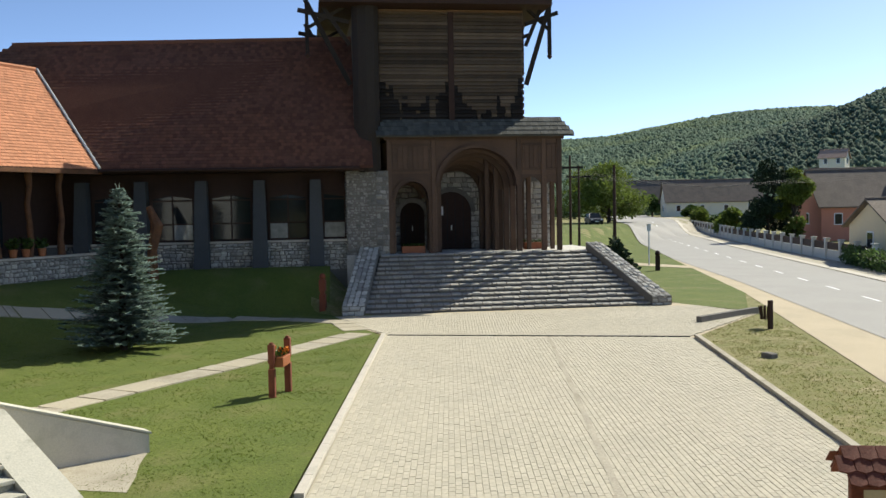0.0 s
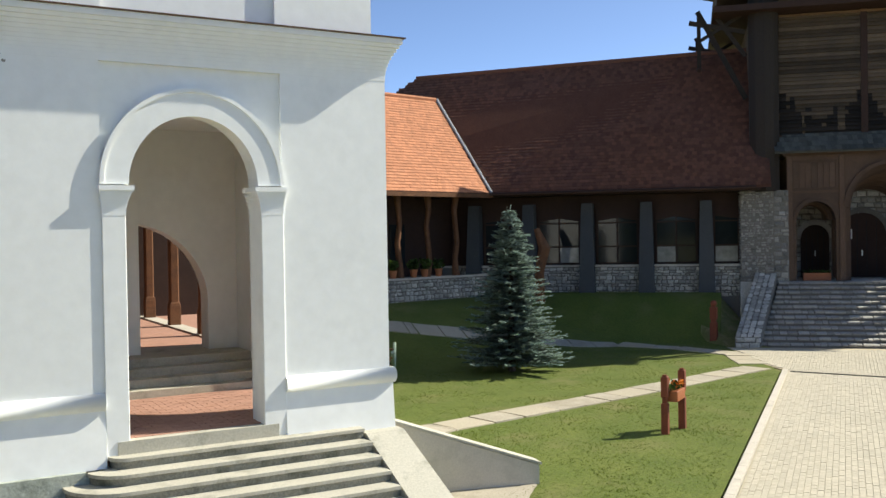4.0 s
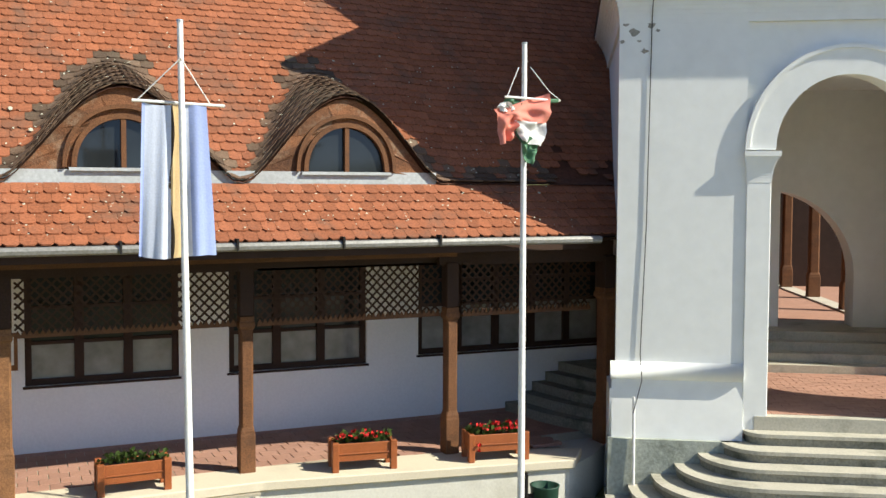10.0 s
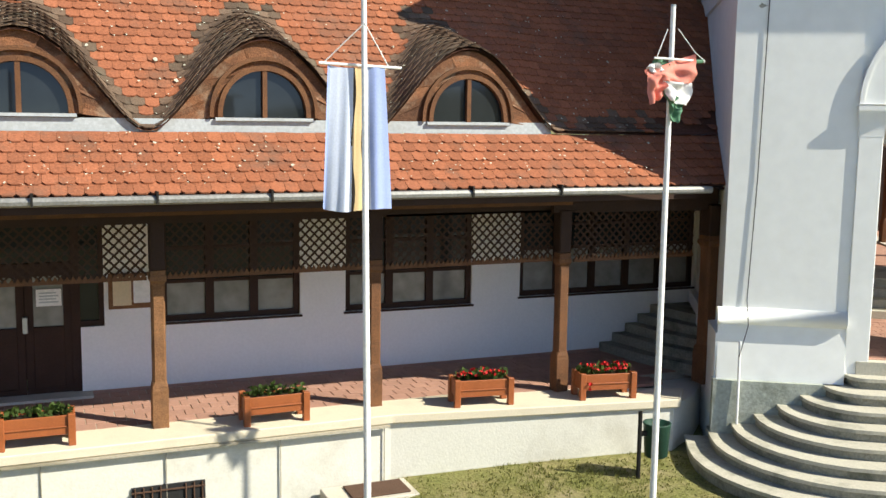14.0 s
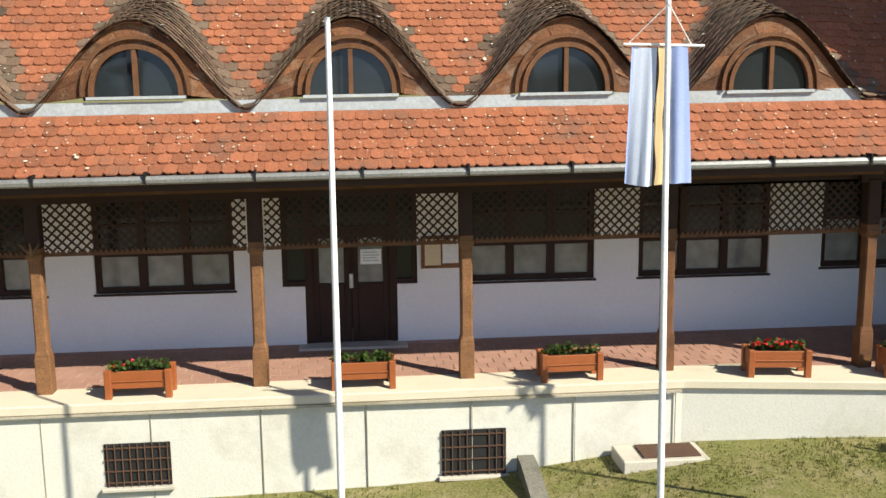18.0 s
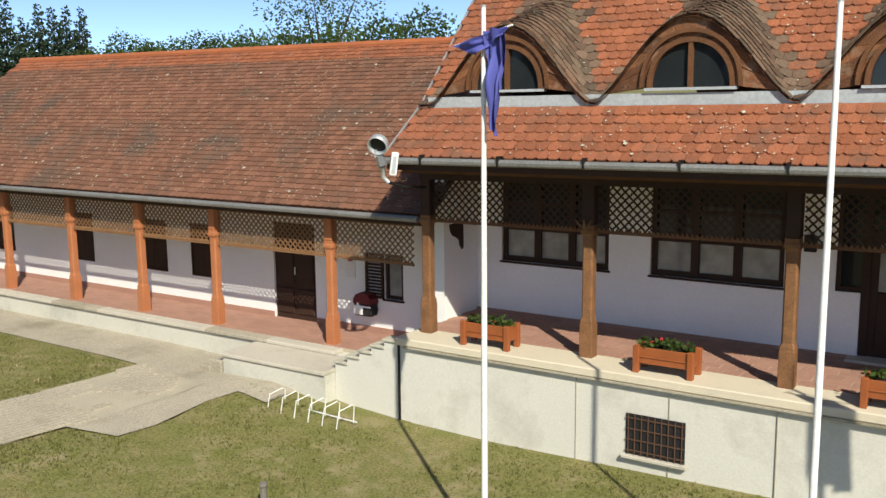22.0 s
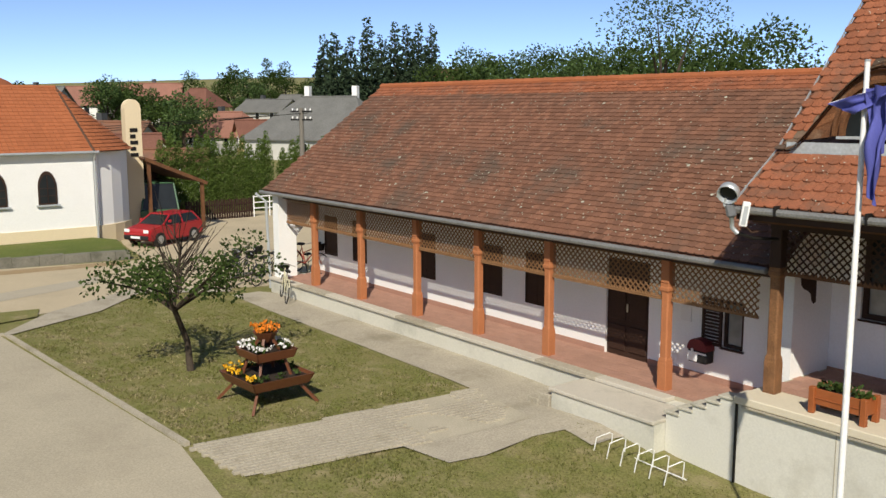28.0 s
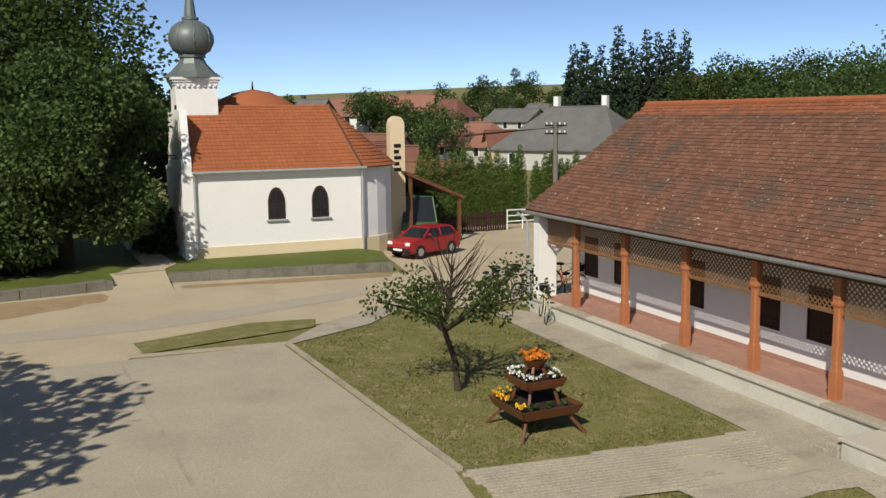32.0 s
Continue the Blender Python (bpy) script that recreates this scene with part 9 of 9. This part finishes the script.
while x < 180:
    y = float(np.interp(x, (14, 22, 52, 110, 190), (-15.0, -15.0, -15.2, -16.3, -19.1)))
    y2 = float(np.interp(x + 2.2, (14, 22, 52, 110, 190), (-15.0, -15.0, -15.2, -16.3, -19.1)))
    z, z2 = ground_z(x, y) + 0.038, ground_z(x + 2.2, y2) + 0.038
    bm.faces.new([bm.verts.new(p) for p in ((x, y - 0.07, z), (x + 2.2, y2 - 0.07, z2), (x + 2.2, y2 + 0.07, z2), (x, y + 0.07, z))])
    x += 5.5
tagged(part("road_marking", bm, POLE), "white dashed centre line of the road", "road marking", kind="structure")
tagged(drape("far_kerb", [(9, -19.05), (22, -18.85), (52, -18.85), (95, -19.65), (114, -20.75), (150, -22.15), (150, -22.8), (114, -21.4), (95, -20.3), (52, -19.5), (22, -19.5), (9, -19.7)], 0.06, SLABC, step=4), "pale kerb on the far side of the road", "kerb", kind="structure")
tagged(drape("far_pavement", [(9, -19.6), (52, -18.9), (95, -19.7), (114, -20.8), (150, -22.2), (180, -23.3), (180, -25.8), (150, -25.3), (110, -23.0), (52, -22.0), (9, -22.4)], 0.03, FOOTP, step=4), "dusty pavement before the houses", "pavement", kind="structure")

# street furniture
lp = thing("street_pole", "slim dark street pole by the road", "pole", turn(79, -7.1, ground_z(79, -7.1), 0))
part("mast", tube(bmesh.new(), [(0, 0, 0), (0, 0, 7.6)], [0.16, 0.11], 8), DARKWOOD, lp)
part("foot", tube(bmesh.new(), [(0, 0, 0), (0, 0, 1.4)], 0.26, 8), GREENBIN, lp)
sg = thing("road_sign", "grey road sign post seen edge-on", "sign", turn(67.3, -8.5, ground_z(67, -8.5), 0))
part("post", tube(bmesh.new(), [(0, 0, 0), (0, 0, 2.9)], 0.05, 6), ZINC, sg)
part("board", block(-0.03, 0.03, -0.14, 0.14, 2.45, 2.95, 0.01), ZINC, sg)
bo = thing("bollard", "dark carved wooden bollard", "bollard", turn(61.8, -8.4, ground_z(61.8, -8.4), 0))
part("post", block(-0.14, 0.14, -0.14, 0.14, -0.1, 1.0, 0.03), DARKWOOD, bo)
part("head", lathe(bmesh.new(), [(0.1, 1.0), (0.2, 1.12), (0.12, 1.28), (0.02, 1.34)], 8), DARKWOOD, bo)
for k, (x, y) in enumerate(((58, -2.7), (64, -3.5))):
    pp = thing("power_pole", "tall twin timber power pole with wires beside the church", "power pole", turn(x, y, ground_z(x, y), 0), "roadside power poles")
    part("mast", tube(bmesh.new(), [(0, 0, 0), (0, 0, 7.4 - 0.4 * k)], [0.09, 0.06], 8), DARKWOOD, pp)
    part("stay", tube(bmesh.new(), [(0.9, 0, 0), (0, 0, 6.0)], [0.08, 0.06], 8), DARKWOOD, pp)
    part("crossarm", block(-0.05, 0.05, -0.8, 0.8, 6.6 - 0.4 * k, 6.72 - 0.4 * k), IRON, pp)
wr = thing("overhead_wires", "overhead wires strung across the road", "wire")
for k in range(4):
    part("wire", tube(bmesh.new(), [(62, -3.1 + 0.4 * k, 6.9 - 0.1 * k), (75, -14, 5.9), (95, -30, 6.6 + 0.2 * k), (100, -60, 8.5)], 0.009, 5), BLACK, wr)
car(turn(128, -8.4, ground_z(128, -8.4), 8), DARKB, "black car parked under the roadside tree", 4.2, 1.75, 1.5)
bush = thing("dwarf_pine", "dark dwarf pine beside the church stairs", "pine", turn(58, -5.4, ground_z(58, -5.4), 0))
leaves("crown", [(0, 0, 0.9 * f, 1.6 * (1 - f * 0.35), 0.7) for f in (0.4, 1.0, 1.6, 2.2)], 1600, 0.3, CONIFER, bush, 61)
broadleaf(138, -11.2, 8.0, 6.2, "round leafy tree beside the road", FRESH, 62, 13000, 0.36, 0.3, 0.06)
# far side of the road
PALEW = shade("pale_cream_wall", (0.80, 0.73, 0.58), 0.9, 0.12, 1, 10, 0.1, stain=0.3, stain_col=(0.6, 0.55, 0.45))
PALEROOF = shade("pale_pink_tile_roof", (0.42, 0.29, 0.22), 0.88, 0.3, 0.8, 8, 0.3)
OLDROOF = shade("weathered_grey_brown_roof", (0.17, 0.135, 0.108), 0.88, 0.35, 0.8, 8, 0.4, stain=0.5, stain_col=(0.10, 0.09, 0.08), stain_scale=0.8)
cottage(110, -38.3, 90, 14, 10, 3.3, 3.8, PINKW, OLDROOF, "salmon pink house with a grey roof", 0, 4, 1, 0.9)
cottage(67, -27.8, 95, 9, 7, 2.6, 1.7, CREAM, OLDROOF, "cream cottage with a grey roof", 0, 2, 0)
cottage(190, -34.9, 90, 18, 9, 3.2, 4.0, PALEW, OLDROOF, "long white cottage with a brown roof", 0, 4, 0, 1.9)
cottage(225, -29.0, 90, 14, 8, 3.0, 4.0, PALEW, OLDROOF, "far white cottage with a dark roof", 0, 3, 0, 3.0)
cottage(226, -69.6, 60, 5.6, 4.6, 2.4, 1.7, PALEW, PALEROOF, "small white house with pale roof on the hillside", 0, 2, 0, 12.2)
cottage(130, -43.0, 100, 12, 9, 3.6, 3.8, GREYW, OLDROOF, "dark roofed house behind the pink one", 0, 2, 0, 1.4)
fen = thing("pier_fence", "low rendered garden fence with square piers", "fence")
for k in range(34):
    x = 62 + 3.4 * k
    y = float(np.interp(x, (62, 75, 110, 150, 180), (-22.0, -22.1, -22.9, -25.5, -26.0)))
    part("pier", block(x - 0.16, x + 0.16, y - 0.16, y + 0.16, 0.2, 1.85, 0.03), GREYW, fen)
    part("pier_cap", block(x - 0.21, x + 0.21, y - 0.21, y + 0.21, 1.85, 1.95, 0.02), GREYW, fen)
    if k < 33:
        y2 = float(np.interp(x + 3.4, (62, 75, 110, 150, 180), (-22.0, -22.1, -22.9, -25.5, -26.0)))
        bm = bmesh.new()
        beam(bm, (x + 0.2, y, 0.7), (x + 3.2, y2, 0.7), 0.15, 0.8)
        part("dwarf_wall", bm, GREYW, fen)
        bm = bmesh.new()
        beam(bm, (x + 0.2, y, 1.4), (x + 3.2, y2, 1.4), 0.05, 0.55)
        part("rail_panel", bm, DARKWOOD, fen)
hed = thing("garden_hedge", "dark clipped hedge before the cream cottage", "hedge")
leaves("foliage", [(57 + 1.1 * k, -21.4 - 0.05 * k, 1.0, 0.9, 0.8) for k in range(9)], 3000, 0.22, DARKLEAF, hed, 63)
for k, (x, y, h, r, m_) in enumerate(((106, -25.9, 9.2, 2.9, CONIFER), (104, -28.2, 8.2, 2.2, FRESH), (122, -25.4, 3.4, 2.2, FRESH), (130, -26.4, 2.8, 2.2, FRESH), (142, -28.2, 2.6, 2.0, LEAF), (158, -27.6, 2.4, 1.8, FRESH), (170, -28.0, 2.0, 1.6, LEAF), (196, -24.5, 4.5, 2.0, DARKLEAF), (130, -45, 8, 4, LEAF), (118, -48, 9, 5, DARKLEAF), (160, -60, 9, 5, LEAF), (110, -55, 9, 5, LEAF), (180, -8, 8, 5, LEAF), (190, -2, 9, 5, LEAF), (175, 4, 8, 5, LEAF))):
    broadleaf(x, y, h, r, "leafy garden tree beyond the road", m_, 640 + k, 9000 if x < 125 else 4000, 0.3, 0.25, 0.02)


def forest():
    """Woods on the hills: one uneven canopy of many small lumpy crowns."""
    rng = random.Random(77)
    stands = ([], []), ([], [])
    for _ in range(66000):
        x = 205 + 430 * rng.random() ** 0.8
        y = x * rng.uniform(-0.68, 0.10) + rng.uniform(-10, 10)
        d = (x - 190) / 570
        s = rng.uniform(0.6, 1.6) + 0.7 * d
        z = ground_z(x, y)
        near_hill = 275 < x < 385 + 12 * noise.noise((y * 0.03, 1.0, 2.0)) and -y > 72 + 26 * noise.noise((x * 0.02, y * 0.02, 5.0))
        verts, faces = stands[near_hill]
        s *= 0.8 if near_hill else 1.0
        i = len(verts)
        for (r, h) in ((0.9, -0.2), (0.85, 0.6)):
            for k in range(5):
                q = 1.2566 * k + rng.uniform(-0.35, 0.35)
                w = s * r * rng.uniform(0.65, 1.3)
                verts.append((x + w * math.cos(q), y + w * math.sin(q), z + s * h + rng.uniform(-0.35, 0.35) * s))
        verts.append((x + rng.uniform(-0.3, 0.3) * s, y + rng.uniform(-0.3, 0.3) * s, z + s * rng.uniform(1.1, 1.7)))
        for k in range(5):
            n_ = (k + 1) % 5
            faces.append((i + k, i + n_, i + 5 + n_, i + 5 + k))
            faces.append((i + 5 + k, i + 5 + n_, i + 10))
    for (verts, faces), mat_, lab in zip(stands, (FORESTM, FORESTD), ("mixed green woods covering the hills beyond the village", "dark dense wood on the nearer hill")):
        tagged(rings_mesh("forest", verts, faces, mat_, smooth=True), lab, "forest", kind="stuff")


forest()

# trodden soil at the foot of the ramp wall
RP = random.Random(91)
edge = [(13.95, 5.9), (13.95, 7.0), (14.4, 7.45), (15.1, 7.65), (15.8, 7.6), (16.6, 7.55), (17.3, 7.3), (16.8, 6.95), (16.1, 6.55), (15.4, 6.35), (14.7, 6.1)]
tagged(drape("soil_patch", [(x + RP.uniform(-0.1, 0.1), y + RP.uniform(-0.08, 0.08)) for x, y in edge], 0.034, FOOTP, step=0.5), "bare dusty soil beside the ramp wall", "soil", kind="structure")


# ---- grass blades on the lawns ----
def inside(x, y, poly):
    hit = False
    for (xa, ya), (xb, yb) in zip(poly, poly[1:] + poly[:1]):
        if (ya > y) != (yb > y) and x < (xb - xa) * (y - ya) / (yb - ya) + xa:
            hit = not hit
    return hit


def grass(label, poly, count, material, seed, off=0.0, tall=0.07, holes=()):
    """Short tufts of three blades, thicker in some patches than in others."""
    rng = random.Random(seed)
    lo = [min(p[k] for p in poly) for k in (0, 1)]
    hi = [max(p[k] for p in poly) for k in (0, 1)]
    verts, faces = [], []
    while count > 0:
        count -= 1
        x, y = rng.uniform(lo[0], hi[0]), rng.uniform(lo[1], hi[1])
        if not inside(x, y, poly) or any(inside(x, y, h) for h in holes):
            continue
        rich = 0.5 + 0.9 * noise.noise((x * 0.9, y * 0.9, seed))
        if rng.random() > 0.35 + rich:
            continue
        z = ground_z(x, y) + off - 0.005
        for _ in range(3):
            a, h, w = rng.uniform(0, 6.28), tall * rng.uniform(0.4, 1.1) * (0.6 + 0.6 * rich), rng.uniform(0.006, 0.013)
            bx, by = x + rng.uniform(-0.03, 0.03), y + rng.uniform(-0.03, 0.03)
            lx, ly = rng.uniform(-0.5, 0.5) * h, rng.uniform(-0.5, 0.5) * h
            i = len(verts)
            verts += [(bx - w * math.cos(a), by - w * math.sin(a), z), (bx + w * math.cos(a), by + w * math.sin(a), z), (bx + lx, by + ly, z + h)]
            faces.append((i, i + 1, i + 2))
    tagged(rings_mesh("grass", verts, faces, material), label, "grass", kind="stuff")


CROSS = [(-13.9, 6.05), (-12.35, 6.3), (-11.6, 11.7), (-13.6, 11.95)]
FOOT = [(-25.5, 13.35), (-25.5, 12.1), (-23.2, 12.0), (-13.5, 11.9), (-12.2, 9.0), (-11.0, 9.3), (-10.9, 10.0), (-10.95, 11.1), (-10.7, 11.65), (-10.9, 13.2)]
grass("short half dry grass tufts of the flagpole lawn", [(-13, 6.2), (9.4, 7.4), (8.4, 12.0), (4.3, 12.6), (-7.9, 12.6), (-8.0, 12.1), (-11, 12.05)], 34000, BLADE, 2, 0.0, 0.05, (CROSS, FOOT))
grass("short patchy grass tufts of the yard lawn", [(-24.2, 5.6), (-14.0, 6.2), (-13.7, 11.8), (-23.2, 11.9), (-25.4, 11.6), (-27.0, 9.8)], 22000, BLADE, 3, 0.0, 0.045)
grass("lush green grass tufts of the church lawn", [(13.6, 9.5), (13.7, 3.4), (31.3, 4.9), (24, 8.0), (18, 10.3)], 22000, LUSHBLADE, 4, 0.025, 0.03)
grass("fine short grass tufts of the church lawn", [(18, 10.3), (24, 8.0), (31.3, 4.9), (36.2, 7.2), (35.5, 14), (30, 19), (18, 19)], 24000, LUSHBLADE, 6, 0.025, 0.03)
grass("rough grass tufts of the roadside verge", [(16.7, -6.3), (30.7, -6.0), (34.3, -6.2), (36.6, -8.8), (34, -9.4), (22, -8.5), (14, -8.3)], 9000, BLADE, 5, 0.02, 0.045)

# straw-coloured clumps left by mowing
RD = random.Random(17)
verts, faces = [], []
for _ in range(150):
    x, y = RD.uniform(-24, -13.9), RD.uniform(5.6, 11.8)
    if RD.random() < 0.5:
        y = 6.2 + RD.random() ** 2 * 2.5 + 0.06 * (x + 14)
    if not inside(x, y, [(-24.0, 5.7), (-14.2, 6.3), (-13.9, 11.6), (-23.2, 11.7)]):
        continue
    r = RD.uniform(0.08, 0.22)
    for _ in range(34):
        a, q = RD.uniform(0, 6.28), r * math.sqrt(RD.random())
        bx, by, z = x + 1.5 * q * math.cos(a), y + q * math.sin(a), ground_z(x, y)
        h, w, t_ = RD.uniform(0.02, 0.06), 0.012, RD.uniform(0, 6.28)
        i = len(verts)
        verts += [(bx - w * math.cos(t_), by - w * math.sin(t_), z), (bx + w * math.cos(t_), by + w * math.sin(t_), z), (bx + RD.uniform(-0.07, 0.07), by + RD.uniform(-0.07, 0.07), z + h)]
        faces.append((i, i + 1, i + 2))
tagged(rings_mesh("dry_grass", verts, faces, DRYB), "straw-coloured dry clumps of mown grass", "grass", kind="stuff")


# ---- bricks and paving blocks ----
def slab_mesh(name, lx, ly, h, edge, material):
    """One block with a chamfered rim, its top at height 0."""
    me = bpy.data.meshes.new(name)
    v = [(sx * lx / 2, sy * ly / 2, -h) for sx, sy in ((-1, -1), (1, -1), (1, 1), (-1, 1))]
    v += [(sx * lx / 2, sy * ly / 2, -edge) for sx, sy in ((-1, -1), (1, -1), (1, 1), (-1, 1))]
    v += [(sx * (lx / 2 - edge), sy * (ly / 2 - edge), 0) for sx, sy in ((-1, -1), (1, -1), (1, 1), (-1, 1))]
    f = [(8, 9, 10, 11)] + [(a + i, a + (i + 1) % 4, b + (i + 1) % 4, b + i) for a, b in ((0, 4), (4, 8)) for i in range(4)]
    me.from_pydata(v, [], f)
    me.materials.append(material)
    return me


def paving(name, places, size, h, edge, material, parent, near, limit=300):
    """Blocks at (x, y, z, turn); those nearest to the point near are pieces of their own."""
    me = slab_mesh(name, size[0], size[1], h, edge, material)
    order = sorted(places, key=lambda p: (p[0] - near[0]) ** 2 + (p[1] - near[1]) ** 2)
    for x, y, z, a in order[:limit]:
        ob = new(name, me)
        ob.parent = parent
        ob.matrix_local = Matrix.Translation((x, y, z)) @ Euler((0, 0, a)).to_matrix().to_4x4()
    src_v = [tuple(v.co) for v in me.vertices]
    src_f = [tuple(p.vertices) for p in me.polygons]
    verts, faces = [], []
    for x, y, z, a in order[limit:]:
        c, s, i = math.cos(a), math.sin(a), len(verts)
        verts += [(x + c * p[0] - s * p[1], y + s * p[0] + c * p[1], z + p[2]) for p in src_v]
        faces += [tuple(i + k for k in f) for f in src_f]
    if verts:
        rings_mesh(name + "_field", verts, faces, material, parent)["kind"] = "stuff"


def rows_of(x0, x1, y0, y1, lx, ly, gap, z, rng, angle=0.0, origin=(0, 0), keep=None, bond=0.5, ground=False):
    out, r, y = [], 0, y0 + ly / 2
    c, s = math.cos(angle), math.sin(angle)
    while y < y1:
        x = x0 + lx / 2 - (lx * bond if r % 2 else 0)
        while x < x1:
            wx, wy = origin[0] + c * x - s * y, origin[1] + s * x + c * y
            if not keep or keep(wx, wy):
                out.append((wx, wy, z + (ground_z(wx, wy) if ground else 0) + rng.uniform(-0.003, 0.003), angle + rng.uniform(-0.008, 0.008)))
            x += lx + gap
        y += ly + gap
        r += 1
    return out


rng = random.Random(41)
paving("brick", rows_of(-7.8, 11.4, 13.32, 15.1, 0.245, 0.24, 0.012, 1.172, rng), (0.245, 0.24), 0.05, 0.003, BRICKF, house_a, (0.5, 13.5))
paving("brick", rows_of(4.3, 8.9, 12.55, 13.3, 0.25, 0.12, 0.006, 1.173, rng, keep=lambda x, y: y > 13.32 - (x - 4.3) * 0.13 + 0.06 and x < 9.0), (0.25, 0.12), 0.05, 0.003, BRICKF, house_a, (6, 13), 0)
paving("brick", rows_of(-25.0, -8.1, 13.56, 14.92, 0.25, 0.12, 0.006, 0.482, rng), (0.25, 0.12), 0.05, 0.003, BRICKF, wing_b, (-12, 13.6))
paving("brick", rows_of(1.0, 5.45, 0.08, 3.5, 0.25, 0.12, 0.006, 1.875, rng), (0.25, 0.12), 0.04, 0.003, BRICKF, tower, (3.2, 0.3), 200)
PLAZA = [(9.6, 2.5), (13.6, 2.9), (31.6, 4.55), (30.75, -5.5), (16.6, -5.9), (9.6, -6.1)]
plaza_t = bpy.data.objects["plaza"]
paving("paver", rows_of(-2, 24, -9.5, 2.6, 0.2, 0.1, 0.006, 0.052, rng, 0.091, (9.6, 2.3), lambda x, y: inside(x, y, PLAZA), 0.5, True), (0.2, 0.1), 0.05, 0.004, PAVER, plaza_t, (15.5, 0.0))
cross_t = bpy.data.objects["cross_path"]
paving("paver", rows_of(0.0, 6.0, -2.3, 0.3, 0.2, 0.1, 0.010, 0.045, rng, 1.475, (-13.85, 6.0), lambda x, y: inside(x, y, CROSS) and not (y > 9.6 and noise.noise((x * 1.3, y * 1.3, 7.0)) > 0.05), 0.5, True), (0.2, 0.1), 0.05, 0.007, FOOTP, cross_t, (-12.5, 8.5))
APRON_P = [(31.65, 4.5), (33.2, 5.5), (37.3, 7.5), (41.5, -6.5), (37.6, -9.1), (31.0, -5.5)]


def clear_of_stairs(x, y):
    u, v = local(x, y)
    return inside(x, y, APRON_P) and v < -0.55 + 0.35 * noise.noise((x * 1.1, y * 1.1, 3.0))


paving("paver", rows_of(0, 14, -14, 5.5, 0.2, 0.1, 0.006, 0.052, rng, 0.091, (30.3, 3.5), clear_of_stairs, 0.5, True), (0.2, 0.1), 0.05, 0.004, PAVER, bpy.data.objects["church_apron"], (33, 0), 0)
